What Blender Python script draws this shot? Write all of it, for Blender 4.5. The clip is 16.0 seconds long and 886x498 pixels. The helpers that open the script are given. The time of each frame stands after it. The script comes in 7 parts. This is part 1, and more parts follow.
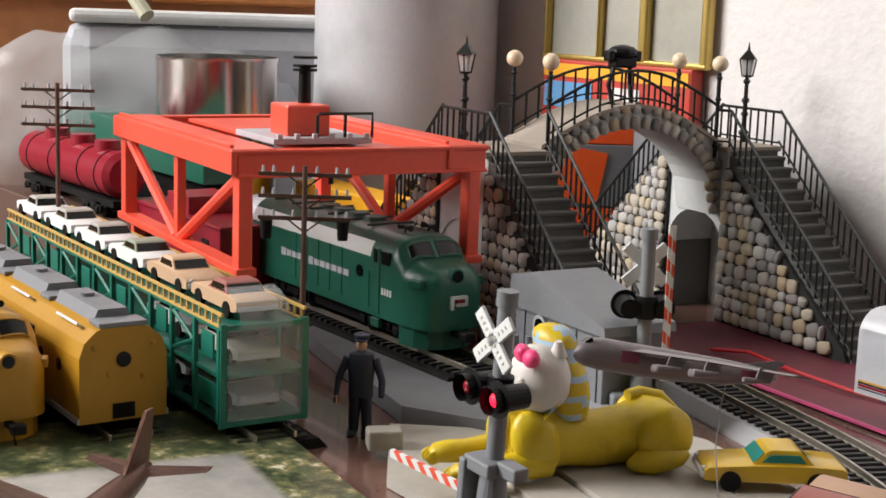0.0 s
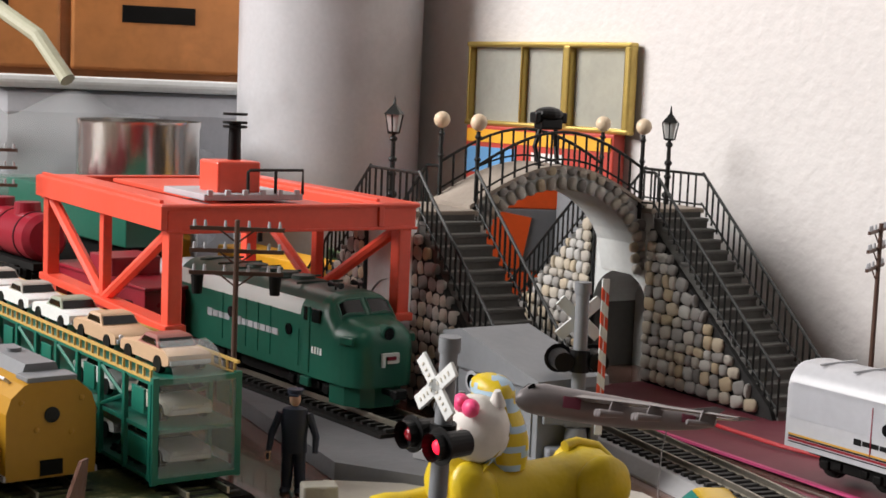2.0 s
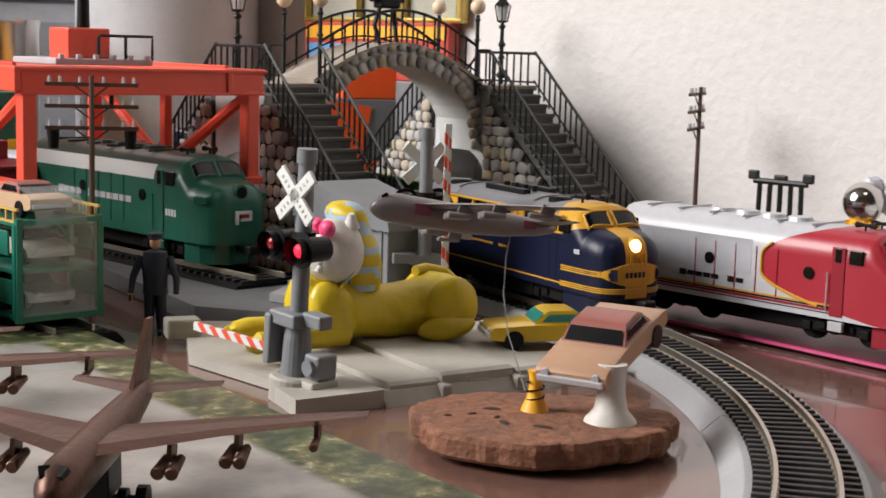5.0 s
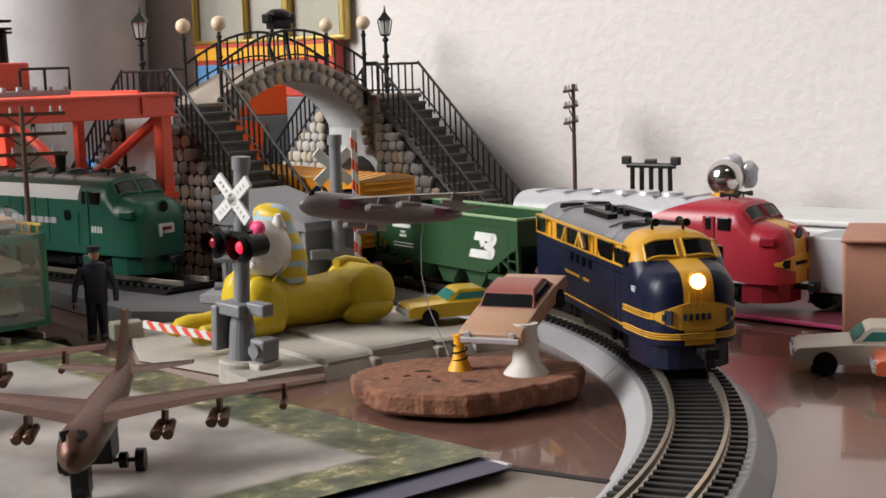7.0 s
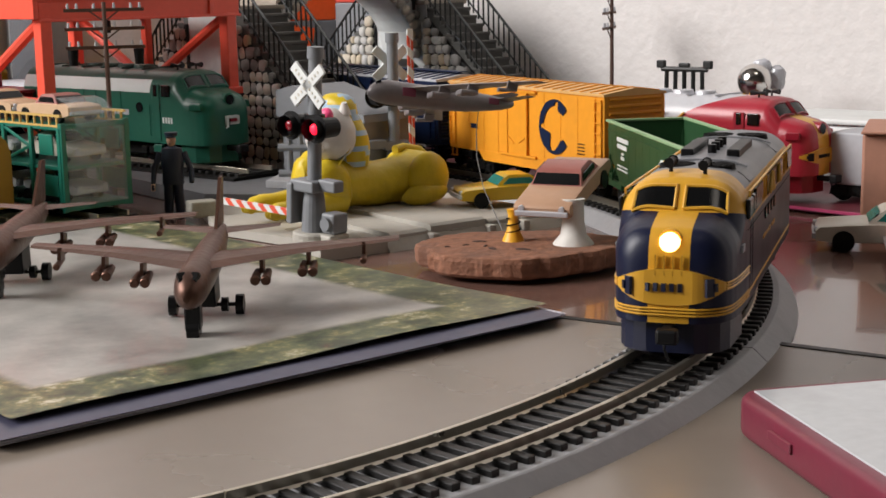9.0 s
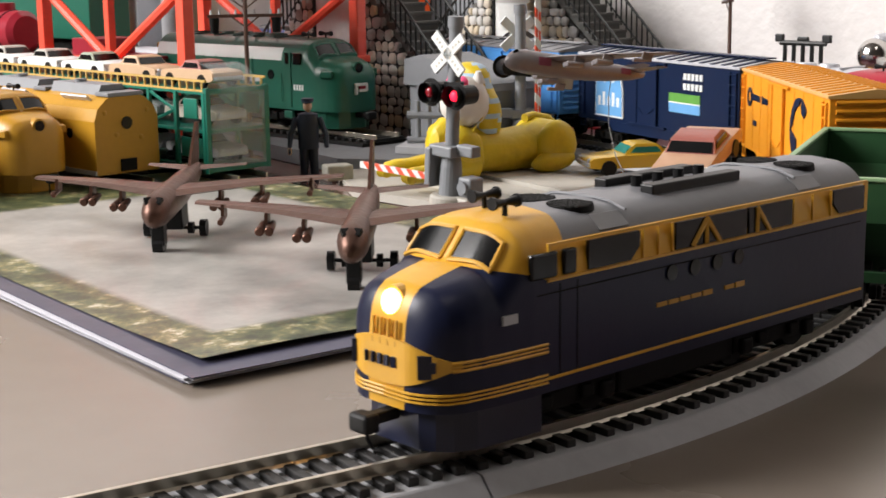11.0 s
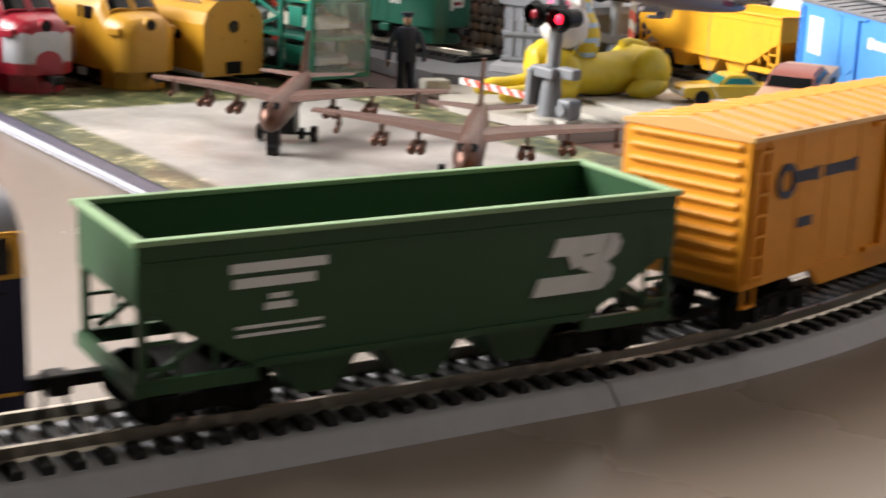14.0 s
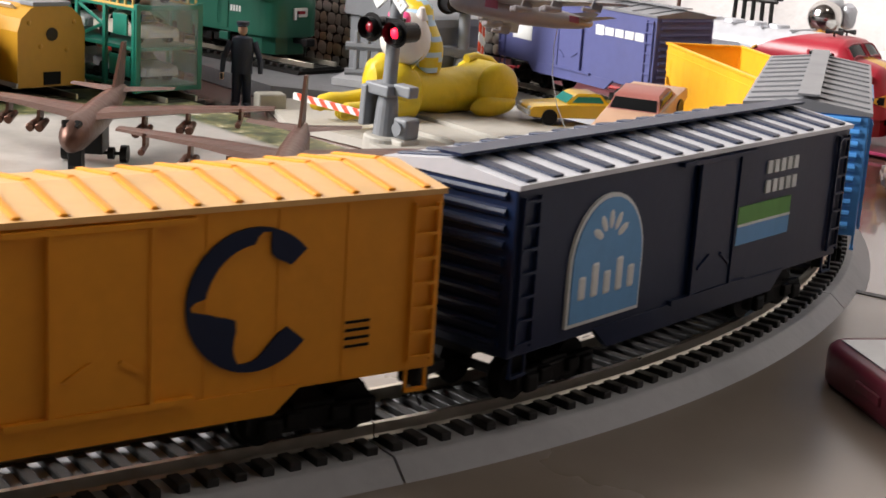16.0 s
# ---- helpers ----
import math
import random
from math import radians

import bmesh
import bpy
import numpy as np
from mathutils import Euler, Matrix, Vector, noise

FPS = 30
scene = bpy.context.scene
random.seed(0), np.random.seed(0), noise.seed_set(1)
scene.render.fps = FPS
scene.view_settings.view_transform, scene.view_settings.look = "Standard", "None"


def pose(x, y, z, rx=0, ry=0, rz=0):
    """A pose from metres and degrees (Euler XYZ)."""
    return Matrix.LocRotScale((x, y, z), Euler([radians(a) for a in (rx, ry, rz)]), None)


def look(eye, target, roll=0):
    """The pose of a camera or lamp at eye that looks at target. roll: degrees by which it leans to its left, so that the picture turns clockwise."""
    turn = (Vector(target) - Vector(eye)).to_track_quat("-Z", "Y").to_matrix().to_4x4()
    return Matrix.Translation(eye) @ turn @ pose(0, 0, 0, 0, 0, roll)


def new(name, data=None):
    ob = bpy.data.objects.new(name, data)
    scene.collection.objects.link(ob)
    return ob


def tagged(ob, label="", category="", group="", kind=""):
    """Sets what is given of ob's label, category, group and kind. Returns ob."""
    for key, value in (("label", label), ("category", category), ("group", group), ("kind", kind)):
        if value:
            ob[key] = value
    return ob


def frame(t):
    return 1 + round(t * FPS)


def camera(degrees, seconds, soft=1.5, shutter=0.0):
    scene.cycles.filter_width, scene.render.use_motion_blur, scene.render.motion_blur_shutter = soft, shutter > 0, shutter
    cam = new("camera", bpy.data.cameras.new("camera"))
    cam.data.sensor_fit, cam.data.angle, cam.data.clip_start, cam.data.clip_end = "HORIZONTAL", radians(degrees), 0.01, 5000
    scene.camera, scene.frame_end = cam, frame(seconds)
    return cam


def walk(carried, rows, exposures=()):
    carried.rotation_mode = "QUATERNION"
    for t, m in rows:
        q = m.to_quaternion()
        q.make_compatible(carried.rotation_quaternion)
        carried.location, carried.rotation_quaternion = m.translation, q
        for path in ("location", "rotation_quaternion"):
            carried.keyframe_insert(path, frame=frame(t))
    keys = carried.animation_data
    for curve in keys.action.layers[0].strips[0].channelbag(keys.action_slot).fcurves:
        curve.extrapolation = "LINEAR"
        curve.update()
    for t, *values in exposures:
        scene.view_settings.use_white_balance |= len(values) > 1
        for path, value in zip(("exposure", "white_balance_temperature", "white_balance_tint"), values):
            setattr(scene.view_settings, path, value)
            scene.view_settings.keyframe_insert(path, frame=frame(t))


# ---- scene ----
cam = camera(33.66, 16.0, soft=1.6, shutter=0.3)
walk(cam, [
    (0.0, look((0.1154, -0.4336, 0.1791), (-0.0164, -0.0619, 0.1118), 1.99)),
    (0.5, look((0.1163, -0.4322, 0.1785), (-0.0099, -0.0583, 0.1132), 1.97)),
    (1.0, look((0.1152, -0.4313, 0.1753), (-0.0053, -0.0552, 0.1124), 2.18)),
    (1.5, look((0.1178, -0.4306, 0.1627), (0.0028, -0.0520, 0.1044), 1.94)),
    (2.0, look((0.1057, -0.4369, 0.1673), (-0.0041, -0.0548, 0.1228), 2.37)),
    (2.5, look((0.1083, -0.4348, 0.1559), (0.0039, -0.0516, 0.1082), 2.05)),
    (3.0, look((0.1233, -0.4339, 0.1358), (0.0268, -0.0501, 0.0778), 1.58)),
    (3.5, look((0.1252, -0.4390, 0.1240), (0.0381, -0.0535, 0.0628), 1.86)),
    (4.0, look((0.1352, -0.4456, 0.1163), (0.0541, -0.0587, 0.0554), 1.97)),
    (4.5, look((0.1200, -0.4604, 0.1202), (0.0449, -0.0720, 0.0614), 2.03)),
    (5.0, look((0.1092, -0.4762, 0.1225), (0.0445, -0.0851, 0.0685), 1.61)),
    (5.2, look((0.1141, -0.4830, 0.1223), (0.0560, -0.0909, 0.0680), 0.91)),
    (7.3, look((0.0954, -0.5574, 0.1200), (0.0675, -0.1615, 0.0698), -1.58)),
    (7.5, look((0.0922, -0.5647, 0.1163), (0.0649, -0.1692, 0.0632), -1.40)),
    (8.0, look((0.0875, -0.5775, 0.1069), (0.0566, -0.1830, 0.0485), -1.37)),
    (8.2, look((0.0905, -0.5825, 0.1103), (0.0586, -0.1886, 0.0487), -1.36)),
    (10.3, look((0.0806, -0.6328, 0.1135), (0.0325, -0.2430, 0.0382), -0.83)),
    (10.5, look((0.0763, -0.6290, 0.1126), (0.0252, -0.2394, 0.0376), -0.86)),
    (11.0, look((0.0703, -0.6326, 0.1126), (0.0123, -0.2446, 0.0348), -0.71)),
    (11.5, look((0.0619, -0.6381, 0.1091), (-0.0062, -0.2524, 0.0282), -0.75)),
    (12.0, look((0.0512, -0.6523, 0.1099), (-0.0319, -0.2705, 0.0241), -0.99)),
    (12.5, look((0.0388, -0.6649, 0.1103), (-0.0612, -0.2891, 0.0168), -1.17)),
    (13.0, look((0.0354, -0.6670, 0.1147), (-0.0733, -0.2952, 0.0151), -1.50)),
    (13.5, look((0.0390, -0.6628, 0.1147), (-0.0670, -0.2910, 0.0123), -0.34)),
    (14.0, look((0.0526, -0.6553, 0.1166), (-0.0169, -0.2744, 0.0161), 2.26)),
    (14.5, look((0.0668, -0.6413, 0.1189), (0.0363, -0.2535, 0.0257), 2.73)),
    (15.0, look((0.0724, -0.6349, 0.1214), (0.0466, -0.2469, 0.0276), 2.29)),
    (15.5, look((0.0699, -0.6242, 0.1193), (0.0377, -0.2377, 0.0212), 3.00)),
    (16.0, look((0.0683, -0.6122, 0.1181), (0.0300, -0.2263, 0.0200), 3.71)),
], exposures=[(0.0, -0.2), (2.5, -0.3), (5.2, -0.22), (8.2, -0.42), (10.3, 0.0), (11.5, 0.1), (12.5, 0.05), (13.0, 0.22), (14.0, 0.45), (14.7, 0.45), (15.5, 0.18), (16.0, 0.25)])

# ---- light ----
scene.view_settings.exposure = 0.0
world = bpy.data.worlds.new("room_light")
scene.world = world
world.use_nodes = True
wn = world.node_tree.nodes
sky = wn.new("ShaderNodeTexSky")
sky.sky_type, sky.sun_disc = "NISHITA", False
sky.sun_elevation, sky.sun_rotation = radians(35), radians(250)
world.node_tree.links.new(sky.outputs[0], wn["Background"].inputs[0])
wn["Background"].inputs[1].default_value = 0.04


def area(name, eye, target, sx, sy, watts, color=(1, 1, 1)):
    d = bpy.data.lights.new(name, "AREA")
    d.shape, d.size, d.size_y, d.energy, d.color = "RECTANGLE", sx, sy, watts, color
    ob = new(name, d)
    ob.matrix_world = look(eye, target)
    return ob


area("window_daylight", (-1.8, -0.42, 1.12), (0.0, 0.12, 0.0), 1.05, 1.05, 94, (1.0, 0.957, 0.936))
# Added warm fill from overhead to lift the shadows; no lamp hangs there.
area("overhead_fill_light", (0.25, -0.75, 1.5), (0.05, 0.0, 0.0), 0.3, 0.3, 1.6, (1.0, 0.9, 0.8))


# ---- materials ----
def mat(name, color, rough=0.5, metal=0.0, grain=0.08, scale=300.0, bump=0.05, dirt=0.12, dirt_scale=40.0, spec=0.5, coat=0.0):
    m = bpy.data.materials.new(name)
    m.use_nodes = True
    nt = m.node_tree
    b = nt.nodes["Principled BSDF"]
    b.inputs["Roughness"].default_value, b.inputs["Metallic"].default_value = rough, metal
    b.inputs["Specular IOR Level"].default_value, b.inputs["Coat Weight"].default_value = spec, coat
    tc = nt.nodes.new("ShaderNodeTexCoord")
    fine, broad = nt.nodes.new("ShaderNodeTexNoise"), nt.nodes.new("ShaderNodeTexNoise")
    fine.inputs["Scale"].default_value, broad.inputs["Scale"].default_value = scale, dirt_scale
    broad.inputs["Detail"].default_value = 6
    for n in (fine, broad):
        nt.links.new(tc.outputs["Object"], n.inputs["Vector"])
    mix = nt.nodes.new("ShaderNodeMix")
    mix.data_type = "RGBA"
    mix.inputs[6].default_value = (*[c * (1 - grain) for c in color], 1)
    mix.inputs[7].default_value = (*[min(1, c * (1 + grain)) for c in color], 1)
    nt.links.new(fine.outputs[0], mix.inputs[0])
    mix2 = nt.nodes.new("ShaderNodeMix")
    mix2.data_type = "RGBA"
    mix2.inputs[7].default_value = (*[c * 0.62 + 0.015 for c in color], 1)
    ramp = nt.nodes.new("ShaderNodeMapRange")
    ramp.inputs[1].default_value, ramp.inputs[2].default_value = 0.5, 0.75
    ramp.inputs[3].default_value, ramp.inputs[4].default_value = 0.0, dirt * 3
    nt.links.new(broad.outputs[0], ramp.inputs[0])
    nt.links.new(ramp.outputs[0], mix2.inputs[0])
    nt.links.new(mix.outputs[2], mix2.inputs[6])
    nt.links.new(mix2.outputs[2], b.inputs["Base Color"])
    rr = nt.nodes.new("ShaderNodeMapRange")
    rr.inputs[3].default_value, rr.inputs[4].default_value = max(0.02, rough - 0.08), min(1, rough + 0.1)
    nt.links.new(broad.outputs[0], rr.inputs[0])
    nt.links.new(rr.outputs[0], b.inputs["Roughness"])
    if bump:
        bp = nt.nodes.new("ShaderNodeBump")
        bp.inputs["Strength"].default_value, bp.inputs["Distance"].default_value = bump, 0.001
        nt.links.new(fine.outputs[0], bp.inputs["Height"])
        nt.links.new(bp.outputs[0], b.inputs["Normal"])
    return m


def glow(name, color, strength):
    m = bpy.data.materials.new(name)
    m.use_nodes = True
    b = m.node_tree.nodes["Principled BSDF"]
    b.inputs["Base Color"].default_value = (*color, 1)
    b.inputs["Emission Color"].default_value = (*color, 1)
    b.inputs["Emission Strength"].default_value = strength
    return m


def clear(name, color=(1, 1, 1), rough=0.05, alpha=0.25):
    m = bpy.data.materials.new(name)
    m.use_nodes = True
    b = m.node_tree.nodes["Principled BSDF"]
    b.inputs["Base Color"].default_value = (*color, 1)
    b.inputs["Roughness"].default_value, b.inputs["Alpha"].default_value = rough, alpha
    return m


BLACK = mat("black_plastic", (0.005, 0.005, 0.0055), 0.42, spec=0.25)
DARK = mat("dark_underframe", (0.005, 0.0048, 0.0045), 0.65, spec=0.15)
GLASS = mat("dark_window", (0.004, 0.0045, 0.005), 0.16, grain=0.0, bump=0, spec=0.3)
YELLOW = mat("loco_yellow", (0.62, 0.33, 0.028), 0.35, dirt=0.05)
NAVY = mat("loco_navy", (0.006, 0.009, 0.030), 0.34, dirt=0.04)
ROOFGREY = mat("roof_grey", (0.19, 0.195, 0.21), 0.42)
PCGREEN = mat("loco_green", (0.012, 0.105, 0.068), 0.33, dirt=0.08)
WHITE = mat("white_paint", (0.72, 0.74, 0.73), 0.5)
RED = mat("loco_red", (0.27, 0.012, 0.026), 0.3, dirt=0.06)
SILVER = mat("silver_paint", (0.55, 0.56, 0.6), 0.38, metal=0.25, dirt=0.1)
BOXYELLOW = mat("boxcar_yellow", (0.72, 0.285, 0.014), 0.5, dirt=0.08, bump=0.1, spec=0.35)
ROOFCREAM = mat("boxcar_roof_cream", (0.66, 0.38, 0.13), 0.42)
HOPGREEN = mat("hopper_green", (0.013, 0.060, 0.018), 0.5)
HOPLIGHT = mat("hopper_light_edge", (0.24, 0.38, 0.20), 0.5)
BOXNAVY = mat("boxcar_navy", (0.004, 0.012, 0.042), 0.40, dirt=0.05, spec=0.25)
BLUE = mat("boxcar_blue", (0.09, 0.33, 0.76), 0.42)
LBLUE = mat("emblem_blue", (0.12, 0.33, 0.62), 0.5)
LGREEN = mat("decal_green", (0.1, 0.3, 0.05), 0.5)
GONDYELLOW = mat("gondola_yellow", (0.85, 0.42, 0.02), 0.45)
TEAL = mat("rack_teal", (0.008, 0.15, 0.105), 0.4, dirt=0.1)
TAN = mat("tan_plastic", (0.55, 0.37, 0.23), 0.5)
MUSTARD = mat("yellow_coach", (0.44, 0.225, 0.014), 0.4, dirt=0.06)
BRASSY = mat("ochre_rail", (0.55, 0.36, 0.1), 0.5)
ORANGE = mat("crane_orange", (0.82, 0.088, 0.046), 0.42, dirt=0.05, coat=0.2)
ORANGE2 = mat("toy_orange", (0.9, 0.12, 0.02), 0.4)
STEEL = mat("rail_nickel", (0.52, 0.48, 0.4), 0.3, metal=0.9, dirt=0.2)
TIE = mat("tie_black", (0.010, 0.0095, 0.0095), 0.5, bump=0.2)
BED = mat("roadbed_grey", (0.36, 0.365, 0.38), 0.6, bump=0.15, dirt=0.1)
IRON = mat("iron_black", (0.01, 0.011, 0.0105), 0.45, spec=0.35)
BROWN = mat("pole_brown", (0.09, 0.045, 0.03), 0.6)
GREY = mat("grey_plastic", (0.19, 0.2, 0.215), 0.5)
LIGHTGREY = mat("light_grey_plastic", (0.42, 0.43, 0.46), 0.5)
PAD = mat("pad_grey", (0.41, 0.39, 0.345), 0.6, bump=0.15)
CONCRETE = mat("ramp_grey", (0.15, 0.155, 0.165), 0.7, bump=0.3)
CLAY = mat("yellow_clay", (0.60, 0.44, 0.012), 0.42, bump=0.6, scale=160, dirt=0.2, dirt_scale=90)
CLAYWHITE = mat("white_clay", (0.62, 0.6, 0.56), 0.55, bump=0.3, scale=200)
PINK = mat("pink_clay", (0.85, 0.07, 0.22), 0.45)
SKYBLUE = mat("pale_blue_clay", (0.36, 0.5, 0.62), 0.5)
COPPER = mat("bronze_cast", (0.12, 0.06, 0.042), 0.4, metal=0.75, dirt=0.25, bump=0.3)
GUNMETAL = mat("pewter_grey", (0.23, 0.21, 0.215), 0.4, metal=0.3, dirt=0.2)
STONEMORTAR = mat("mortar_dark", (0.025, 0.025, 0.025), 0.9, bump=0.3)
STONE = mat("stone_pale", (0.46, 0.45, 0.42), 0.75, bump=0.3)
STEP = mat("step_grey", (0.12, 0.118, 0.11), 0.8, bump=0.4)
DECK = mat("deck_stone", (0.36, 0.31, 0.26), 0.8, bump=0.3)
PALESTONE = mat("plaster_pale", (0.58, 0.60, 0.59), 0.7)
IVORY = mat("ivory_ball", (0.75, 0.6, 0.42), 0.4)
CHROME = mat("steel_polished", (0.62, 0.6, 0.58), 0.18, metal=1.0, grain=0.02, bump=0)
PINKPLASTIC = mat("maroon_case", (0.16, 0.02, 0.04), 0.35)
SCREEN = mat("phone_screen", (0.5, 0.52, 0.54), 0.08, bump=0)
CARBROWN = mat("toy_car_tan", (0.45, 0.27, 0.17), 0.4)
CARROOF = mat("toy_car_red_brown", (0.3, 0.1, 0.08), 0.4)
CARYELLOW = mat("toy_car_yellow", (0.7, 0.45, 0.02), 0.3, coat=0.4)
CREAM = mat("toy_car_cream", (0.62, 0.58, 0.5), 0.35)
TEALGLASS = mat("teal_glass", (0.03, 0.25, 0.22), 0.12, bump=0)
NAVYCLOTH = mat("uniform_navy", (0.012, 0.018, 0.035), 0.6)
CARDBOARD = mat("cardboard_brown", (0.45, 0.22, 0.15), 0.7)
PAPER = mat("paper_white", (0.6, 0.6, 0.66), 0.6)
REDMAT = mat("maroon_mat", (0.16, 0.035, 0.05), 0.45)
PINKTAPE = mat("pink_strip", (0.6, 0.08, 0.22), 0.4)
HEADLIGHT = glow("headlight_glow", (1.0, 0.5, 0.16), 9)
REDGLOW = glow("signal_red_glow", (1.0, 0.01, 0.04), 2.2)
REDDIM = mat("signal_red_dim", (0.22, 0.004, 0.012), 0.2)
FILMCLEAR = clear("clear_film", (0.7, 0.75, 0.75), 0.15, 0.14)
THREADM = mat("thread_grey", (0.25, 0.25, 0.25), 0.5)



def painted(name, colours, rough, plan, spec=0.5):
    """A livery: plan(num, x, y, z) gives one mask after another, each laying the next colour over the last."""
    m = mat(name, colours[0], rough, dirt=0.05, spec=spec)
    nt = m.node_tree
    tc = nt.nodes.new("ShaderNodeTexCoord")
    sp = nt.nodes.new("ShaderNodeSeparateXYZ")
    nt.links.new(tc.outputs["Object"], sp.inputs[0])

    def num(op, *args):
        n = nt.nodes.new("ShaderNodeMath")
        n.operation = op
        for k, a in enumerate(args):
            if isinstance(a, (int, float)):
                n.inputs[k].default_value = a
            else:
                nt.links.new(a, n.inputs[k])
        return n.outputs[0]
    b = nt.nodes["Principled BSDF"]
    base = b.inputs["Base Color"].links[0].from_socket
    for col, mask in zip(colours[1:], plan(num, *sp.outputs)):
        mx = nt.nodes.new("ShaderNodeMix")
        mx.data_type = "RGBA"
        mx.inputs[7].default_value = (*col, 1)
        nt.links.new(mask, mx.inputs[0])
        nt.links.new(base, mx.inputs[6])
        base = mx.outputs[2]
    nt.links.new(base, b.inputs["Base Color"])
    return m


# ---- mesh tools ----
def part(name, bm, material, parent=None, label="", smooth=False):
    me = bpy.data.meshes.new(name)
    bm.normal_update()
    bm.to_mesh(me)
    bm.free()
    for m in material if isinstance(material, (list, tuple)) else (material,):
        me.materials.append(m)
    if smooth:
        me.shade_smooth()
        me.set_sharp_from_angle(angle=radians(38))
    ob = new(name, me)
    if parent:
        ob.parent = parent
    if label:
        ob["label"] = label
    return ob


def thing(name, m, label, category, group="", kind=""):
    ob = new(name)
    ob.empty_display_size = 0.01
    ob.matrix_world = m
    return tagged(ob, label, category, group, kind)


def box(bm, c, s, rz=0.0, bevel=0.0, ry=0.0, rx=0.0, mi=0):
    m = Matrix.LocRotScale(c, Euler((radians(rx), radians(ry), radians(rz))), s)
    r = bmesh.ops.create_cube(bm, size=1, matrix=m)
    fs = {f for v in r["verts"] for f in v.link_faces}
    if bevel:
        e = list({e for v in r["verts"] for e in v.link_edges})
        fs |= set(bmesh.ops.bevel(bm, geom=e, offset=bevel, segments=2, affect="EDGES", profile=0.5)["faces"])
    for f in fs:
        if f.is_valid:
            f.material_index = mi
    return bm


def rod(bm, a, b, r, r2=None, seg=8, caps=True, mi=0):
    a, b = Vector(a), Vector(b)
    d = b - a
    m = Matrix.Translation((a + b) / 2) @ d.to_track_quat("Z", "Y").to_matrix().to_4x4()
    r_ = bmesh.ops.create_cone(bm, cap_ends=caps, segments=seg, radius1=r, radius2=r if r2 is None else r2, depth=d.length, matrix=m)
    for f in {f for v in r_["verts"] for f in v.link_faces}:
        f.material_index = mi
    return bm


def tube(bm, pts, r, seg=6):
    """One bent rod through the points."""
    pts = [Vector(p) for p in pts]
    side, rings = None, []
    for k, p in enumerate(pts):
        way = (pts[min(k + 1, len(pts) - 1)] - pts[max(k - 1, 0)]).normalized()
        if side is None:
            side = way.orthogonal().normalized()
        side = (side - way * side.dot(way)).normalized()
        up = way.cross(side)
        rings.append([p + (side * math.cos(2 * math.pi * j / seg) + up * math.sin(2 * math.pi * j / seg)) * r for j in range(seg)])
    return loft(bm, rings)


def blob(bm, c, s, rz=0.0, ry=0.0, rx=0.0, u=16, v=10, mi=0):
    m = Matrix.LocRotScale(c, Euler((radians(rx), radians(ry), radians(rz))), s)
    r = bmesh.ops.create_uvsphere(bm, u_segments=u, v_segments=v, radius=1, matrix=m)
    for f in {f for w in r["verts"] for f in w.link_faces}:
        f.material_index = mi
    return bm


def prism(bm, poly, lo, hi, axis="y", mi=0):
    """A polygon of (u, v) swept from lo to hi along an axis; (u, v) are the other two axes in order."""
    def at(u, v, w):
        return {"y": (u, w, v), "x": (w, u, v), "z": (u, v, w)}[axis]
    a = [bm.verts.new(at(u, v, lo)) for u, v in poly]
    b = [bm.verts.new(at(u, v, hi)) for u, v in poly]
    fs = [bm.faces.new(a), bm.faces.new(b[::-1])]
    n = len(poly)
    fs += [bm.faces.new((a[i], b[i], b[(i + 1) % n], a[(i + 1) % n])) for i in range(n)]
    for f in fs:
        f.material_index = mi
    bmesh.ops.recalc_face_normals(bm, faces=fs)
    return bm


def loft(bm, rings, rule=None, caps=True):
    vs = [[bm.verts.new(p) for p in ring] for ring in rings]
    n = len(rings[0])
    fs = []
    for a, b in zip(vs, vs[1:]):
        for i in range(n):
            fs.append(bm.faces.new((a[i], a[(i + 1) % n], b[(i + 1) % n], b[i])))
    if caps:
        fs += [bm.faces.new(vs[0][::-1]), bm.faces.new(vs[-1])]
    bmesh.ops.recalc_face_normals(bm, faces=fs)
    if rule:
        for f in fs:
            f.material_index = rule(f.calc_center_median())
    return bm


def lathe(bm, prof, c=(0, 0, 0), seg=24, mi=0):
    rings = [[(c[0] + r * math.cos(2 * math.pi * k / seg), c[1] + r * math.sin(2 * math.pi * k / seg), c[2] + z) for k in range(seg)] for r, z in prof]
    n = len(bm.faces)
    loft(bm, rings)
    bm.faces.ensure_lookup_table()
    for f in bm.faces[n:]:
        f.material_index = mi
    return bm


B = bmesh.new


# ---- the room ----
def setting(name, bm, material, label, category):
    return tagged(part(name, bm, material), label, category, kind="structure")


def wood_top():
    m = mat("table_dark_wood", (0.175, 0.095, 0.074), 0.19, grain=0.25, scale=60, bump=0.02, dirt=0.1, dirt_scale=9, coat=0.5)
    return m


TABLEM = wood_top()
PLATE = mat("grey_panel", (0.215, 0.180, 0.148), 0.26, grain=0.04, scale=90, bump=0.02, dirt=0.08, dirt_scale=6, spec=0.5)
setting("tabletop", box(B(), (-0.3, -0.1, -0.02), (2.4, 2.2, 0.04), bevel=0.004), TABLEM, "glossy dark brown wooden tabletop under the railway layout", "table")
panel = B()
prism(panel, [(0.85, -0.541), (-0.75, 0.323), (-1.4, -0.9), (0.85, -0.9)][::-1], 0.0004, 0.0022, "z")
setting("table_panel", panel, PLATE, "pale grey-brown glossy board lying on the table", "board")
seam = box(B(), (0, 0, 0.0012), (1.7, 0.0034, 0.0026))
so_ = setting("table_seam", seam, BLACK, "dark seam between the two table boards", "seam")
so_.matrix_world = pose(0.05, -0.108, 0, 0, 0, -28.4)
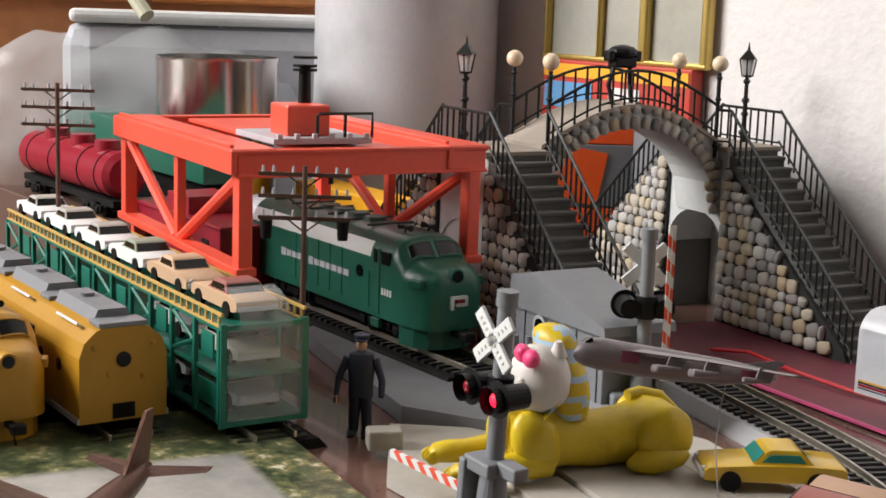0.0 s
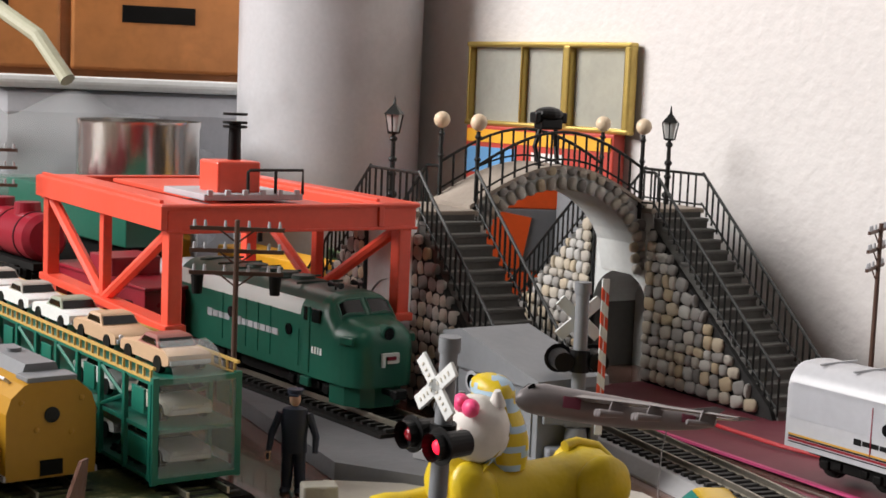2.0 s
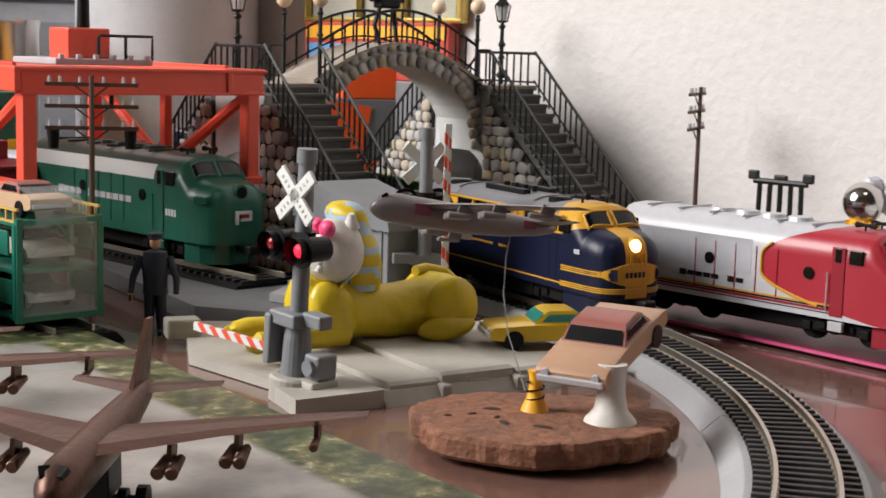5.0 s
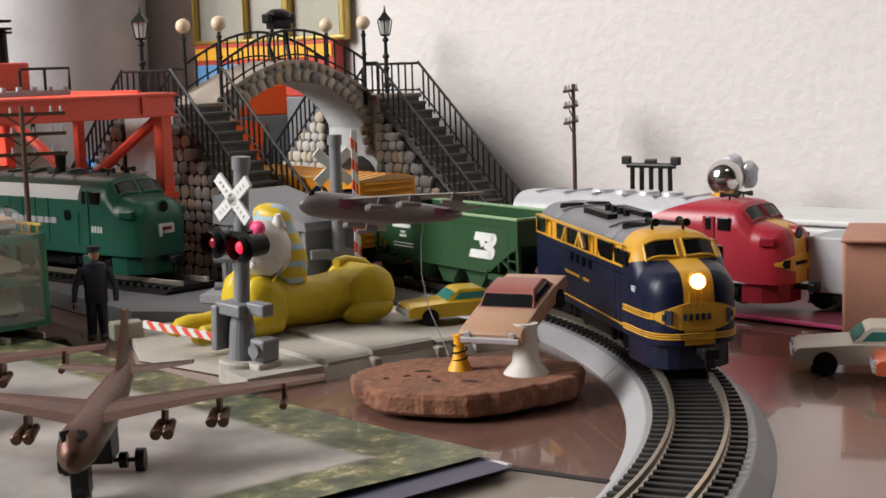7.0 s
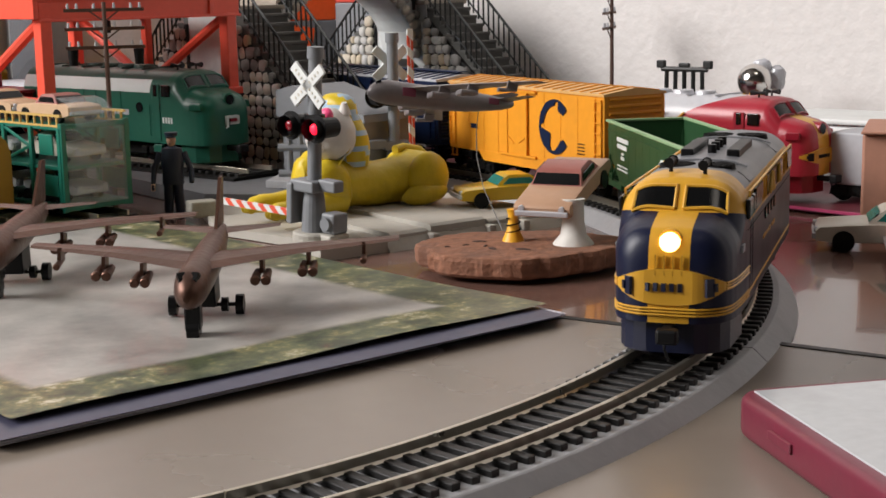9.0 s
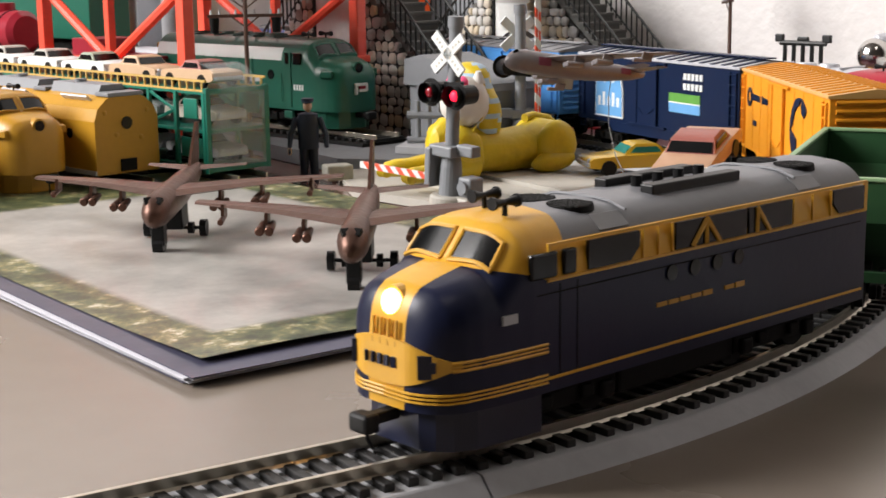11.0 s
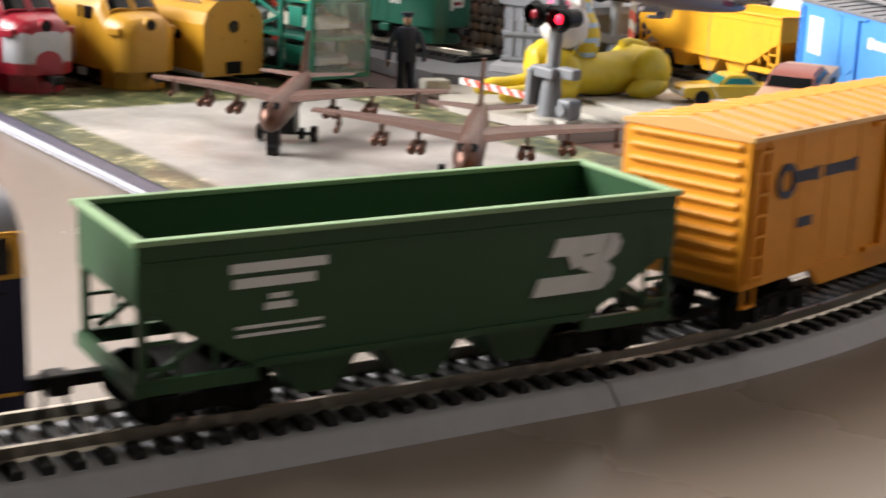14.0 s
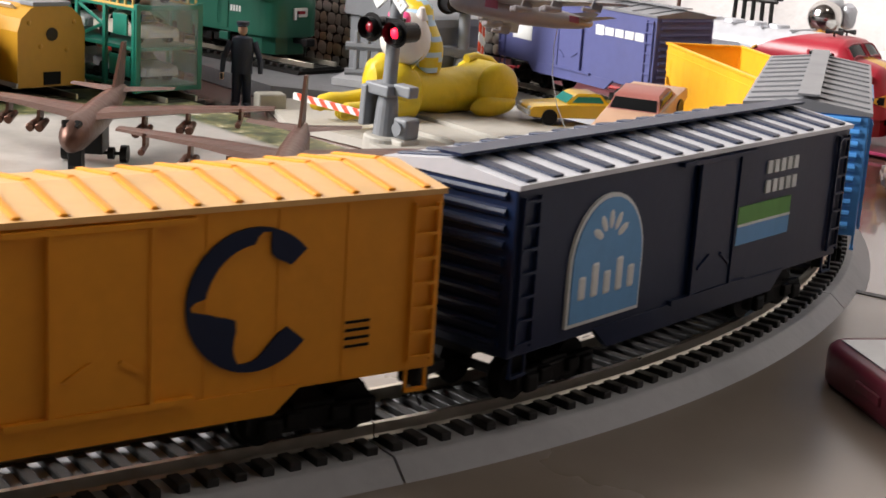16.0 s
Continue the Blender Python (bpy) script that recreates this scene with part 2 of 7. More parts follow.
setting("floor", box(B(), (-0.3, -0.1, -0.79), (6, 5, 0.06)), mat("floor_wood", (0.2, 0.13, 0.09), 0.5), "brown wooden floor of the room", "floor")
WALL = mat("wall_plaster", (0.74, 0.715, 0.7), 0.85, grain=0.06, scale=140, bump=0.9, dirt=0.03, dirt_scale=12)
wall_n = Vector((-0.56, -0.83, 0)).normalized()
wall_o = Vector((0.12, 0.40, 0))
ang = math.degrees(math.atan2(wall_n.y, wall_n.x)) + 90
w = setting("wall_north", box(B(), (0, 0, 0), (4.4, 0.1, 2.5)), WALL, "rough white plastered wall behind the table", "wall")
w.matrix_world = pose(*(wall_o - wall_n * 0.05 + Vector((0, 0, 0.43))), 0, 0, ang)
# Unseen walls and ceiling close the room, kept near black to cut bounced light.
PLAIN = mat("unseen_wall_dark", (0.075, 0.065, 0.055), 0.9)
setting("wall_south", box(B(), (-0.3, -2.4, 0.43), (6, 0.1, 2.5)), PLAIN, "plain dark unseen wall closing the room", "wall")
setting("wall_east", box(B(), (2.5, 0, 0.43), (0.1, 5, 2.5)), PLAIN, "plain dark unseen wall closing the room", "wall")
ww = B()
for c, s in (((-2.6, -1.6, 0.43), (0.1, 1.8, 2.5)), ((-2.6, 2.0, 0.43), (0.1, 2.2, 2.5)), ((-2.6, 0.15, -0.35), (0.1, 1.8, 0.94)), ((-2.6, 0.15, 1.6), (0.1, 1.8, 0.2))):
    box(ww, c, s)
setting("wall_west", ww, PLAIN, "dark unseen wall with a wide window opening", "wall")
setting("ceiling", box(B(), (-0.05, 0, 1.73), (5.3, 5, 0.1)), PLAIN, "plain dark unseen ceiling", "ceiling")

# ---- the track ----
CX, CY, RC = -0.2134, -0.0588, 0.3597
TH0, TH1 = radians(-48.86), radians(39.5)
ARC = RC * (TH1 - TH0)
BEDTOP, RAILTOP = 0.0062, 0.0105


def on_track(s):
    """Place and heading along the line; s = 0 where the back straight meets the bend."""
    if s < 0:
        x, y, h = CX + RC * math.cos(TH1), CY + RC * math.sin(TH1), TH1 - math.pi / 2
        return x + s * math.cos(h), y + s * math.sin(h), h
    if s < ARC:
        a = TH1 - s / RC
        return CX + RC * math.cos(a), CY + RC * math.sin(a), a - math.pi / 2
    x, y, h = CX + RC * math.cos(TH0), CY + RC * math.sin(TH0), TH0 - math.pi / 2
    d = s - ARC
    return x + d * math.cos(h), y + d * math.sin(h), h


def along(lo, hi, step):
    n = max(1, round((hi - lo) / step))
    return [lo + (hi - lo) * k / n for k in range(n + 1)]


def strip(bm, prof, lo, hi, step=0.006):
    rings = []
    for s in along(lo, hi, step):
        x, y, h = on_track(s)
        rings.append([(x - math.sin(h) * u, y + math.cos(h) * u, z) for u, z in prof])
    return loft(bm, rings)


track = thing("railway_track", Matrix(), "nickel rails on black sleepers and grey plastic roadbed", "track", kind="structure")
joints = [-0.62, -0.40, -0.19, 0.0, ARC / 3, 2 * ARC / 3, ARC, ARC + 0.23, ARC + 0.5]
bed_prof = [(-0.0232, 0.0), (-0.0230, 0.0008), (-0.0174, BEDTOP - 0.0003), (-0.0168, BEDTOP), (0.0168, BEDTOP), (0.0174, BEDTOP - 0.0003), (0.0230, 0.0008), (0.0232, 0.0)]
for a, b in zip(joints, joints[1:]):
    part("roadbed_section", strip(B(), bed_prof, a + 0.0003, b - 0.0003), BED, track, "grey moulded roadbed section")
    for side in (-1, 1):
        c = side * 0.00855
        part("rail", strip(B(), [(c - 0.0011, BEDTOP + 0.0014), (c - 0.0005, BEDTOP + 0.002), (c - 0.00062, RAILTOP), (c + 0.00062, RAILTOP), (c + 0.0005, BEDTOP + 0.002), (c + 0.0011, BEDTOP + 0.0014)], a + 0.0002, b - 0.0002), STEEL, track)
tie_mesh = box(B(), (0, 0, 0), (0.0026, 0.0295, 0.0019), bevel=0.0003)
tie_first = part("sleeper", tie_mesh, TIE, track)
x, y, h = on_track(-0.3)
tie_first.matrix_basis = pose(x, y, BEDTOP + 0.0008, 0, 0, math.degrees(h))
for s in along(-0.3, ARC + 0.45, 0.0058)[1:]:
    x, y, h = on_track(s)
    t_ = new("sleeper", tie_first.data)
    t_.parent = track
    t_.matrix_basis = pose(x, y, BEDTOP + 0.0008, 0, 0, math.degrees(h))


# ---- rolling stock ----
def truck(parent, x, z=0.0, wheelbase=0.024, r=0.0055, name="bogie"):
    bm = B()
    for sy in (-1, 1):
        box(bm, (x, sy * 0.0125, z + r + 0.0005), (wheelbase + 0.008, 0.0022, 0.0045), bevel=0.0006)
        for k in (-0.25, 0.25):
            box(bm, (x + k * wheelbase, sy * 0.0138, z + r + 0.001), (0.004, 0.002, 0.003), bevel=0.0004)
        for sx in (-1, 1):
            box(bm, (x + sx * wheelbase / 2, sy * 0.014, z + r), (0.0045, 0.002, 0.0042), bevel=0.0008)
    box(bm, (x, 0, z + r + 0.002), (0.009, 0.026, 0.003), bevel=0.0005)
    t_ = part(name, bm, DARK, parent)
    for sx in (-1, 1):
        bm = B()
        for sy in (-1, 1):
            rod(bm, (x + sx * wheelbase / 2, sy * 0.0072, z + r), (x + sx * wheelbase / 2, sy * 0.0098, z + r), r, seg=20)
            rod(bm, (x + sx * wheelbase / 2, sy * 0.0066, z + r), (x + sx * wheelbase / 2, sy * 0.0072, z + r), r + 0.0008, seg=20)
        rod(bm, (x + sx * wheelbase / 2, -0.009, z + r), (x + sx * wheelbase / 2, 0.009, z + r), 0.0012)
        part("wheelset", bm, DARK, t_)


def coupler(parent, x, z=0.0085, d=1):
    bm = box(B(), (x + d * 0.004, 0, z), (0.009, 0.003, 0.0025), bevel=0.0004)
    box(bm, (x + d * 0.009, 0.001, z), (0.004, 0.006, 0.0042), bevel=0.0008)
    tube(bm, [(x + d * 0.007, 0, z - 0.001), (x + d * 0.0075, 0, z - 0.004), (x + d * 0.006, 0.001, z - 0.0075)], 0.0004)
    part("coupler", bm, BLACK, parent)


def bars(name, rows, material, parent, side, y, label="", h=0.0003):
    """Plain bars (x, z, length, height) standing on the flank at y."""
    bm = B()
    for x, z, l, t in rows:
        box(bm, (x, side * y, z), (l, h * 2, t))
    return part(name, bm, material, parent, label)


def lettering(name, x0, x1, z, size, n, material, parent, side, y, gaps=(), label=""):
    step = (x1 - x0) / n
    rows = [(x0 + step * (k + 0.5), z, step * 0.84, size * (1.0 if k in (0, gaps[0] + 1 if gaps else 0) else 0.78)) for k in range(n) if k not in gaps]
    return bars(name, rows, material, parent, side, y, label)


def table_value(rows, d):
    """Straight-line reading of a table of (distance behind the nose tip, value)."""
    for (a, u), (b, v) in zip(rows, rows[1:]):
        if d <= b:
            return u + (v - u) * (d - a) / (b - a)
    return rows[-1][1]


HULL_W = [(0, 0.40), (0.0006, 0.52), (0.0016, 0.64), (0.003, 0.74), (0.005, 0.83), (0.008, 0.90), (0.012, 0.945), (0.018, 0.975), (0.026, 1.0), (1, 1.0)]
HULL_T = [(0, 0.026), (0.0006, 0.0195), (0.0014, 0.0160), (0.0028, 0.0135), (0.005, 0.0118), (0.010, 0.0104), (0.0165, 0.0090), (0.0225, 0.0020), (0.0245, 0.0006), (0.029, 0.0), (1, 0.0)]
NOSE_R = [(0, 0.006), (0.004, 0.0085), (0.016, 0.0095), (0.026, 0.0115), (1, 0.0120)]


def f_section(x, hw, top, bot, rnd):
    """A closed ring across the hull: flank levels, a rounded shoulder, the crown."""
    pts = []
    r = min(rnd, hw * 0.98, (top - bot) * 0.9)
    n = 34
    for k in range(n + 1):
        pts.append((x, hw, bot + (top - r - bot) * k / n))
    for k in range(1, 9):
        a = k / 9 * math.pi / 2
        pts.append((x, hw - r + r * math.cos(a), top - r + r * math.sin(a)))
    pts.append((x, 0, top + 0.0004))
    return pts + [(px_, -py, pz) for px_, py, pz in pts[-2::-1]]


def nose_x(h, y, hw=0.0178):
    """How far forward the nose's flank reaches at a distance y from its middle."""
    f = abs(y) / hw
    for (a, u), (b, v) in zip(HULL_W, HULL_W[1:]):
        if f <= v:
            return h - (a + (b - a) * max(0, f - u) / max(1e-6, v - u))
    return h - 0.026


def f_hull(length, rule, mats, parent, name="body", hw=0.0178, top=0.0475, bot=0.0105):
    """A streamlined cab hull, nose towards +x, x from -length/2."""
    h = length / 2
    ds = [0, 0.0003, 0.0007, 0.0012, 0.0018, 0.0026, 0.0036] + [0.0045 + 0.00075 * k for k in range(46)]
    ds += [0.039 + (length - 0.0392) * k / 40 for k in range(1, 41)] + [length]
    rings = [f_section(h - d, hw * table_value(HULL_W, d), top - table_value(HULL_T, d), bot, table_value(NOSE_R, d)) for d in ds]
    return part(name, loft(B(), rings[::-1], rule), mats, parent, smooth=True)


def hull_point(h, d, y, top, hw, lift=0.0):
    """A point on the hull's crown at a distance d behind the nose and y from the middle, lifted off the skin."""
    def height(dd, yy):
        w_, t_, r = hw * table_value(HULL_W, dd), top - table_value(HULL_T, dd), table_value(NOSE_R, dd)
        over = max(0.0, abs(yy) - (w_ - r))
        return t_ - r + math.sqrt(max(0.0, r * r - over * over))
    z = height(d, y)
    n = Vector((-(height(d - 0.0004, y) - height(d + 0.0004, y)) / 0.0008, -(height(d, y + 0.0004) - height(d, y - 0.0004)) / 0.0008, 1)).normalized()
    return Vector((h - d, y, z)) + n * lift


def windshield(parent, h, top, hw, glass, frame_mat):
    for s in (-1, 1):
        bm, n = B(), 6
        def at(i, j, lift):
            u, v = i / n, j / n
            y = 0.0013 + (0.0118 - 0.0004 * v) * u
            d = (0.0171 + 0.0006 * u) + (0.0050 - 0.0006 * u) * v
            return hull_point(h, d, s * y, top, hw, lift)
        vs = [[bm.verts.new(at(i, j, 0.00035)) for j in range(n + 1)] for i in range(n + 1)]
        fs = [bm.faces.new((vs[i][j], vs[i + 1][j], vs[i + 1][j + 1], vs[i][j + 1])) for i in range(n) for j in range(n)]
        bmesh.ops.recalc_face_normals(bm, faces=fs)
        if sum(f.normal.z for f in fs) < 0:
            bmesh.ops.reverse_faces(bm, faces=fs)
        pane = part("windscreen", bm, glass, parent, smooth=True)
        rim = [at(i, 0, 0.0003) for i in range(n + 1)] + [at(n, j, 0.0003) for j in range(1, n + 1)] + [at(i, n, 0.0003) for i in range(n - 1, -1, -1)] + [at(0, j, 0.0003) for j in range(n - 1, -1, -1)]
        part("windscreen_frame", tube(B(), rim, 0.00055, 6), frame_mat, pane)


def herald(parent, h, z, hh0, half, material, bar_mat):
    """A lens-shaped panel wrapped round the nose, with bars for its lettering."""
    em, n, rows = B(), 24, []
    for k in range(n + 1):
        a = -1 + 2 * k / n
        x = nose_x(h, a * half) + 0.0005
        hh = hh0 * (1 - abs(a) ** 2.4) + 0.0005
        rows.append([(x, a * half, z - hh), (x, a * half, z + hh), (x - 0.0015, a * half * 0.97, z + hh), (x - 0.0015, a * half * 0.97, z - hh)])
    loft(em, rows)
    part("nose_herald", em, material, parent, "yellow lens-shaped herald panel")
    lb = B()
    for y in (-0.0125, -0.0105, -0.0056, -0.0034, -0.0012, 0.0010, 0.0032, 0.0108, 0.0126):
        if abs(y) < half:
            yaw = math.degrees(math.atan2(y, 0.006)) * 0.75
            box(lb, (nose_x(h, y) + 0.0007, y, z), (0.0006, 0.0012, hh0 * 0.5), rz=yaw)
    for s in (-1, 1):
        box(lb, (nose_x(h, 0.0116) + 0.0002, s * 0.0116, z), (0.0008, 0.0046, hh0 * 1.1), rz=s * 52)
    part("herald_lettering", lb, bar_mat, parent)


def navy_loco():
    L = 0.154
    h = L / 2
    top, hw = 0.0475, 0.0178
    ob = thing("diesel_locomotive", Matrix(), "navy blue and yellow streamlined diesel locomotive with lit headlight", "locomotive", "goods train")

    def plan(num, x, y, z):
        d = num("SUBTRACT", h, x)
        curve = num("SUBTRACT", 0.0388, num("MULTIPLY", num("POWER", num("ABSOLUTE", num("DIVIDE", num("SUBTRACT", d, 0.012), 0.019)), 2.0), 0.0040))
        edge = num("MAXIMUM", curve, 0.0349)
        middle = num("MULTIPLY", num("LESS_THAN", num("ABSOLUTE", y), 0.0056), num("LESS_THAN", d, 0.02))
        blue = num("MULTIPLY", num("LESS_THAN", z, edge), num("SUBTRACT", 1.0, middle))
        roof = num("MULTIPLY", num("GREATER_THAN", z, top - 0.0049), num("GREATER_THAN", num("ADD", d, num("MULTIPLY", num("POWER", num("MULTIPLY", y, 60), 2.0), 0.004)), 0.0405))
        return blue, roof
    paint = painted("navy_livery", ((0.62, 0.33, 0.028), (0.005, 0.008, 0.030), (0.16, 0.165, 0.18)), 0.38, plan, 0.3)
    f_hull(L, None, [paint], ob)
    windshield(ob, h, top, hw, GLASS, YELLOW)
    part("headlight", blob(B(), (h - 0.0022, 0, 0.0322), (0.0020, 0.0030, 0.0030)), HEADLIGHT, ob, "glowing round headlight")
    rim = B()
    rod(rim, (h - 0.010, 0, 0.0322), (h - 0.0024, 0, 0.0322), 0.0040, 0.0036, seg=20)
    part("headlight_housing", rim, YELLOW, ob)
    for s in (-1, 1):
        y = hw + 0.0002
        for d0, d1 in ((0.0245, 0.0325), (0.0345, 0.0385)):
            part("cab_window", box(B(), (h - (d0 + d1) / 2, s * y, 0.0385), (d1 - d0, 0.0014, 0.0056), bevel=0.0005), GLASS, ob)
        for d0, d1, cut in ((0.0425, 0.0595, 1), (0.0725, 0.0995, 0), (0.1005, 0.1185, 0), (0.1370, 0.1515, -1)):
            a, b = h - d1, h - d0
            poly = [(a + (0.003 if cut == 1 else 0), 0.0357), (b - (0.003 if cut == -1 else 0), 0.0357), (b, 0.0385 if cut == -1 else 0.0357), (b, 0.0420), (a, 0.0420), (a, 0.0385 if cut == 1 else 0.0357)]
            poly = [q for k, q in enumerate(poly) if q != poly[k - 1]]
            part("side_window", prism(B(), poly, s * (y - 0.0006), s * (y + 0.0004), "y"), GLASS, ob)
        tr = B()
        for d, legs in ((0.0835, (-1, 0, 1)), (0.1035, (0, -1))):
            for q in legs:
                rod(tr, (h - d, s * (y + 0.0006), 0.0418), (h - d + q * 0.0052, s * (y + 0.0006), 0.0358), 0.00065, seg=5)
        part("truss", tr, YELLOW, ob)
        dv = B()
        for d in (0.061, 0.0665, 0.0715, 0.1195, 0.128, 0.1362):
            box(dv, (h - d, s * (hw + 0.0002), 0.0388), (0.0004, 0.0006, 0.0066))
        part("door_seam", dv, YELLOW, ob)
        for k in range(4):
            part("porthole", rod(B(), (h - 0.0715 - k * 0.0085, s * (hw - 0.0004), 0.0305), (h - 0.0715 - k * 0.0085, s * (hw + 0.0005), 0.0305), 0.0019, seg=16), GLASS, ob)
        bars("belt_stripe", [(-0.0145, 0.0350, L - 0.031, 0.0006), (-0.0145, 0.0427, L - 0.031, 0.0006), (h - 0.0305, 0.0388, 0.0007, 0.008), (-h + 0.0012, 0.0388, 0.0016, 0.008)], YELLOW, ob, s, hw)
        bars("sill_stripe", [(-0.0115, 0.0136, L - 0.026, 0.0006)], YELLOW, ob, s, hw)
        bars("side_seam", [(0.0 - 0.012, 0.0322, L - 0.03, 0.0003), (h - 0.034, 0.024, 0.0003, 0.02), (h - 0.0395, 0.024, 0.0003, 0.02)], DARK, ob, s, hw - 0.0002)
        lettering("lettering", *((-0.023, 0.011) if s > 0 else (-0.031, 0.004)), 0.0236, 0.0013, 8, MUSTARD, ob, s, hw, gaps=(5 if s < 0 else 2,))
        bars("number_plate", [(h - 0.019, 0.0285, 0.0042, 0.0020)], LIGHTGREY, ob, s, hw - 0.0002)
        stp = B()
        for k in range(3):
            pts = [(nose_x(h, yy) + 0.0004, s * yy, 0.0128 + k * 0.00085) for yy in (0.0, 0.004, 0.0075, 0.0105, 0.013, 0.0148, 0.0161, 0.0172)] + [(h - 0.030, s * (hw + 0.0003), 0.0128 + k * 0.00085)]
            tube(stp, pts, 0.00032, 5)
            pts = [(nose_x(h, yy) + 0.0004, s * yy, 0.0196 + k * 0.00085) for yy in (0.0150, 0.0161, 0.0172)] + [(h - 0.030, s * (hw + 0.0003), 0.0196 + k * 0.00085)]
            tube(stp, pts, 0.00026 if k == 1 else 0.00036, 5)
        part("nose_stripe", stp, YELLOW, ob, "thin yellow nose stripes")
    herald(ob, h, 0.0205, 0.0045, 0.0158, YELLOW, NAVY)
    grooves = B()
    for y in (-0.0036, -0.0012, 0.0012, 0.0036):
        box(grooves, (h + 0.0001, y, 0.0265), (0.0006, 0.0004, 0.0055), ry=-4)
    part("nose_grille", grooves, MUSTARD, ob)
    for s, xo in ((-1, 0.0), (1, 0.004)):
        hm = B()
        for d in (-1, 1):
            rod(hm, (h - 0.034 + xo, s * 0.0052, top + 0.0030), (h - 0.034 + xo + d * 0.0034, s * 0.0052, top + 0.0030), 0.0006, 0.0012, seg=12)
            rod(hm, (h - 0.034 + xo + d * 0.0034, s * 0.0052, top + 0.0030), (h - 0.034 + xo + d * 0.0040, s * 0.0052, top + 0.0030), 0.0015, seg=12)
        rod(hm, (h - 0.034 + xo, s * 0.0052, top - 0.0012), (h - 0.034 + xo, s * 0.0052, top + 0.0030), 0.0006)
        part("horn", hm, BLACK, ob, "black twin air horn")
    for xc in (h - 0.050, h - 0.137):
        for s in (-1, 1):
            fan = rod(B(), (xc, s * 0.0058, top - 0.0010), (xc, s * 0.0058, top + 0.0003), 0.0056, 0.0053, seg=24)
            for k in range(-4, 5):
                box(fan, (xc + k * 0.0011, s * 0.0058, top + 0.0004), (0.0004, 2 * math.sqrt(0.0052 ** 2 - (k * 0.0011) ** 2), 0.0004))
            part("roof_fan", fan, DARK, ob, "round dark roof fan grille")
    for s in (-1, 1):
        bank = box(B(), (h - 0.092, s * 0.0072, top + 0.0002), (0.034, 0.0040, 0.0036), bevel=0.0004)
        part("roof_cooler", bank, BLACK, ob, "black roof cooler")
    for k in range(4):
        part("roof_vent", rod(B(), (h - 0.080 - k * 0.008, 0, top), (h - 0.080 - k * 0.008, 0, top + 0.003), 0.0014, seg=12), BLACK, ob)
    hatch = B()
    for xc in (h - 0.060, h - 0.126):
        tube(hatch, [(xc, yy, top + 0.0005 - (abs(yy) / 0.0165) ** 4 * 0.004) for yy in (-0.0135, -0.009, -0.005, 0, 0.005, 0.009, 0.0135)], 0.0004, 5)
    for xc in (h - 0.054, h - 0.130):
        for s in (-1, 1):
            box(hatch, (xc, s * 0.0138, top - 0.0030), (0.010, 0.0048, 0.0005), rx=-s * 40, bevel=0.0002)
    part("roof_hatch", hatch, ROOFGREY, ob)
    pil = B()
    yy_ = [-0.0162, -0.014, -0.011, -0.007, 0.007, 0.011, 0.014, 0.0162]
    prism(pil, [(nose_x(h, q) - 0.003, q * 0.94) for q in yy_] + [(h - 0.03, 0.0162), (h - 0.03, -0.0162)], 0.0015, 0.0108, "z")
    part("pilot", pil, NAVY, ob, "dark rounded pilot")
    und = box(B(), (-0.004, 0, 0.0068), (0.044, 0.026, 0.008), bevel=0.001)
    box(und, (0, 0, 0.0108), (L - 0.02, 0.028, 0.004))
    part("fuel_tank", und, DARK, ob)
    for x in (h - 0.040, -h + 0.034):
        truck(ob, x, 0, 0.027, 0.0058)
    coupler(ob, h - 0.002)
    coupler(ob, -h, d=-1)
    return ob


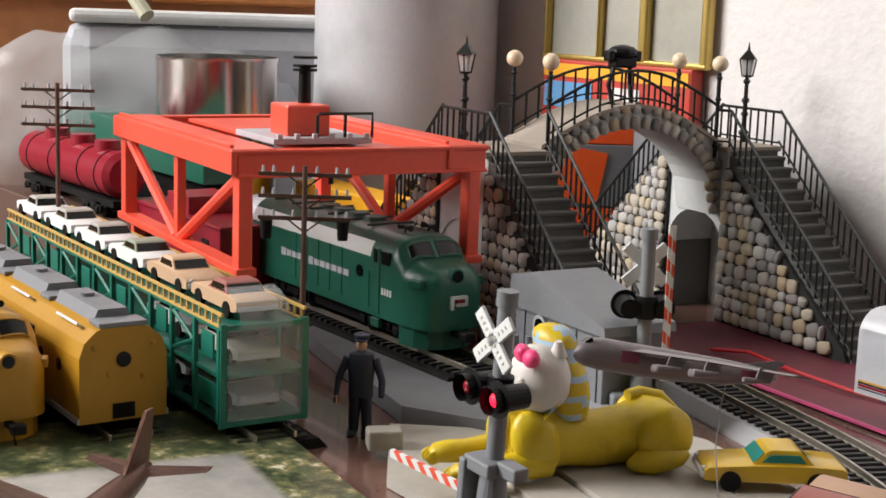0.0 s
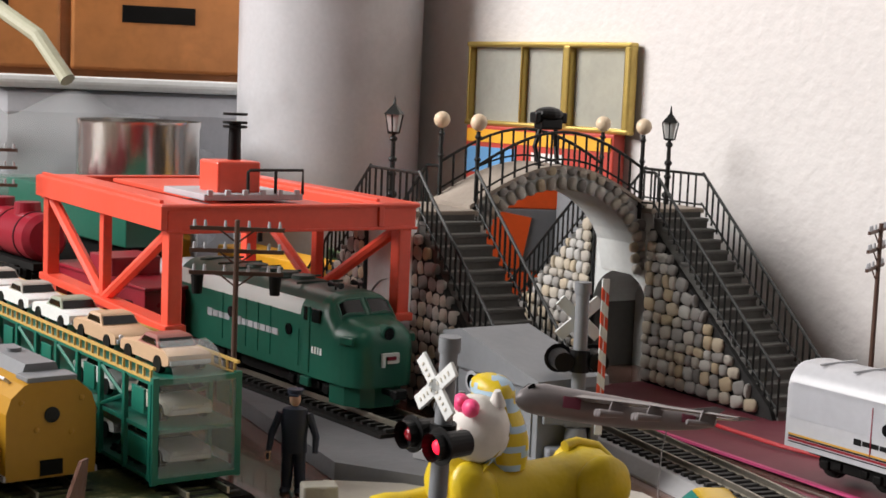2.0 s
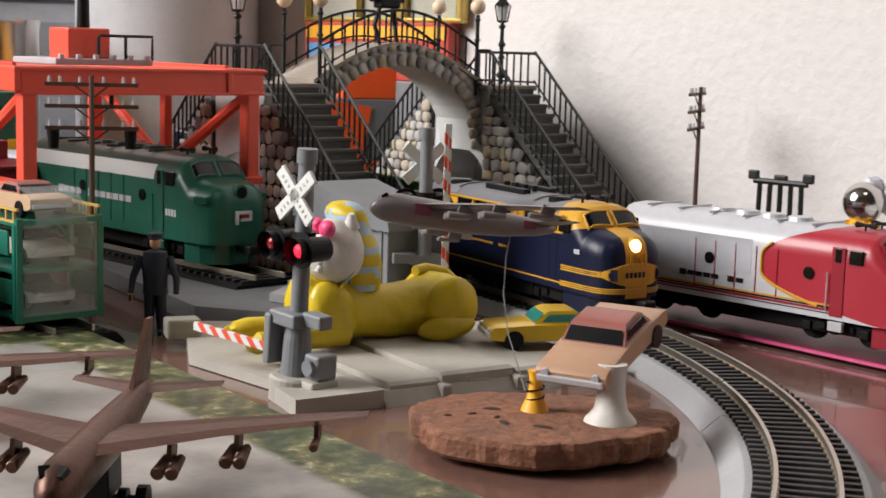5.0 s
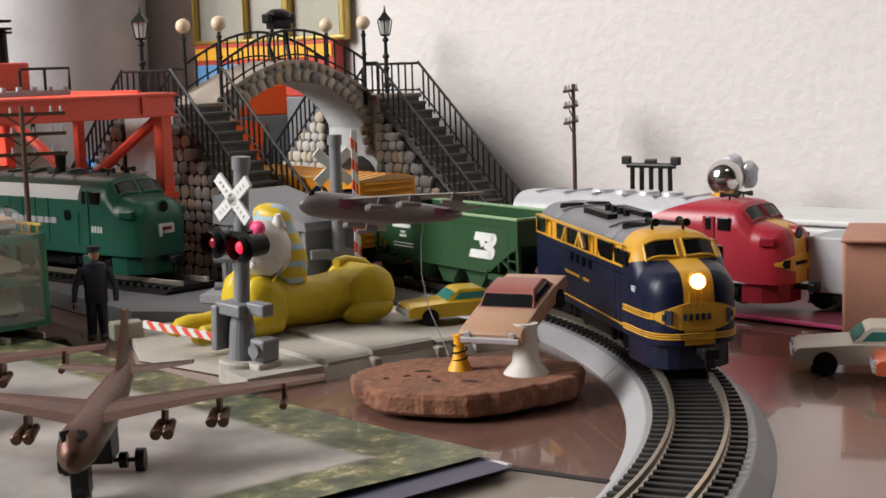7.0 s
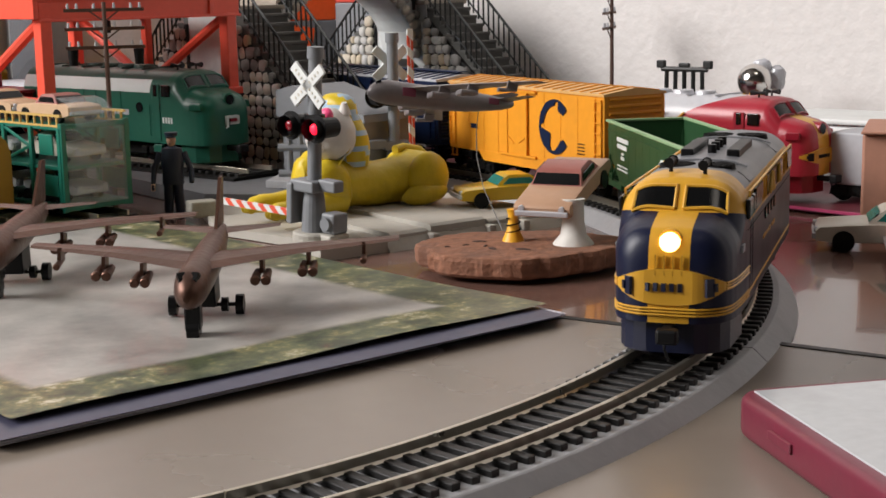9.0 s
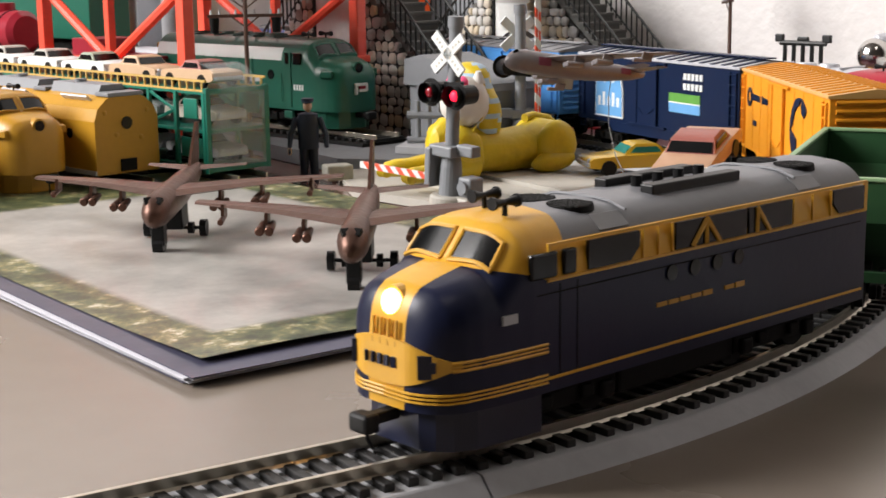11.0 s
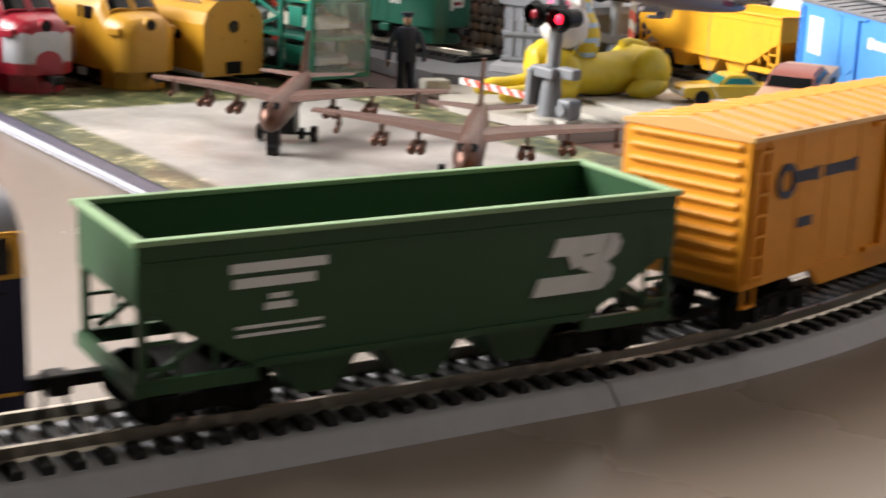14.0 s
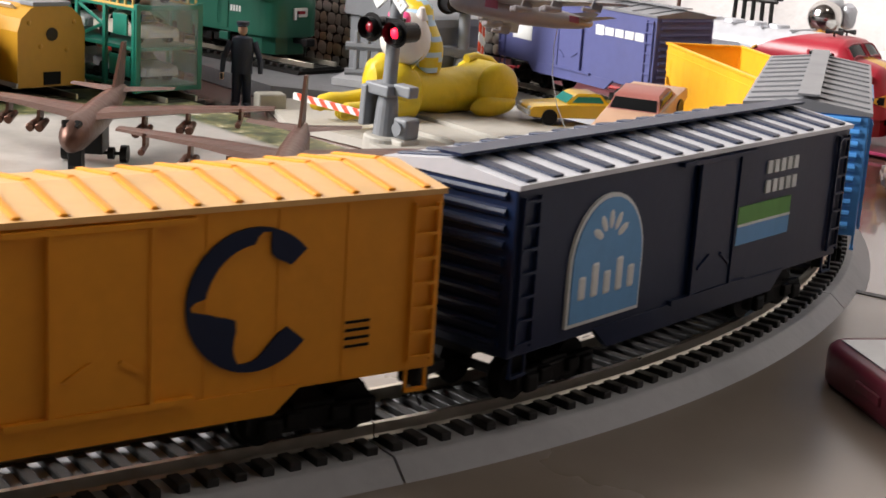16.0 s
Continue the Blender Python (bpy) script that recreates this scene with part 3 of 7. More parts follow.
def box_body(ob, L, hw, z0, z1, material, roofmat, ribs=12, ridge=0.003, ends=True, rib_mat=None, walkway=True, rib_w=0.0016):
    bm = box(B(), (0, 0, (z0 + z1) / 2), (L, 2 * hw, z1 - z0), bevel=0.0005)
    part("body", bm, material, ob)
    for s in (-1, 1):
        sk = prism(B(), [(-L / 2 + 0.030, z0 + 0.001), (-L / 2 + 0.036, z0 - 0.0042), (L / 2 - 0.036, z0 - 0.0042), (L / 2 - 0.030, z0 + 0.001)], s * (hw - 0.0012), s * (hw + 0.0004), "y")
        part("side_sill", sk, material, ob)
    rf = B()
    prism(rf, [(-hw - 0.0006, z1 - 0.0005), (hw + 0.0006, z1 - 0.0005), (hw + 0.0006, z1 + 0.0006), (0, z1 + ridge), (-hw - 0.0006, z1 + 0.0006)], -L / 2 - 0.0004, L / 2 + 0.0004, "x")
    part("roof", rf, roofmat, ob)
    a = math.degrees(math.atan2(ridge - 0.0006, hw))
    for k in range(ribs):
        x = -L / 2 + L * (k + 0.5) / ribs
        rb = B()
        for s in (-1, 1):
            box(rb, (x, s * hw * 0.5, z1 + ridge * 0.62), (rib_w, hw * 0.98, 0.0011), rx=-s * a, bevel=0.0003)
        part("roof_rib", rb, rib_mat or roofmat, ob)
    if walkway:
        part("roof_walk", box(B(), (0, 0, z1 + ridge + 0.0012), (L + 0.001, 0.0062, 0.0006)), rib_mat or roofmat, ob)
    if ends:
        for e in (-1, 1):
            for k in range(10):
                z = z0 + 0.003 + (z1 - z0 - 0.005) * k / 9
                part("end_corrugation", rod(B(), (e * L / 2, -hw + 0.0025, z), (e * L / 2, hw - 0.0025, z), 0.0010, seg=8), material, ob)
    for e, s in ((1, -1), (-1, 1), (1, 1), (-1, -1)):
        ld = B()
        x = e * (L / 2 - 0.0042)
        for k in range(7):
            box(ld, (x, s * (hw + 0.0009), z0 + 0.003 + k * (z1 - z0 - 0.006) / 6), (0.0052, 0.0005, 0.0006))
        for d in (-1, 1):
            box(ld, (x + d * 0.0026, s * (hw + 0.0006), (z0 + z1) / 2), (0.0006, 0.0008, z1 - z0 - 0.004))
        part("ladder", ld, material, ob)
        st = B()
        for d in (-1, 1):
            box(st, (x + d * 0.0023, s * (hw - 0.0004), z0 - 0.002), (0.0006, 0.0006, 0.005))
        box(st, (x, s * (hw - 0.0004), z0 - 0.0042), (0.0052, 0.0012, 0.0006))
        part("step", st, material, ob)


def sliding_door(ob, x, w_, hw, z0, z1, material):
    for s in (-1, 1):
        door = part("sliding_door", box(B(), (x, s * (hw + 0.0005), (z0 + z1) / 2), (w_, 0.001, z1 - z0 - 0.004), bevel=0.0003), material, ob)
        for d in (-1, 1):
            part("door_edge", box(B(), (x + d * w_ / 2, s * (hw + 0.0011), (z0 + z1) / 2), (0.0009, 0.0008, z1 - z0 - 0.004)), material, door)
        part("door_rail", box(B(), (x, s * (hw + 0.0007), z0 + 0.0015), (w_ * 1.9, 0.0014, 0.0012)), material, ob)
        part("door_rail", box(B(), (x, s * (hw + 0.0007), z1 - 0.0015), (w_ * 1.9, 0.0014, 0.001)), material, ob)
        part("door_handle", box(B(), (x - w_ * 0.3, s * (hw + 0.0012), z0 + 0.009), (0.0055, 0.0006, 0.0006), ry=-35 * s), material, door)
        part("door_handle", box(B(), (x + w_ * 0.25, s * (hw + 0.0012), z0 + 0.0095), (0.0055, 0.0006, 0.0006), ry=30 * s), material, door)


def running_gear(ob, L, z0):
    bm = box(B(), (0, 0, z0 - 0.001), (L * 0.96, 0.012, 0.003))
    part("underframe", bm, DARK, ob)
    for e in (-1, 1):
        truck(ob, e * (L / 2 - 0.024), 0, 0.020, 0.005)
        coupler(ob, e * L / 2, d=e)


def ring_sector(bm, cx, cz, r0, r1, a0, a1, y, t=0.0004, n=24, mirror=1):
    """A flat ring segment in one piece; r0 is a radius or a table of (angle, inner radius)."""
    rings = []
    for k in range(n + 1):
        a = a0 + (a1 - a0) * k / n
        q = radians(a)
        i = table_value(r0, a) if isinstance(r0, list) else r0
        o_, i_ = (cx + mirror * r1 * math.cos(q), cz + r1 * math.sin(q)), (cx + mirror * i * math.cos(q), cz + i * math.sin(q))
        rings.append([(o_[0], y - t, o_[1]), (o_[0], y + t, o_[1]), (i_[0], y + t, i_[1]), (i_[0], y - t, i_[1])])
    return loft(bm, rings)


KITTEN = [(40, 0.0092), (58, 0.0084), (71, 0.0088), (75, 0.0128), (86, 0.0126), (92, 0.0104), (120, 0.0100), (150, 0.0097), (172, 0.0098), (178, 0.0128), (184, 0.0124), (191, 0.0090), (206, 0.0062),
          (222, 0.0050), (236, 0.0064), (246, 0.0102), (256, 0.0122), (270, 0.0116), (290, 0.0092), (305, 0.0084), (320, 0.0090)]


def yellow_boxcar():
    L, hw, z0, z1 = 0.143, 0.0178, 0.0138, 0.0495
    ob = thing("boxcar", Matrix(), "yellow boxcar with dark blue ring emblem and ribbed roof", "boxcar", "goods train")
    box_body(ob, L, hw, z0, z1, BOXYELLOW, ROOFCREAM, 18, rib_mat=BOXYELLOW, walkway=False)
    sliding_door(ob, -0.002, 0.018, hw, z0, z1, BOXYELLOW)
    for s in (-1, 1):
        em = B()
        y = s * (hw + 0.0002)
        d = -1 if s > 0 else 1
        xc = d * 0.0310
        ring_sector(em, xc, 0.0322, KITTEN, 0.0135, 40, 320, y, n=70, mirror=d)
        part("ring_emblem", em, BOXNAVY, ob, "dark blue ring emblem")
        lettering("lettering", *((0.022, 0.0515) if d < 0 else (-0.0515, -0.022)), 0.0387, 0.0036, 13, BOXNAVY, ob, s, hw, gaps=(7,))
        part("ring_letter", ring_sector(B(), -d * 0.0555, 0.0383, 0.0027, 0.0043, 0, 360, y), BOXNAVY, ob)
        bars("small_print", [((0.0455 if d < 0 else -0.0455), 0.0272, 0.0065, 0.0024)], BOXNAVY, ob, s, hw)
        bars("stencil", [((-0.053 if d < 0 else 0.053), 0.0255 - k * 0.0016, 0.0055, 0.0005) for k in range(4)], DARK, ob, s, hw)
        for k in range(10):
            part("rivet_seam", box(B(), (-L / 2 + L * (k + 0.5) / 10, s * hw, (z0 + z1) / 2), (0.0003, 0.0004, z1 - z0 - 0.002)), BOXYELLOW, ob)
    running_gear(ob, L, z0)
    return ob


def navy_boxcar():
    L, hw, z0, z1 = 0.146, 0.0178, 0.0138, 0.0495
    ob = thing("boxcar", Matrix(), "dark navy boxcar with roof glare painted as pale panels and round-topped blue emblem", "boxcar", "goods train")
    # Silver between the navy ribs puts the roof's white glare into its colour.
    box_body(ob, L, hw, z0, z1, BOXNAVY, SILVER, 16, rib_mat=BOXNAVY, walkway=True, rib_w=0.0034)
    sliding_door(ob, -0.004, 0.018, hw, z0, z1, BOXNAVY)
    for s in (-1, 1):
        d = 1 if s > 0 else -1
        y = s * (hw + 0.0003)
        xc = d * 0.0405
        for rr, zz, mm, t in ((0.0138, 0.0, WHITE, 0.0004), (0.0129, 0.0, LBLUE, 0.0007)):
            em = B()
            poly = [(xc - rr, 0.0168 + 0.0138 - rr), (xc + rr, 0.0168 + 0.0138 - rr)] + [(xc + rr * math.cos(math.pi * k / 16), 0.0295 + (rr + 0.0016) * math.sin(math.pi * k / 16)) for k in range(17)]
            prism(em, poly, y - t, y + t, "y")
            part("arched_emblem", em, mm, ob)
        for a in (-62, -31, 0, 31, 62):
            c_ = (xc + 0.0052 * math.sin(radians(a)), y, 0.0340 + 0.0052 * math.cos(radians(a)))
            part("emblem_petal", blob(B(), c_, (0.0016, 0.0009, 0.0036), ry=a, u=12, v=8), WHITE, ob, "white leaf of the emblem")
        for k in range(5):
            tall = k in (1, 3)
            part("emblem_bar", box(B(), (xc - 0.0092 + k * 0.0046, y, 0.0252 + (0.0012 if tall else 0)), (0.0030, 0.0018, 0.0080 if tall else 0.0056), bevel=0.0007), WHITE, ob)
        xd = -d * 0.036
        bars("slogan", [(xd + (k - 2) * 0.0034, zz, 0.0022, 0.0032) for zz in (0.0430, 0.0380) for k in range(5)], WHITE, ob, s, hw, h=0.0005)
        bars("decal_green", [(xd + d * 0.007, 0.0320, 0.0265, 0.0045)], LGREEN, ob, s, hw, h=0.0004)
        bars("decal_blue", [(xd + d * 0.007, 0.0270, 0.0265, 0.0048)], LBLUE, ob, s, hw, h=0.0004)
        bars("decal_line", [(xd + d * 0.007, 0.0296, 0.0265, 0.0006)], WHITE, ob, s, hw, h=0.0006)
    running_gear(ob, L, z0)
    return ob


def blue_boxcar(label="sky blue boxcar with plain grey roof", material=None, roofm=None):
    L, hw, z0, z1 = 0.136, 0.0178, 0.0138, 0.0495
    material, roofm = material or BLUE, roofm or ROOFGREY
    ob = thing("boxcar", Matrix(), label, "boxcar", "goods train")
    box_body(ob, L, hw, z0, z1, material, roofm, 10)
    sliding_door(ob, 0, 0.02, hw, z0, z1, material)
    for s in (-1, 1):
        lettering("lettering", 0.02, 0.06, 0.0385, 0.005, 5, WHITE, ob, s, hw)
        bars("white_panel", [(-0.045, 0.0345, 0.018, 0.018)], WHITE, ob, s, hw)
    running_gear(ob, L, z0)
    return ob


def hopper(material, rim, label, emblem=True):
    L, hw, z0, z1 = 0.126, 0.0178, 0.0125, 0.0388
    t = 0.0009
    ob = thing("hopper_car", Matrix(), label, "hopper car", "goods train")
    for s in (-1, 1):
        bm = B()
        prism(bm, [(-L / 2 + 0.001, z1), (L / 2 - 0.001, z1), (L / 2 - 0.001, z0 + 0.014), (L / 2 - 0.024, z0), (-L / 2 + 0.024, z0), (-L / 2 + 0.001, z0 + 0.014)], s * hw - t / 2, s * hw + t / 2, "y")
        part("side_panel", bm, material, ob)
        for k in range(9):
            x = -L / 2 + 0.016 + k * (L - 0.032) / 8
            part("side_rib", box(B(), (x, s * (hw + 0.0003), (z0 + z1) / 2), (0.0007, 0.0004, z1 - z0 - 0.002)), material, ob)
        part("top_seam", box(B(), (0, s * (hw + 0.0006), z1 - 0.004), (L - 0.002, 0.0005, 0.0005)), material, ob)
        part("bottom_sill", box(B(), (0, s * (hw + 0.0006), z0 + 0.0006), (L - 0.048, 0.0012, 0.0014)), material, ob)
        part("top_rim", box(B(), (0, s * (hw + 0.0003), z1), (L, 0.0022, 0.0012), bevel=0.0003), rim, ob, "pale top edge")
    for e in (-1, 1):
        bm = B()
        prism(bm, [(e * (L / 2 - 0.001), z1), (e * (L / 2 - 0.0019), z1), (e * (L / 2 - 0.002), z1 - 0.012), (e * (L / 2 - 0.026), z0), (e * (L / 2 - 0.0245), z0 - 0.0004), (e * (L / 2 - 0.0008), z1 - 0.0125)], -hw, hw, "y")
        part("end_slope", bm, material, ob)
        part("top_rim", box(B(), (e * (L / 2 - 0.0014), 0, z1), (0.002, 2 * hw, 0.0012), bevel=0.0003), rim, ob)
        fr = B()
        for s in (-1, 1):
            box(fr, (e * (L / 2 - 0.002), s * (hw - 0.0006), z0 + 0.009), (0.0016, 0.0016, 0.024))
            box(fr, (e * (L / 2 - 0.013), s * (hw - 0.0006), z0 - 0.0018), (0.024, 0.0016, 0.0028))
            box(fr, (e * (L / 2 - 0.013), s * (hw - 0.0006), z0 + 0.006), (0.021, 0.0012, 0.0012), ry=e * 34)
            for k in range(4):
                box(fr, (e * (L / 2 - 0.0055), s * (hw + 0.0002), z0 + 0.002 + k * 0.005), (0.0062, 0.0008, 0.0007))
            box(fr, (e * (L / 2 - 0.0085), s * (hw + 0.0002), z0 + 0.0095), (0.0007, 0.0008, 0.02))
        box(fr, (e * (L / 2 - 0.001), 0, z0 - 0.002), (0.002, 2 * hw, 0.003))
        part("end_frame", fr, material, ob)
    part("floor", box(B(), (0, 0, z0 + 0.001), (L - 0.05, 2 * hw - 0.001, 0.0012)), material, ob)
    for k in range(3):
        ch = B()
        x = (k - 1) * 0.024
        prism(ch, [(x - 0.0105, z0 + 0.0005), (x + 0.0105, z0 + 0.0005), (x + 0.004, z0 - 0.0085), (x - 0.004, z0 - 0.0085)], -hw + 0.003, hw - 0.003, "y")
        part("discharge_chute", ch, material, ob)
    if emblem:
        for s in (-1, 1):
            d = -1 if s > 0 else 1
            y = s * (hw + 0.0007)
            em = B()
            xc = d * 0.036
            sk = 0.28
            def P(u, v):
                return (xc + d * (u + sk * v) * 0.00118, 0.0250 + v * 0.00112)
            for poly in ([(-6.5, 5.5), (6, 5.5), (6, 2.0), (-7.0, 2.0)], [(-8.5, -5.5), (6, -5.5), (6, -2.0), (-8.0, -2.0)], [(4.2, 5.5), (6.8, 5.3), (8.2, 3.6), (8.0, 1.4), (6.2, 0.0), (4.2, 0.0)], [(4.2, -5.5), (6.8, -5.3), (8.2, -3.6), (8.0, -1.4), (6.2, 0.0), (4.2, 0.0)], [(0.5, 0.9), (4.6, 2.4), (4.6, -2.4), (0.5, -0.9)], [(-3.4, 2.2), (0.4, 2.2), (1.2, 0.4), (-1.4, -0.9)]):
                prism(em, [P(*q) for q in poly], y - 0.0003, y + 0.0003, "y")
            part("white_emblem", em, WHITE, ob, "white angular letter-shaped emblem")
            xo = -d * 0.034
            bars("lettering", [(xo, 0.0322, 0.020, 0.0019), (xo - d * 0.001, 0.0292, 0.017, 0.0019), (xo, 0.0262, 0.004, 0.001), (xo, 0.0243, 0.006, 0.0014), (xo, 0.0205, 0.018, 0.0006), (xo, 0.0189, 0.018, 0.0006)], WHITE, ob, s, hw + 0.0005)
    for e in (-1, 1):
        truck(ob, e * (L / 2 - 0.017), 0, 0.019, 0.005)
        coupler(ob, e * L / 2, d=e)
    return ob


# ---- parked stock ----
HEAD = -36.5
ON = 0.0085


def parked_f(x, y, head, label, rule, mats, z=ON, noselight=None, livery=None):
    """A parked cab unit whose nose stands at x, y."""
    L = 0.158
    ob = thing("diesel_locomotive", pose(x - 0.079 * math.cos(radians(head)), y - 0.079 * math.sin(radians(head)), z, 0, 0, head), label, "locomotive", "parked locomotives")
    h, top, hw = L / 2, 0.0475, 0.0178
    f_hull(L, None if rule is None else (lambda c: rule(c, h, top)), [livery] if livery else mats, ob)
    windshield(ob, h, top, hw, GLASS, mats[0])
    for s in (-1, 1):
        for x0, x1 in ((h - 0.033, h - 0.0265), (h - 0.0395, h - 0.0365)):
            part("cab_window", box(B(), ((x0 + x1) / 2, s * (hw + 0.0002), 0.0375), (x1 - x0, 0.0014, 0.0060), bevel=0.0004), GLASS, ob)
        for xc in (h - 0.052, h - 0.104):
            part("porthole", rod(B(), (xc, s * (hw - 0.0003), 0.0285), (xc, s * (hw + 0.0006), 0.0285), 0.0026, seg=18), GLASS, ob)
        part("side_door", box(B(), (h - 0.038, s * (hw + 0.0002), 0.0265), (0.0062, 0.0006, 0.029), bevel=0.0002), mats[0], ob)
        for k in range(5):
            part("panel_seam", box(B(), (h - 0.068 - k * 0.011, s * (hw + 0.0001), 0.0255), (0.0004, 0.0005, 0.022)), mats[0], ob)
        hr = B()
        tube(hr, [(h - 0.0425, s * (hw + 0.001), 0.014), (h - 0.0425, s * (hw + 0.001), 0.03)], 0.0003)
        box(hr, (h - 0.038, s * (hw - 0.0005), 0.0078), (0.007, 0.002, 0.004), bevel=0.0004)
        part("grab_rail", hr, LIGHTGREY if mats[0] is not PCGREEN else PCGREEN, ob)
    hl = B()
    rod(hl, (h - 0.009, 0, 0.0330), (h - 0.0012, 0, 0.0330), 0.0037, 0.0034, seg=20)
    part("headlight_housing", hl, mats[noselight or 0], ob)
    part("headlight", rod(B(), (h - 0.0013, 0, 0.0330), (h - 0.0009, 0, 0.0330), 0.0025, seg=18), GLASS, ob)
    for s in (-1, 1):
        part("number_box", box(B(), (h - 0.0085, s * 0.0158, 0.0300), (0.007, 0.0036, 0.0036), rz=-s * 22, bevel=0.0005), mats[0], ob)
    for s in (-1, 1):
        rf = B()
        for d in (-1, 1):
            rod(rf, (h - 0.034, s * 0.006, top + 0.0022), (h - 0.034 + d * 0.0045, s * 0.006, top + 0.0022), 0.0006, 0.0014, seg=10)
        rod(rf, (h - 0.034, s * 0.006, top - 0.001), (h - 0.034, s * 0.006, top + 0.0022), 0.0005)
        part("horn", rf, BLACK, ob)
    for k in range(4):
        part("roof_fan", rod(B(), (h - 0.07 - k * 0.014, 0, top), (h - 0.07 - k * 0.014, 0, top + 0.0018), 0.0058, 0.0052, seg=20), mats[2] if len(mats) > 2 else mats[0], ob)
    for k in range(6):
        part("roof_seam", box(B(), (h - 0.056 - k * 0.018, 0, top + 0.0004), (0.0008, 0.024, 0.001)), mats[2] if len(mats) > 2 else mats[0], ob)
    pil = B()
    prism(pil, [(h - 0.022, -0.0155), (h - 0.012, -0.0145), (h - 0.006, -0.0105), (h - 0.003, -0.005), (h - 0.003, 0.005), (h - 0.006, 0.0105), (h - 0.012, 0.0145), (h - 0.022, 0.0155)], 0.0015, 0.0110, "z")
    part("pilot", pil, mats[0], ob)
    un = box(B(), (0, 0, 0.0065), (0.05, 0.024, 0.007), bevel=0.001)
    box(un, (0, 0, 0.010), (L - 0.02, 0.026, 0.003))
    part("fuel_tank", un, DARK, ob)
    for xx in (h - 0.04, -h + 0.034):
        truck(ob, xx, 0, 0.028, 0.0058)
    coupler(ob, h - 0.003)
    return ob


BALLAST = mat("siding_black", (0.010, 0.0095, 0.009), 0.8, grain=0.3, bump=0.4, spec=0.2)


def siding(x, y, head, length, top, ahead=0.0, wide=0.046):
    """A straight track on a black base under a parked vehicle whose end stands at x, y; top is the rail's height."""
    ob = thing("siding_track", pose(x, y, 0, 0, 0, head), "dark siding track with nickel rails under parked stock", "track", "siding tracks", "structure")
    mid, run = ahead - length / 2, length
    bed = B()
    prism(bed, [(-wide / 2, 0.0002), (wide / 2, 0.0002), (wide / 2 - 0.004, top - 0.0042), (-wide / 2 + 0.004, top - 0.0042)], mid - run / 2, mid + run / 2, "x")
    part("track_base", bed, BALLAST, ob)
    for s in (-1, 1):
        part("rail", box(B(), (mid, s * 0.00855, top - 0.0013), (run, 0.0012, 0.0026), bevel=0.0002), STEEL, ob)
    first = None
    n_ = int(run / 0.0062)
    for k in range(n_):
        xx = mid - run / 2 + run * (k + 0.5) / n_
        if first is None:
            first = part("sleeper", box(B(), (0, 0, 0), (0.0026, 0.030, 0.0018), bevel=0.0003), TIE, ob)
            o = first
        else:
            o = new("sleeper", first.data)
            o.parent = ob
        o.matrix_basis = pose(xx, 0, top - 0.0034)


siding(-0.1015, 0.2025, HEAD, 0.30, 0.0145, 0.022)
siding(-0.139, 0.076, -38.4, 0.34, ON, 0.012)
siding(-0.187, 0.050, HEAD, 0.27, ON, 0.008)
for x_, y_ in ((-0.218, 0.020), (-0.258, -0.010), (-0.302, -0.040), (-0.348, -0.068)):
    siding(x_, y_, HEAD, 0.19, 0.0045, 0.004, 0.040)


def pc_plan(num, x, y, z):
    d = num("SUBTRACT", 0.079, x)
    band = num("MULTIPLY", num("GREATER_THAN", z, 0.0362), num("GREATER_THAN", d, 0.043))
    roof = num("MULTIPLY", num("GREATER_THAN", z, 0.0428), num("GREATER_THAN", d, 0.030))
    return band, roof


DKGREEN = mat("roof_dark_green", (0.03, 0.075, 0.06), 0.5)
pc = parked_f(-0.091, 0.190, HEAD, "dark green diesel locomotive with white band parked under the crane", None, [PCGREEN, WHITE, DKGREEN], z=0.011, livery=painted("green_livery", ((0.012, 0.105, 0.068), (0.6, 0.64, 0.62), (0.03, 0.07, 0.055)), 0.33, pc_plan))
pc.matrix_world = pose(-0.1015 - 0.0877 * math.cos(radians(HEAD)), 0.2025 - 0.0877 * math.sin(radians(HEAD)), 0.0145, 0, 0, HEAD) @ Matrix.Diagonal((1.11, 1.11, 1.11, 1))
lg = B()
hx = 0.079 + 0.0006
for y, z, w_, t_ in ((-0.0036, 0.0222, 0.0016, 0.0058), (0.0, 0.0245, 0.0074, 0.0014), (0.0036, 0.0229, 0.0014, 0.004), (0.0010, 0.0213, 0.005, 0.0013)):
    box(lg, (nose_x(0.079, y) + 0.0004, y, z), (0.0012, w_, t_), rz=-y * 3000)
part("nose_emblem", lg, WHITE, pc, "white interlocked nose emblem")
lg2 = B()
box(lg2, (hx, 0.0005, 0.0229), (0.0012, 0.004, 0.0014))
part("nose_emblem_core", lg2, RED, pc)
for s in (-1, 1):
    lettering("lettering", -0.048, 0.018, 0.0255, 0.0036, 12, LIGHTGREY, pc, s, 0.0178, gaps=(4,))
    bars("number_bar", [(0.079 - 0.026 - k * 0.0022, 0.0225, 0.0013, 0.003) for k in range(4)], WHITE, pc, s, 0.0177)


def sf_plan(num, x, y, z):
    d = num("SUBTRACT", 0.079, x)
    low = num("MULTIPLY", num("POWER", num("MAXIMUM", num("DIVIDE", num("SUBTRACT", 0.0265, z), 0.0115), 0.0), 2.0), 0.030)
    high = num("MULTIPLY", num("POWER", num("MAXIMUM", num("DIVIDE", num("SUBTRACT", z, 0.033), 0.0145), 0.0), 2.0), 0.030)
    edge = num("SUBTRACT", num("SUBTRACT", 0.076, low), high)
    red = num("LESS_THAN", d, edge)
    yel = num("MULTIPLY", num("LESS_THAN", num("ABSOLUTE", y), 0.005), num("LESS_THAN", d, 0.017))
    return red, yel


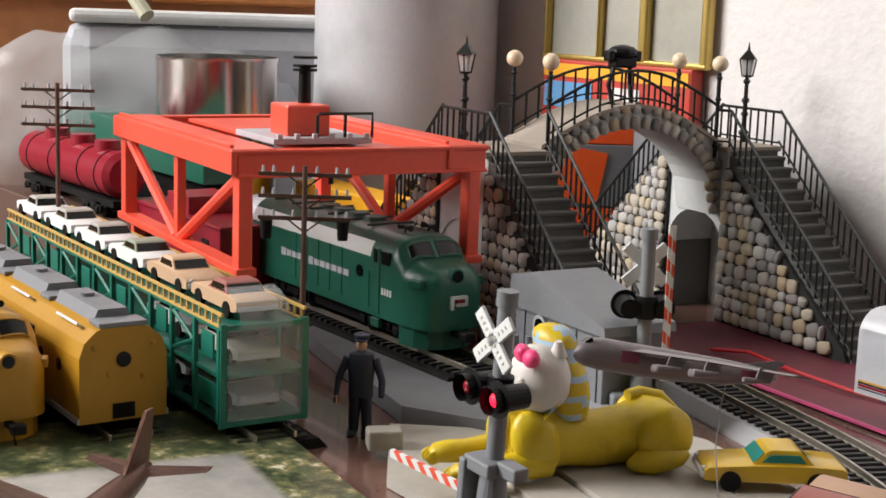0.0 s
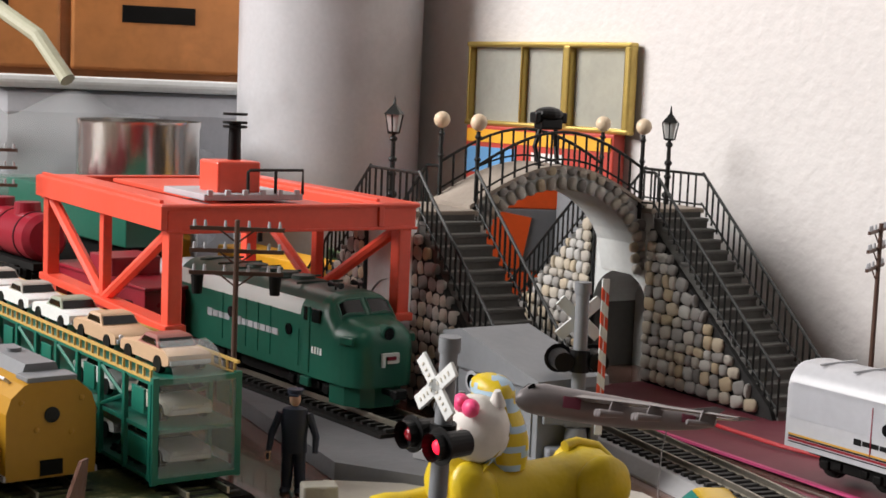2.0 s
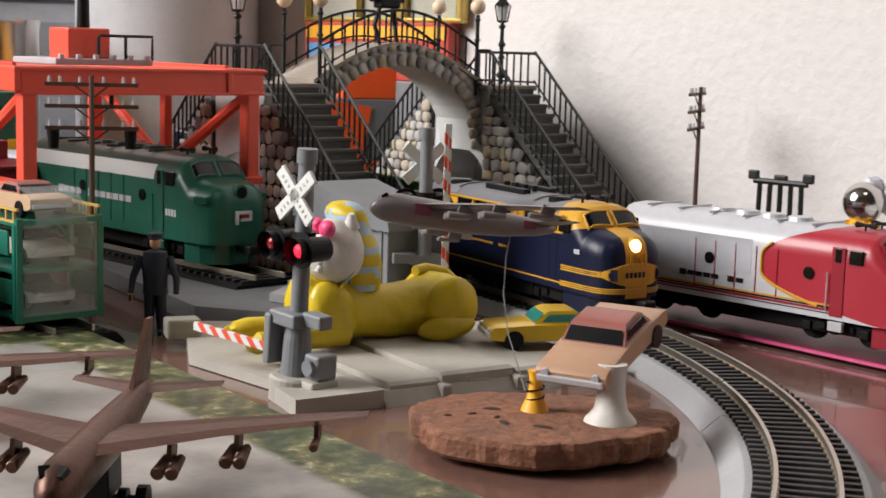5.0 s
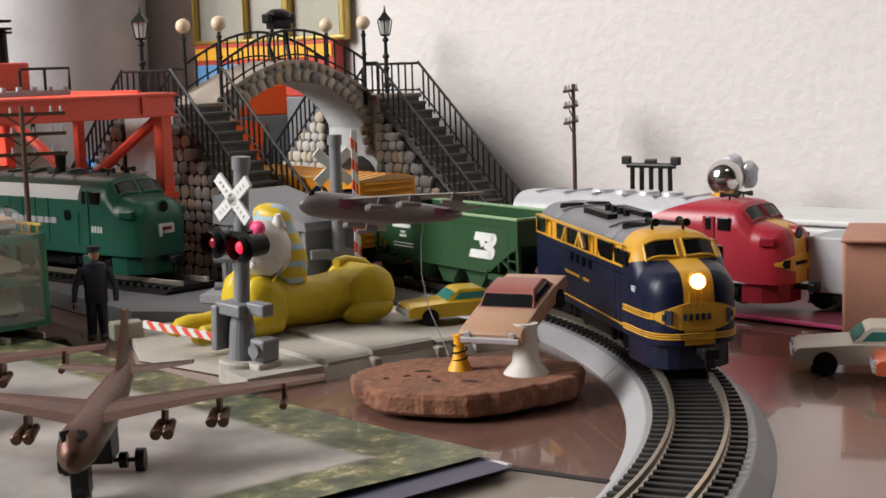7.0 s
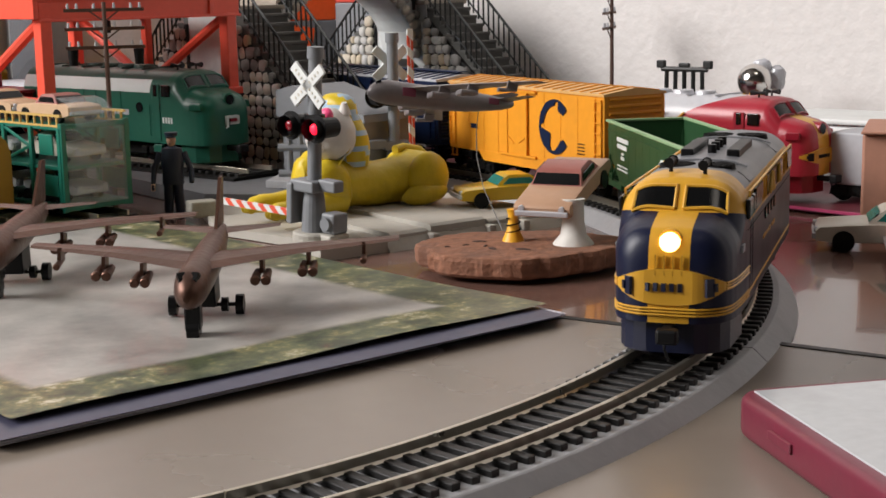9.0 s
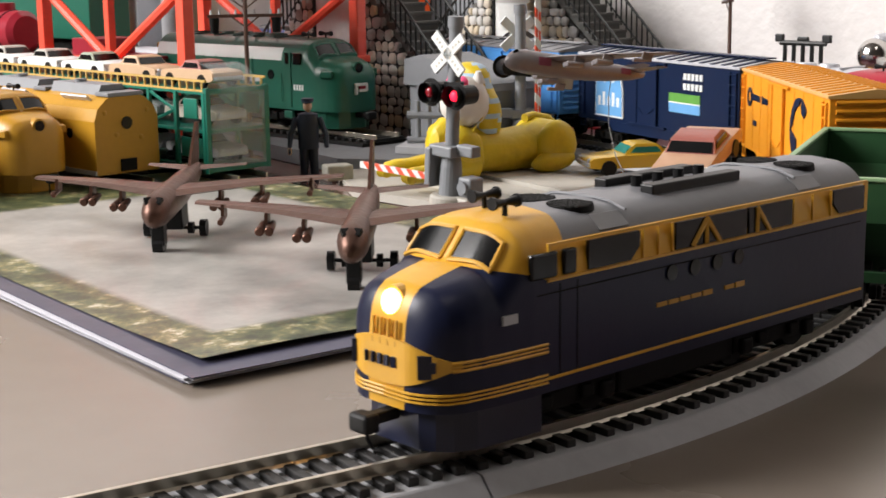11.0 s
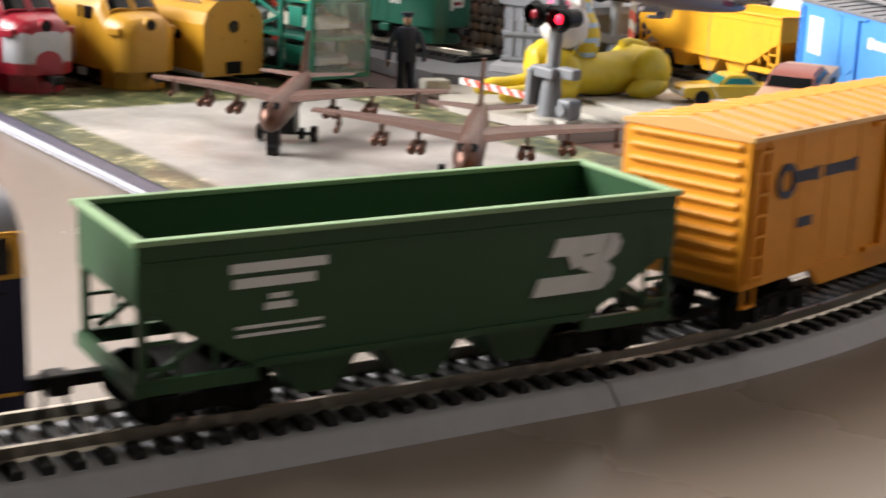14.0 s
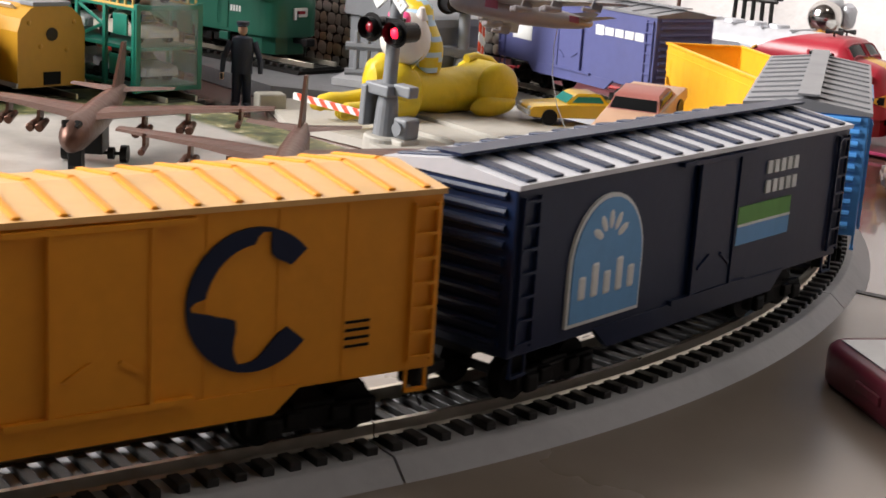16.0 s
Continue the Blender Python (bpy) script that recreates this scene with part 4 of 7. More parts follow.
SFPAINT = painted("warbonnet_livery", ((0.5, 0.51, 0.54), (0.36, 0.018, 0.035), (0.62, 0.33, 0.028)), 0.34, sf_plan)
sf = parked_f(0.213, 0.126, -39.0, "red and silver diesel locomotive parked along the wall", None, [RED, YELLOW, SILVER], z=0.006, livery=SFPAINT)
for s in (-1, 1):
    bars("black_line", [(-0.018, 0.0154, 0.118, 0.0006), (-0.018, 0.0130, 0.118, 0.0004)], BLACK, sf, s, 0.0178)
    bars("yellow_line", [(-0.018, 0.0163, 0.118, 0.0007)], YELLOW, sf, s, 0.0178)
    bars("red_line", [(-0.018, 0.0143, 0.118, 0.0010)], RED, sf, s, 0.0178)
    sweep = B()
    pts = [(0.079 - 0.076 + max(0, (0.0265 - zz) / 0.0115) ** 2 * 0.030 + max(0, (zz - 0.033) / 0.0145) ** 2 * 0.030, zz) for zz in [0.0152 + k * 0.0014 for k in range(18)]]
    tube(sweep, [(px_, s * 0.0181, pz) for px_, pz in pts], 0.0007)
    part("nose_sweep_line", sweep, YELLOW, sf)
    lettering("lettering", -0.042, -0.006, 0.0205, 0.0026, 8, BLACK, sf, s, 0.0178, gaps=(5,))
    stp = B()
    for k in range(26):
        box(stp, (-0.04, s * 0.0179, 0.0240 + k * 0.0006), (0.075, 0.0003, 0.0002))
    part("fluting", stp, SILVER, sf)
herald(sf, 0.079, 0.0199, 0.0034, 0.0150, YELLOW, BLACK)

perp = Vector((0.595, 0.804))
fwd = Vector((0.804, -0.595))


def red_rule(c, h, top):
    if c.x > h - 0.012 and c.z < 0.02:
        return 1
    return 0


def silver_nose(c, h, top):
    if c.x > h - 0.013 and 0.016 < c.z < 0.03:
        return 1
    return 0


def yel_rule(c, h, top):
    return 1 if c.z > top - 0.006 and c.x < h - 0.045 else 0


parked_f(-0.302, -0.040, HEAD, "red diesel locomotive with pale pilot parked nose to the magazine", red_rule, [RED, LIGHTGREY], z=0.0045)
parked_f(-0.258, -0.010, HEAD, "red diesel locomotive with silver nose band", silver_nose, [RED, LIGHTGREY], z=0.0045)
parked_f(-0.218, 0.020, HEAD, "yellow diesel locomotive with dark grey roof", yel_rule, [MUSTARD, ROOFGREY], z=0.0045)
parked_f(-0.348, -0.068, HEAD, "dark red diesel locomotive with orange nose", lambda c, h, top: 1 if abs(c.y) < 0.007 and c.x > h - 0.02 else 0, [RED, ORANGE2], z=0.0045)


def yellow_coach():
    L, hw = 0.215, 0.018
    x, y = -0.187, 0.050
    ob = thing("baggage_car", pose(x - L / 2 * fwd.x, y - L / 2 * fwd.y, ON, 0, 0, HEAD), "yellow streamlined railway car with grey roof vents", "railway car", "parked cars")
    ring = [(-hw, 0.003), (-hw, 0.029), (-hw + 0.002, 0.035), (-hw + 0.007, 0.0395), (-0.006, 0.0415), (0.006, 0.0415), (hw - 0.007, 0.0395), (hw - 0.002, 0.035), (hw, 0.029), (hw, 0.003)]
    bm = loft(B(), [[(xx, u, v) for u, v in ring] for xx in (-L / 2, L / 2)])
    part("body", bm, MUSTARD, ob, smooth=False)
    part("end_window", rod(B(), (L / 2 - 0.0004, 0, 0.0275), (L / 2 + 0.0004, 0, 0.0275), 0.0031, seg=20), GLASS, ob)
    ek = B()
    box(ek, (L / 2 + 0.0001, 0, 0.007), (0.001, 0.009, 0.006))
    part("coupler_pocket", ek, DARK, ob)
    bumps = B()
    for u, v in ((-0.012, 0.033), (0.012, 0.033), (-0.006, 0.022), (0.008, 0.02)):
        blob(bumps, (L / 2, u, v), (0.0006, 0.0012, 0.0012), u=8, v=6)
    part("end_fitting", bumps, MUSTARD, ob)
    for k, xc in enumerate((0.078, 0.02, -0.04)):
        vent = B()
        prism(vent, [(-0.0085, 0.0395), (0.0085, 0.0395), (0.006, 0.0455), (-0.006, 0.0455)], xc - 0.026, xc + 0.018, "x")
        rod(vent, (xc - 0.01, 0, 0.045), (xc - 0.01, 0, 0.047), 0.003, seg=16)
        box(vent, (xc + 0.024, 0, 0.0415), (0.012, 0.02, 0.002), bevel=0.0004)
        part("roof_vent", vent, GREY, ob, "dark grey roof vent housing")
        hp = B()
        box(hp, (xc + 0.006, -0.0118, 0.0385), (0.024, 0.007, 0.001), rx=-38)
        part("roof_hatch", hp, SILVER, ob, "pale silver roof hatch")
    for s in (-1, 1):
        for k in range(5):
            part("porthole", rod(B(), (0.085 - k * 0.022, s * (hw - 0.0003), 0.0225), (0.085 - k * 0.022, s * (hw + 0.0005), 0.0225), 0.0025, seg=16), GLASS, ob)
        db = B()
        for xc in (0.056, 0.05, -0.02):
            box(db, (xc, s * (hw + 0.0002), 0.019), (0.0012, 0.0006, 0.012))
        part("door_handle", db, DARK, ob)
        part("sill", box(B(), (0, s * (hw + 0.0003), 0.0042), (L, 0.001, 0.0022)), LIGHTGREY, ob)
    for e in (-1, 1):
        truck(ob, e * 0.075, 0, 0.024, 0.005)
    return ob


yellow_coach()


def toy_car(m, body, roof, label, L=0.046, w_=0.0185, glass=None, wheels=True, group="", name="toy_car", shut=True):
    """A saloon car, bonnet towards +x."""
    ob = thing(name, m, label, "toy car", group)
    glass = glass or GLASS
    k = L / 0.046
    low = [(-0.023, 0.0042), (-0.0228, 0.0078), (-0.021, 0.0086), (-0.0105, 0.0092), (0.007, 0.0090), (0.0215, 0.0080), (0.0228, 0.0068), (0.0228, 0.0035), (0.0185, 0.003), (-0.019, 0.003)]
    bm = B()
    rings = []
    for f, yy in ((0.9, -1), (1.0, -0.93), (1.0, 0.93), (0.9, 1)):
        rings.append([(u * k, yy * w_ / 2, 0.0055 * k + (v - 0.0055) * f * k) for u, v in low])
    loft(bm, rings)
    part("body", bm, body, ob, smooth=True)
    cab = B()
    r2 = []
    for z, x0, x1, wy in ((0.0088, -0.0125, 0.0075, 0.46), (0.0128, -0.0085, 0.0028, 0.40), (0.0134, -0.007, 0.0015, 0.37)):
        r2.append([(x0 * k, -wy * w_, z * k), (x1 * k, -wy * w_, z * k), (x1 * k, wy * w_, z * k), (x0 * k, wy * w_, z * k)])
    loft(cab, r2)
    part("roof", cab, roof, ob, smooth=True)
    for s in (-1, 1):
        gl = B()
        prism(gl, [(-0.0098 * k, 0.0095 * k), (0.0048 * k, 0.0095 * k), (0.002 * k, 0.0122 * k), (-0.0076 * k, 0.0122 * k)], s * w_ * 0.425, s * w_ * 0.448, "y")
        part("side_window", gl, glass, ob)
    for x0, x1 in ((0.0066, 0.0034), (-0.0117, -0.0088)):
        ws = B()
        v = [ws.verts.new(((x0 + math.copysign(0.0005, x0)) * k, s * w_ * 0.42, 0.0094 * k)) for s in (-1, 1)] + [ws.verts.new(((x1 + math.copysign(0.0005, x0)) * k, s * w_ * 0.38, 0.0125 * k)) for s in (1, -1)]
        ws.faces.new(v)
        part("windscreen", ws, glass, ob)
    for e in (-1, 1):
        part("bumper", box(B(), (e * 0.0232 * k, 0, 0.005 * k), (0.0012 * k, w_ * 0.94, 0.0018 * k), bevel=0.0003), SILVER, ob)
    for s in (-1, 1):
        part("headlamp", rod(B(), (0.0222 * k, s * w_ * 0.36, 0.0066 * k), (0.0234 * k, s * w_ * 0.36, 0.0066 * k), 0.0011 * k, seg=10), SILVER, ob)
    if wheels:
        for e in (-0.0135, 0.0145):
            for s in (-1, 1):
                wh = B()
                rod(wh, (e * k, s * w_ * 0.40, 0.0034 * k), (e * k, s * w_ * 0.53, 0.0034 * k), 0.0034 * k, seg=18)
                part("wheel", wh, BLACK, ob)
    return ob


def auto_rack():
    L, hw = 0.30, 0.0185
    hd_ = -38.4
    d = Vector((math.cos(radians(hd_)), math.sin(radians(hd_))))
    ob = thing("car_carrier", pose(-0.139 - L / 2 * d.x, 0.076 - L / 2 * d.y, ON, 0, 0, hd_), "teal two-deck railway car carrier loaded with toy cars", "railway car", "parked cars")
    for z in (0.003, 0.0215, 0.0405):
        part("deck", box(B(), (0, 0, z), (L, 2 * hw, 0.0018), bevel=0.0003), TEAL, ob)
    for s in (-1, 1):
        n_ = 13
        for k in range(n_):
            x = -L / 2 + 0.0012 + (L - 0.0024) * k / (n_ - 1)
            part("post", box(B(), (x, s * hw, 0.0215), (0.0024, 0.0018, 0.038)), TEAL, ob)
            if k < n_ - 1 and k % 2 == 0:
                x2 = -L / 2 + (L) * (k + 1) / (n_ - 1)
                br = B()
                rod(br, (x, s * hw, 0.023), (x2, s * hw, 0.032), 0.0009, seg=5)
                rod(br, (x, s * hw, 0.0395), (x2, s * hw, 0.030), 0.0009, seg=5)
                part("brace", br, TEAL, ob)
            elif k < n_ - 1:
                x2 = -L / 2 + (L) * (k + 1) / (n_ - 1)
                part("side_panel", box(B(), ((x + x2) / 2, s * hw, 0.0325), (0.012, 0.001, 0.010), bevel=0.0003), TEAL, ob)
                part("side_panel", box(B(), ((x + x2) / 2, s * hw, 0.013), (0.018, 0.001, 0.010), bevel=0.0003), TEAL, ob)
        for z in (0.0415, 0.0465):
            part("guard_rail", box(B(), (0, s * (hw - 0.0006), z), (L, 0.0012, 0.0011)), BRASSY, ob, "ochre guard rail")
        gp = part("guard_post", box(B(), (0, 0, 0), (0.0009, 0.0009, 0.005)), BRASSY, ob)
        for k in range(46):
            o = gp if k == 0 else new("guard_post", gp.data)
            o.parent = ob
            o.matrix_basis = pose(-L / 2 + L * (k + 0.5) / 46, s * (hw - 0.0006), 0.044)
    ef = B()
    for s in (-1, 1):
        box(ef, (L / 2, s * (hw - 0.0008), 0.022), (0.0026, 0.0026, 0.042))
    for z in (0.0025, 0.0412):
        box(ef, (L / 2, 0, z), (0.0024, 2 * hw, 0.0024))
    part("end_frame", ef, TEAL, ob)
    fl = B()
    rows_ = []
    for k in range(11):
        a = radians(90 * k / 10)
        rows_.append([(L / 2 - 0.016 + 0.0185 * math.sin(a), -0.011, 0.041 + 0.013 * math.cos(a)), (L / 2 - 0.016 + 0.0185 * math.sin(a), 0.011, 0.041 + 0.013 * math.cos(a)), (L / 2 - 0.016 + 0.0182 * math.sin(a), 0.011, 0.0407 + 0.013 * math.cos(a)), (L / 2 - 0.016 + 0.0182 * math.sin(a), -0.011, 0.0407 + 0.013 * math.cos(a))])
    loft(fl, rows_)
    part("film_flap", fl, FILMCLEAR, ob, "bent strip of clear film")
    part("end_film", box(B(), (L / 2 + 0.0015, 0, 0.022), (0.0003, 2 * hw - 0.005, 0.037)), FILMCLEAR, ob, "clear plastic end sheet")
    for e in (-1, 1):
        truck(ob, e * 0.115, -0.002, 0.024, 0.005)
    base = pose(-0.139 - L / 2 * d.x, 0.076 - L / 2 * d.y, ON, 0, 0, hd_)
    cols = ((TAN, CARROOF, "tan toy car with brown roof on the carrier's top deck"), (TAN, TAN, "tan toy car without glass on the carrier's top deck"), (WHITE, mat("toy_roof_green", (0.3, 0.34, 0.26), 0.4), "white toy car with green roof on the carrier's top deck"), (WHITE, mat("toy_roof_grey", (0.42, 0.4, 0.36), 0.4), "white toy car with grey roof on the carrier's top deck"))
    for k in range(6):
        b_, r_, l_ = cols[min(k, 3)]
        toy_car(base @ pose(0.120 - k * 0.052, 0, 0.0415, 0, 0, 180 if k != 1 else 0), b_, r_, l_, L=0.047, group="carrier cars")
    for z in (0.0226, 0.0041):
        toy_car(base @ pose(0.122, 0, z, 0, 0, 0), CREAM if z > 0.01 else LIGHTGREY, CREAM if z > 0.01 else GREY, "pale toy car inside the carrier's enclosed deck", L=0.047, group="carrier cars")
        toy_car(base @ pose(0.068, 0, z, 0, 0, 0), WHITE, WHITE, "white toy car inside the carrier's enclosed deck", L=0.047, group="carrier cars")
    return ob


auto_rack()


def tank_car(x, y, head, z=0.03):
    ob = thing("tank_car", pose(x, y, z, 0, 0, head), "dark red tank car with two domes", "tank car", "parked cars")
    bm = B()
    rod(bm, (-0.075, 0, 0.026), (0.07, 0, 0.026), 0.0145, seg=28)
    rod(bm, (0.07, 0, 0.026), (0.074, 0, 0.026), 0.0145, 0.011, seg=28)
    part("barrel", bm, RED, ob, smooth=True)
    for xc in (0.045, 0.005, -0.04):
        d = rod(B(), (xc, 0, 0.038), (xc, 0, 0.0455), 0.0085, 0.0078, seg=22)
        part("dome", d, RED, ob)
    bd = B()
    for xc in (0.058, 0.03, -0.02, -0.06):
        rod(bd, (xc - 0.0006, 0, 0.026), (xc + 0.0006, 0, 0.026), 0.0149, seg=28)
    part("barrel_band", bd, BLACK, ob)
    part("underframe", box(B(), (0, 0, 0.0095), (0.155, 0.02, 0.004)), DARK, ob)
    for e in (-1, 1):
        truck(ob, e * 0.052, 0, 0.02, 0.005)
    return ob


# ---- gantry crane ----
def gantry():
    A = Vector((-0.1889, 0.1473))
    u = Vector((0.666, 0.746)).normalized()
    v = Vector((-u.y, u.x))
    W, D = 0.128, 0.185
    ob = thing("gantry_crane", pose(A.x, A.y, 0, 0, 0, math.degrees(math.atan2(u.y, u.x))), "bright orange plastic gantry crane spanning the sidings", "crane")
    zt = 0.109
    for yy in (0.003, D - 0.003):
        beam = part("cross_beam", box(B(), (W / 2, yy, zt - 0.006), (W, 0.0055, 0.0115), bevel=0.0006), ORANGE, ob)
        part("flange", box(B(), (W / 2, yy, zt - 0.0003), (W + 0.003, 0.008, 0.0016), bevel=0.0004), ORANGE, beam)
        part("flange", box(B(), (W / 2, yy, zt - 0.0115), (W + 0.001, 0.0075, 0.0014), bevel=0.0004), ORANGE, beam)
    for xx in (0.008, W - 0.010):
        beam = part("runway_beam", box(B(), (xx, D / 2, zt - 0.0005), (0.022, D, 0.003), bevel=0.0005), ORANGE, ob)
        part("web", box(B(), (xx - 0.010, D / 2, zt - 0.005), (0.003, D + 0.002, 0.011), bevel=0.0005), ORANGE, beam)
        part("runway_rail", box(B(), (xx - 0.009, D / 2, zt + 0.0015), (0.002, D - 0.01, 0.0022), bevel=0.0004), ORANGE, beam)
    mid = box(B(), (W * 0.46, D * 0.46, zt - 0.001), (0.05, D * 0.9, 0.002), bevel=0.0004)
    part("top_plate", mid, ORANGE, ob)
    zs = 0.054
    for xx in (0.004, W - 0.006):
        for yy in (0.004, D / 2, D - 0.004):
            w_ = 0.0085 if yy != D / 2 else 0.006
            part("leg", box(B(), (xx, yy, (zt - 0.010 + zs) / 2), (w_ * 0.8, w_, zt - 0.010 - zs), bevel=0.0007), ORANGE, ob)
        sb = box(B(), (xx, D / 2, zs), (0.010, D + 0.004, 0.004), bevel=0.0006)
        part("sill_beam", sb, ORANGE, ob)
        for y0, y1 in ((0.006, D / 2 - 0.003), (D - 0.006, D / 2 + 0.003)):
            part("brace", rod(B(), (xx, y0, zt - 0.012), (xx, y1, zs + 0.002), 0.0030, seg=8), ORANGE, ob)
        for yy in (0.02, D - 0.02):
            part("pedestal", box(B(), (xx, yy, zs / 2), (0.006, 0.006, zs - 0.004)), ORANGE, ob)
    tb = box(B(), (W * 0.36, 0.035, zt + 0.003), (0.05, 0.05, 0.003), bevel=0.0005)
    for k in range(6):
        box(tb, (W * 0.36 - 0.022 + k * 0.0088, 0.0105, zt + 0.005), (0.0025, 0.0022, 0.003), bevel=0.0004)
    part("trolley_base", tb, LIGHTGREY, ob, "grey trolley plate")
    part("trolley_cab", box(B(), (W * 0.33, 0.03, zt + 0.0115), (0.022, 0.022, 0.015), bevel=0.0012), ORANGE, ob)
    hr = B()
    x0, x1, yy = W * 0.34, W * 0.56, 0.012
    tube(hr, [(x0, yy, zt + 0.004), (x0, yy, zt + 0.0145), (x0 + 0.001, yy, zt + 0.0155), (x1, yy, zt + 0.0155), (x1, yy, zt + 0.004)], 0.0008)
    tube(hr, [((x0 + x1) / 2, yy, zt + 0.004), ((x0 + x1) / 2, yy, zt + 0.0155)], 0.0008)
    part("handrail", hr, IRON, ob)
    ch = rod(B(), (W * 0.36, 0.034, zt + 0.018), (W * 0.36, 0.034, zt + 0.036), 0.0032, 0.0028, seg=18)
    for z in (0.034, 0.036, 0.040):
        rod(ch, (W * 0.36, 0.034, zt + z), (W * 0.36, 0.034, zt + z + 0.0012), 0.0058, seg=22)
    part("bollard", ch, BLACK, ob, "black spool on the trolley")
    hook = B()
    rod(hook, (W * 0.46, 0.03, zt), (W * 0.46, 0.03, zt - 0.02), 0.0012)
    part("hoist_rod", hook, IRON, ob)
    return ob


gantry()


# ---- stone footbridge ----
def footbridge():
    O = (-0.0706, 0.3730)
    ob = thing("footbridge", pose(*O, 0, 0, 0, 47.2), "model stone footbridge with iron railings and double stairs", "footbridge")
    rnd = random.Random(5)
    W, WL, TW = 0.0191, 0.0273, 0.0262
    XI, XO, ZL, RUN = 0.0592, 0.0966, 0.1005, 0.108
    steps = 17
    # stair blocks
    for e in (-1, 1):
        x0, x1 = sorted((e * XI, e * XO))
        for s in (-1, 1):
            prof = [(s * TW, 0.0), (s * TW, ZL - 0.0005), (s * WL, ZL - 0.0005)]
            for k in range(steps):
                z_ = ZL - (k + 1) * ZL / (steps + 1)
                prof += [(s * (WL + RUN * k / steps), z_), (s * (WL + RUN * (k + 1) / steps), z_)]
            prof += [(s * (WL + RUN), 0.0)]
            part("stair_core", prism(B(), prof, x0 + 0.002, x1 - 0.002, "x"), STEP, ob)
            for k in range(steps):
                z_ = ZL - (k + 1) * ZL / (steps + 1)
                part("step", box(B(), ((x0 + x1) / 2, s * (WL + RUN * (k + 0.5) / steps), z_ + 0.0008), (x1 - x0 - 0.003, RUN / steps + 0.0016, 0.0022), bevel=0.0005), STEP, ob)
            # flank walls
            for xx in (x0 + 0.001, x1 - 0.001):
                pr = [(s * TW, 0.0), (s * TW, ZL - 0.012), (s * WL, ZL - 0.010), (s * (WL + RUN - 0.004), 0.008), (s * (WL + RUN), 0.0)]
                part("flank_wall", prism(B(), pr, xx - 0.002, xx + 0.002, "x"), STONEMORTAR, ob)
        vault = []
        for k in range(17):
            a = math.pi * k / 16
            vault.append((TW * math.cos(a), 0.040 + 0.023 * math.sin(a)))
        part("tunnel_crown", prism(B(), [(TW + 0.0004, ZL - 0.001), (-TW - 0.0004, ZL - 0.001)] + vault[::-1], x0 + 0.001, x1 - 0.001, "x"), PALESTONE, ob)
        part("tunnel_back", box(B(), (e * (XO - 0.003), 0, 0.032), (0.002, 2 * TW - 0.001, 0.064)), PALESTONE, ob)
        part("landing", box(B(), (e * (XI + XO) / 2, 0, ZL), (XO - XI + 0.002, 2 * WL, 0.003), bevel=0.0006), DECK, ob)
    # arch and deck
    n = 28
    top = lambda x: ZL + 0.002 + 0.0212 * math.cos(x / XI * math.pi / 2) ** 1.0
    und = lambda x: 0.062 + 0.0505 * math.sqrt(max(0, 1 - (x / XI) ** 2))
    rings = []
    for k in range(n + 1):
        x = -XI + 2 * XI * k / n
        rings.append([(x, -W + 0.001, und(x)), (x, W - 0.001, und(x)), (x, W - 0.001, top(x)), (x, -W + 0.001, top(x))])
    part("arch_core", loft(B(), rings), PALESTONE, ob)
    rings = []
    for k in range(n + 1):
        x = -XI - 0.001 + 2 * (XI + 0.001) * k / n
        rings.append([(x, -W - 0.0012, top(x)), (x, W + 0.0012, top(x)), (x, W + 0.0012, top(x) + 0.0022), (x, -W - 0.0012, top(x) + 0.0022)])
    part("deck", loft(B(), rings), DECK, ob)
    # rough stones share a few meshes
    shapes = []
    for k in range(5):
        bm = B()
        bmesh.ops.create_icosphere(bm, subdivisions=2, radius=0.5)
        for v in bm.verts:
            q = v.co.normalized()
            v.co = Vector((q.x * 0.5, math.copysign(abs(q.y) ** 0.6, q.y) * 0.5, math.copysign(abs(q.z) ** 0.6, q.z) * 0.5)) * (1 + 0.16 * noise.noise(q * 2.2 + Vector((k * 7, 0, 0))))
        me = bpy.data.meshes.new("stone")
        bm.to_mesh(me)
        bm.free()
        me.shade_smooth()
        me.materials.append(STONES)
        shapes.append(me)

    def stone(c, size, rot=(0, 0, 0)):
        o = new("stone", rnd.choice(shapes))
        o.parent = ob
        o.matrix_basis = Matrix.LocRotScale(c, Euler(rot), size)

    def face(x, out, s, zmax):
        z = 0.004
        while z < zmax:
            hh = rnd.uniform(0.0055, 0.0085)
            yend = WL + RUN * (1 - (z + hh * 0.6) / (ZL - 0.004))
            y = TW + 0.0006
            while y < yend - 0.002:
                ww_ = min(rnd.uniform(0.0055, 0.0105), yend - y)
                if ww_ > 0.003:
                    stone((x + out * 0.0012, s * (y + ww_ / 2), z + hh * 0.4), (0.0042, ww_ * 0.93, hh * 0.97), (rnd.uniform(-0.3, 0.3), 0, 0))
                y += ww_
            z += hh * 0.93
    face(XI - 0.001, -1, -1, ZL - 0.014)
    face(XI - 0.001, -1, 1, ZL - 0.016)
    face(-XO + 0.001, -1, -1, ZL - 0.014)
    face(-XO + 0.001, -1, 1, ZL - 0.014)
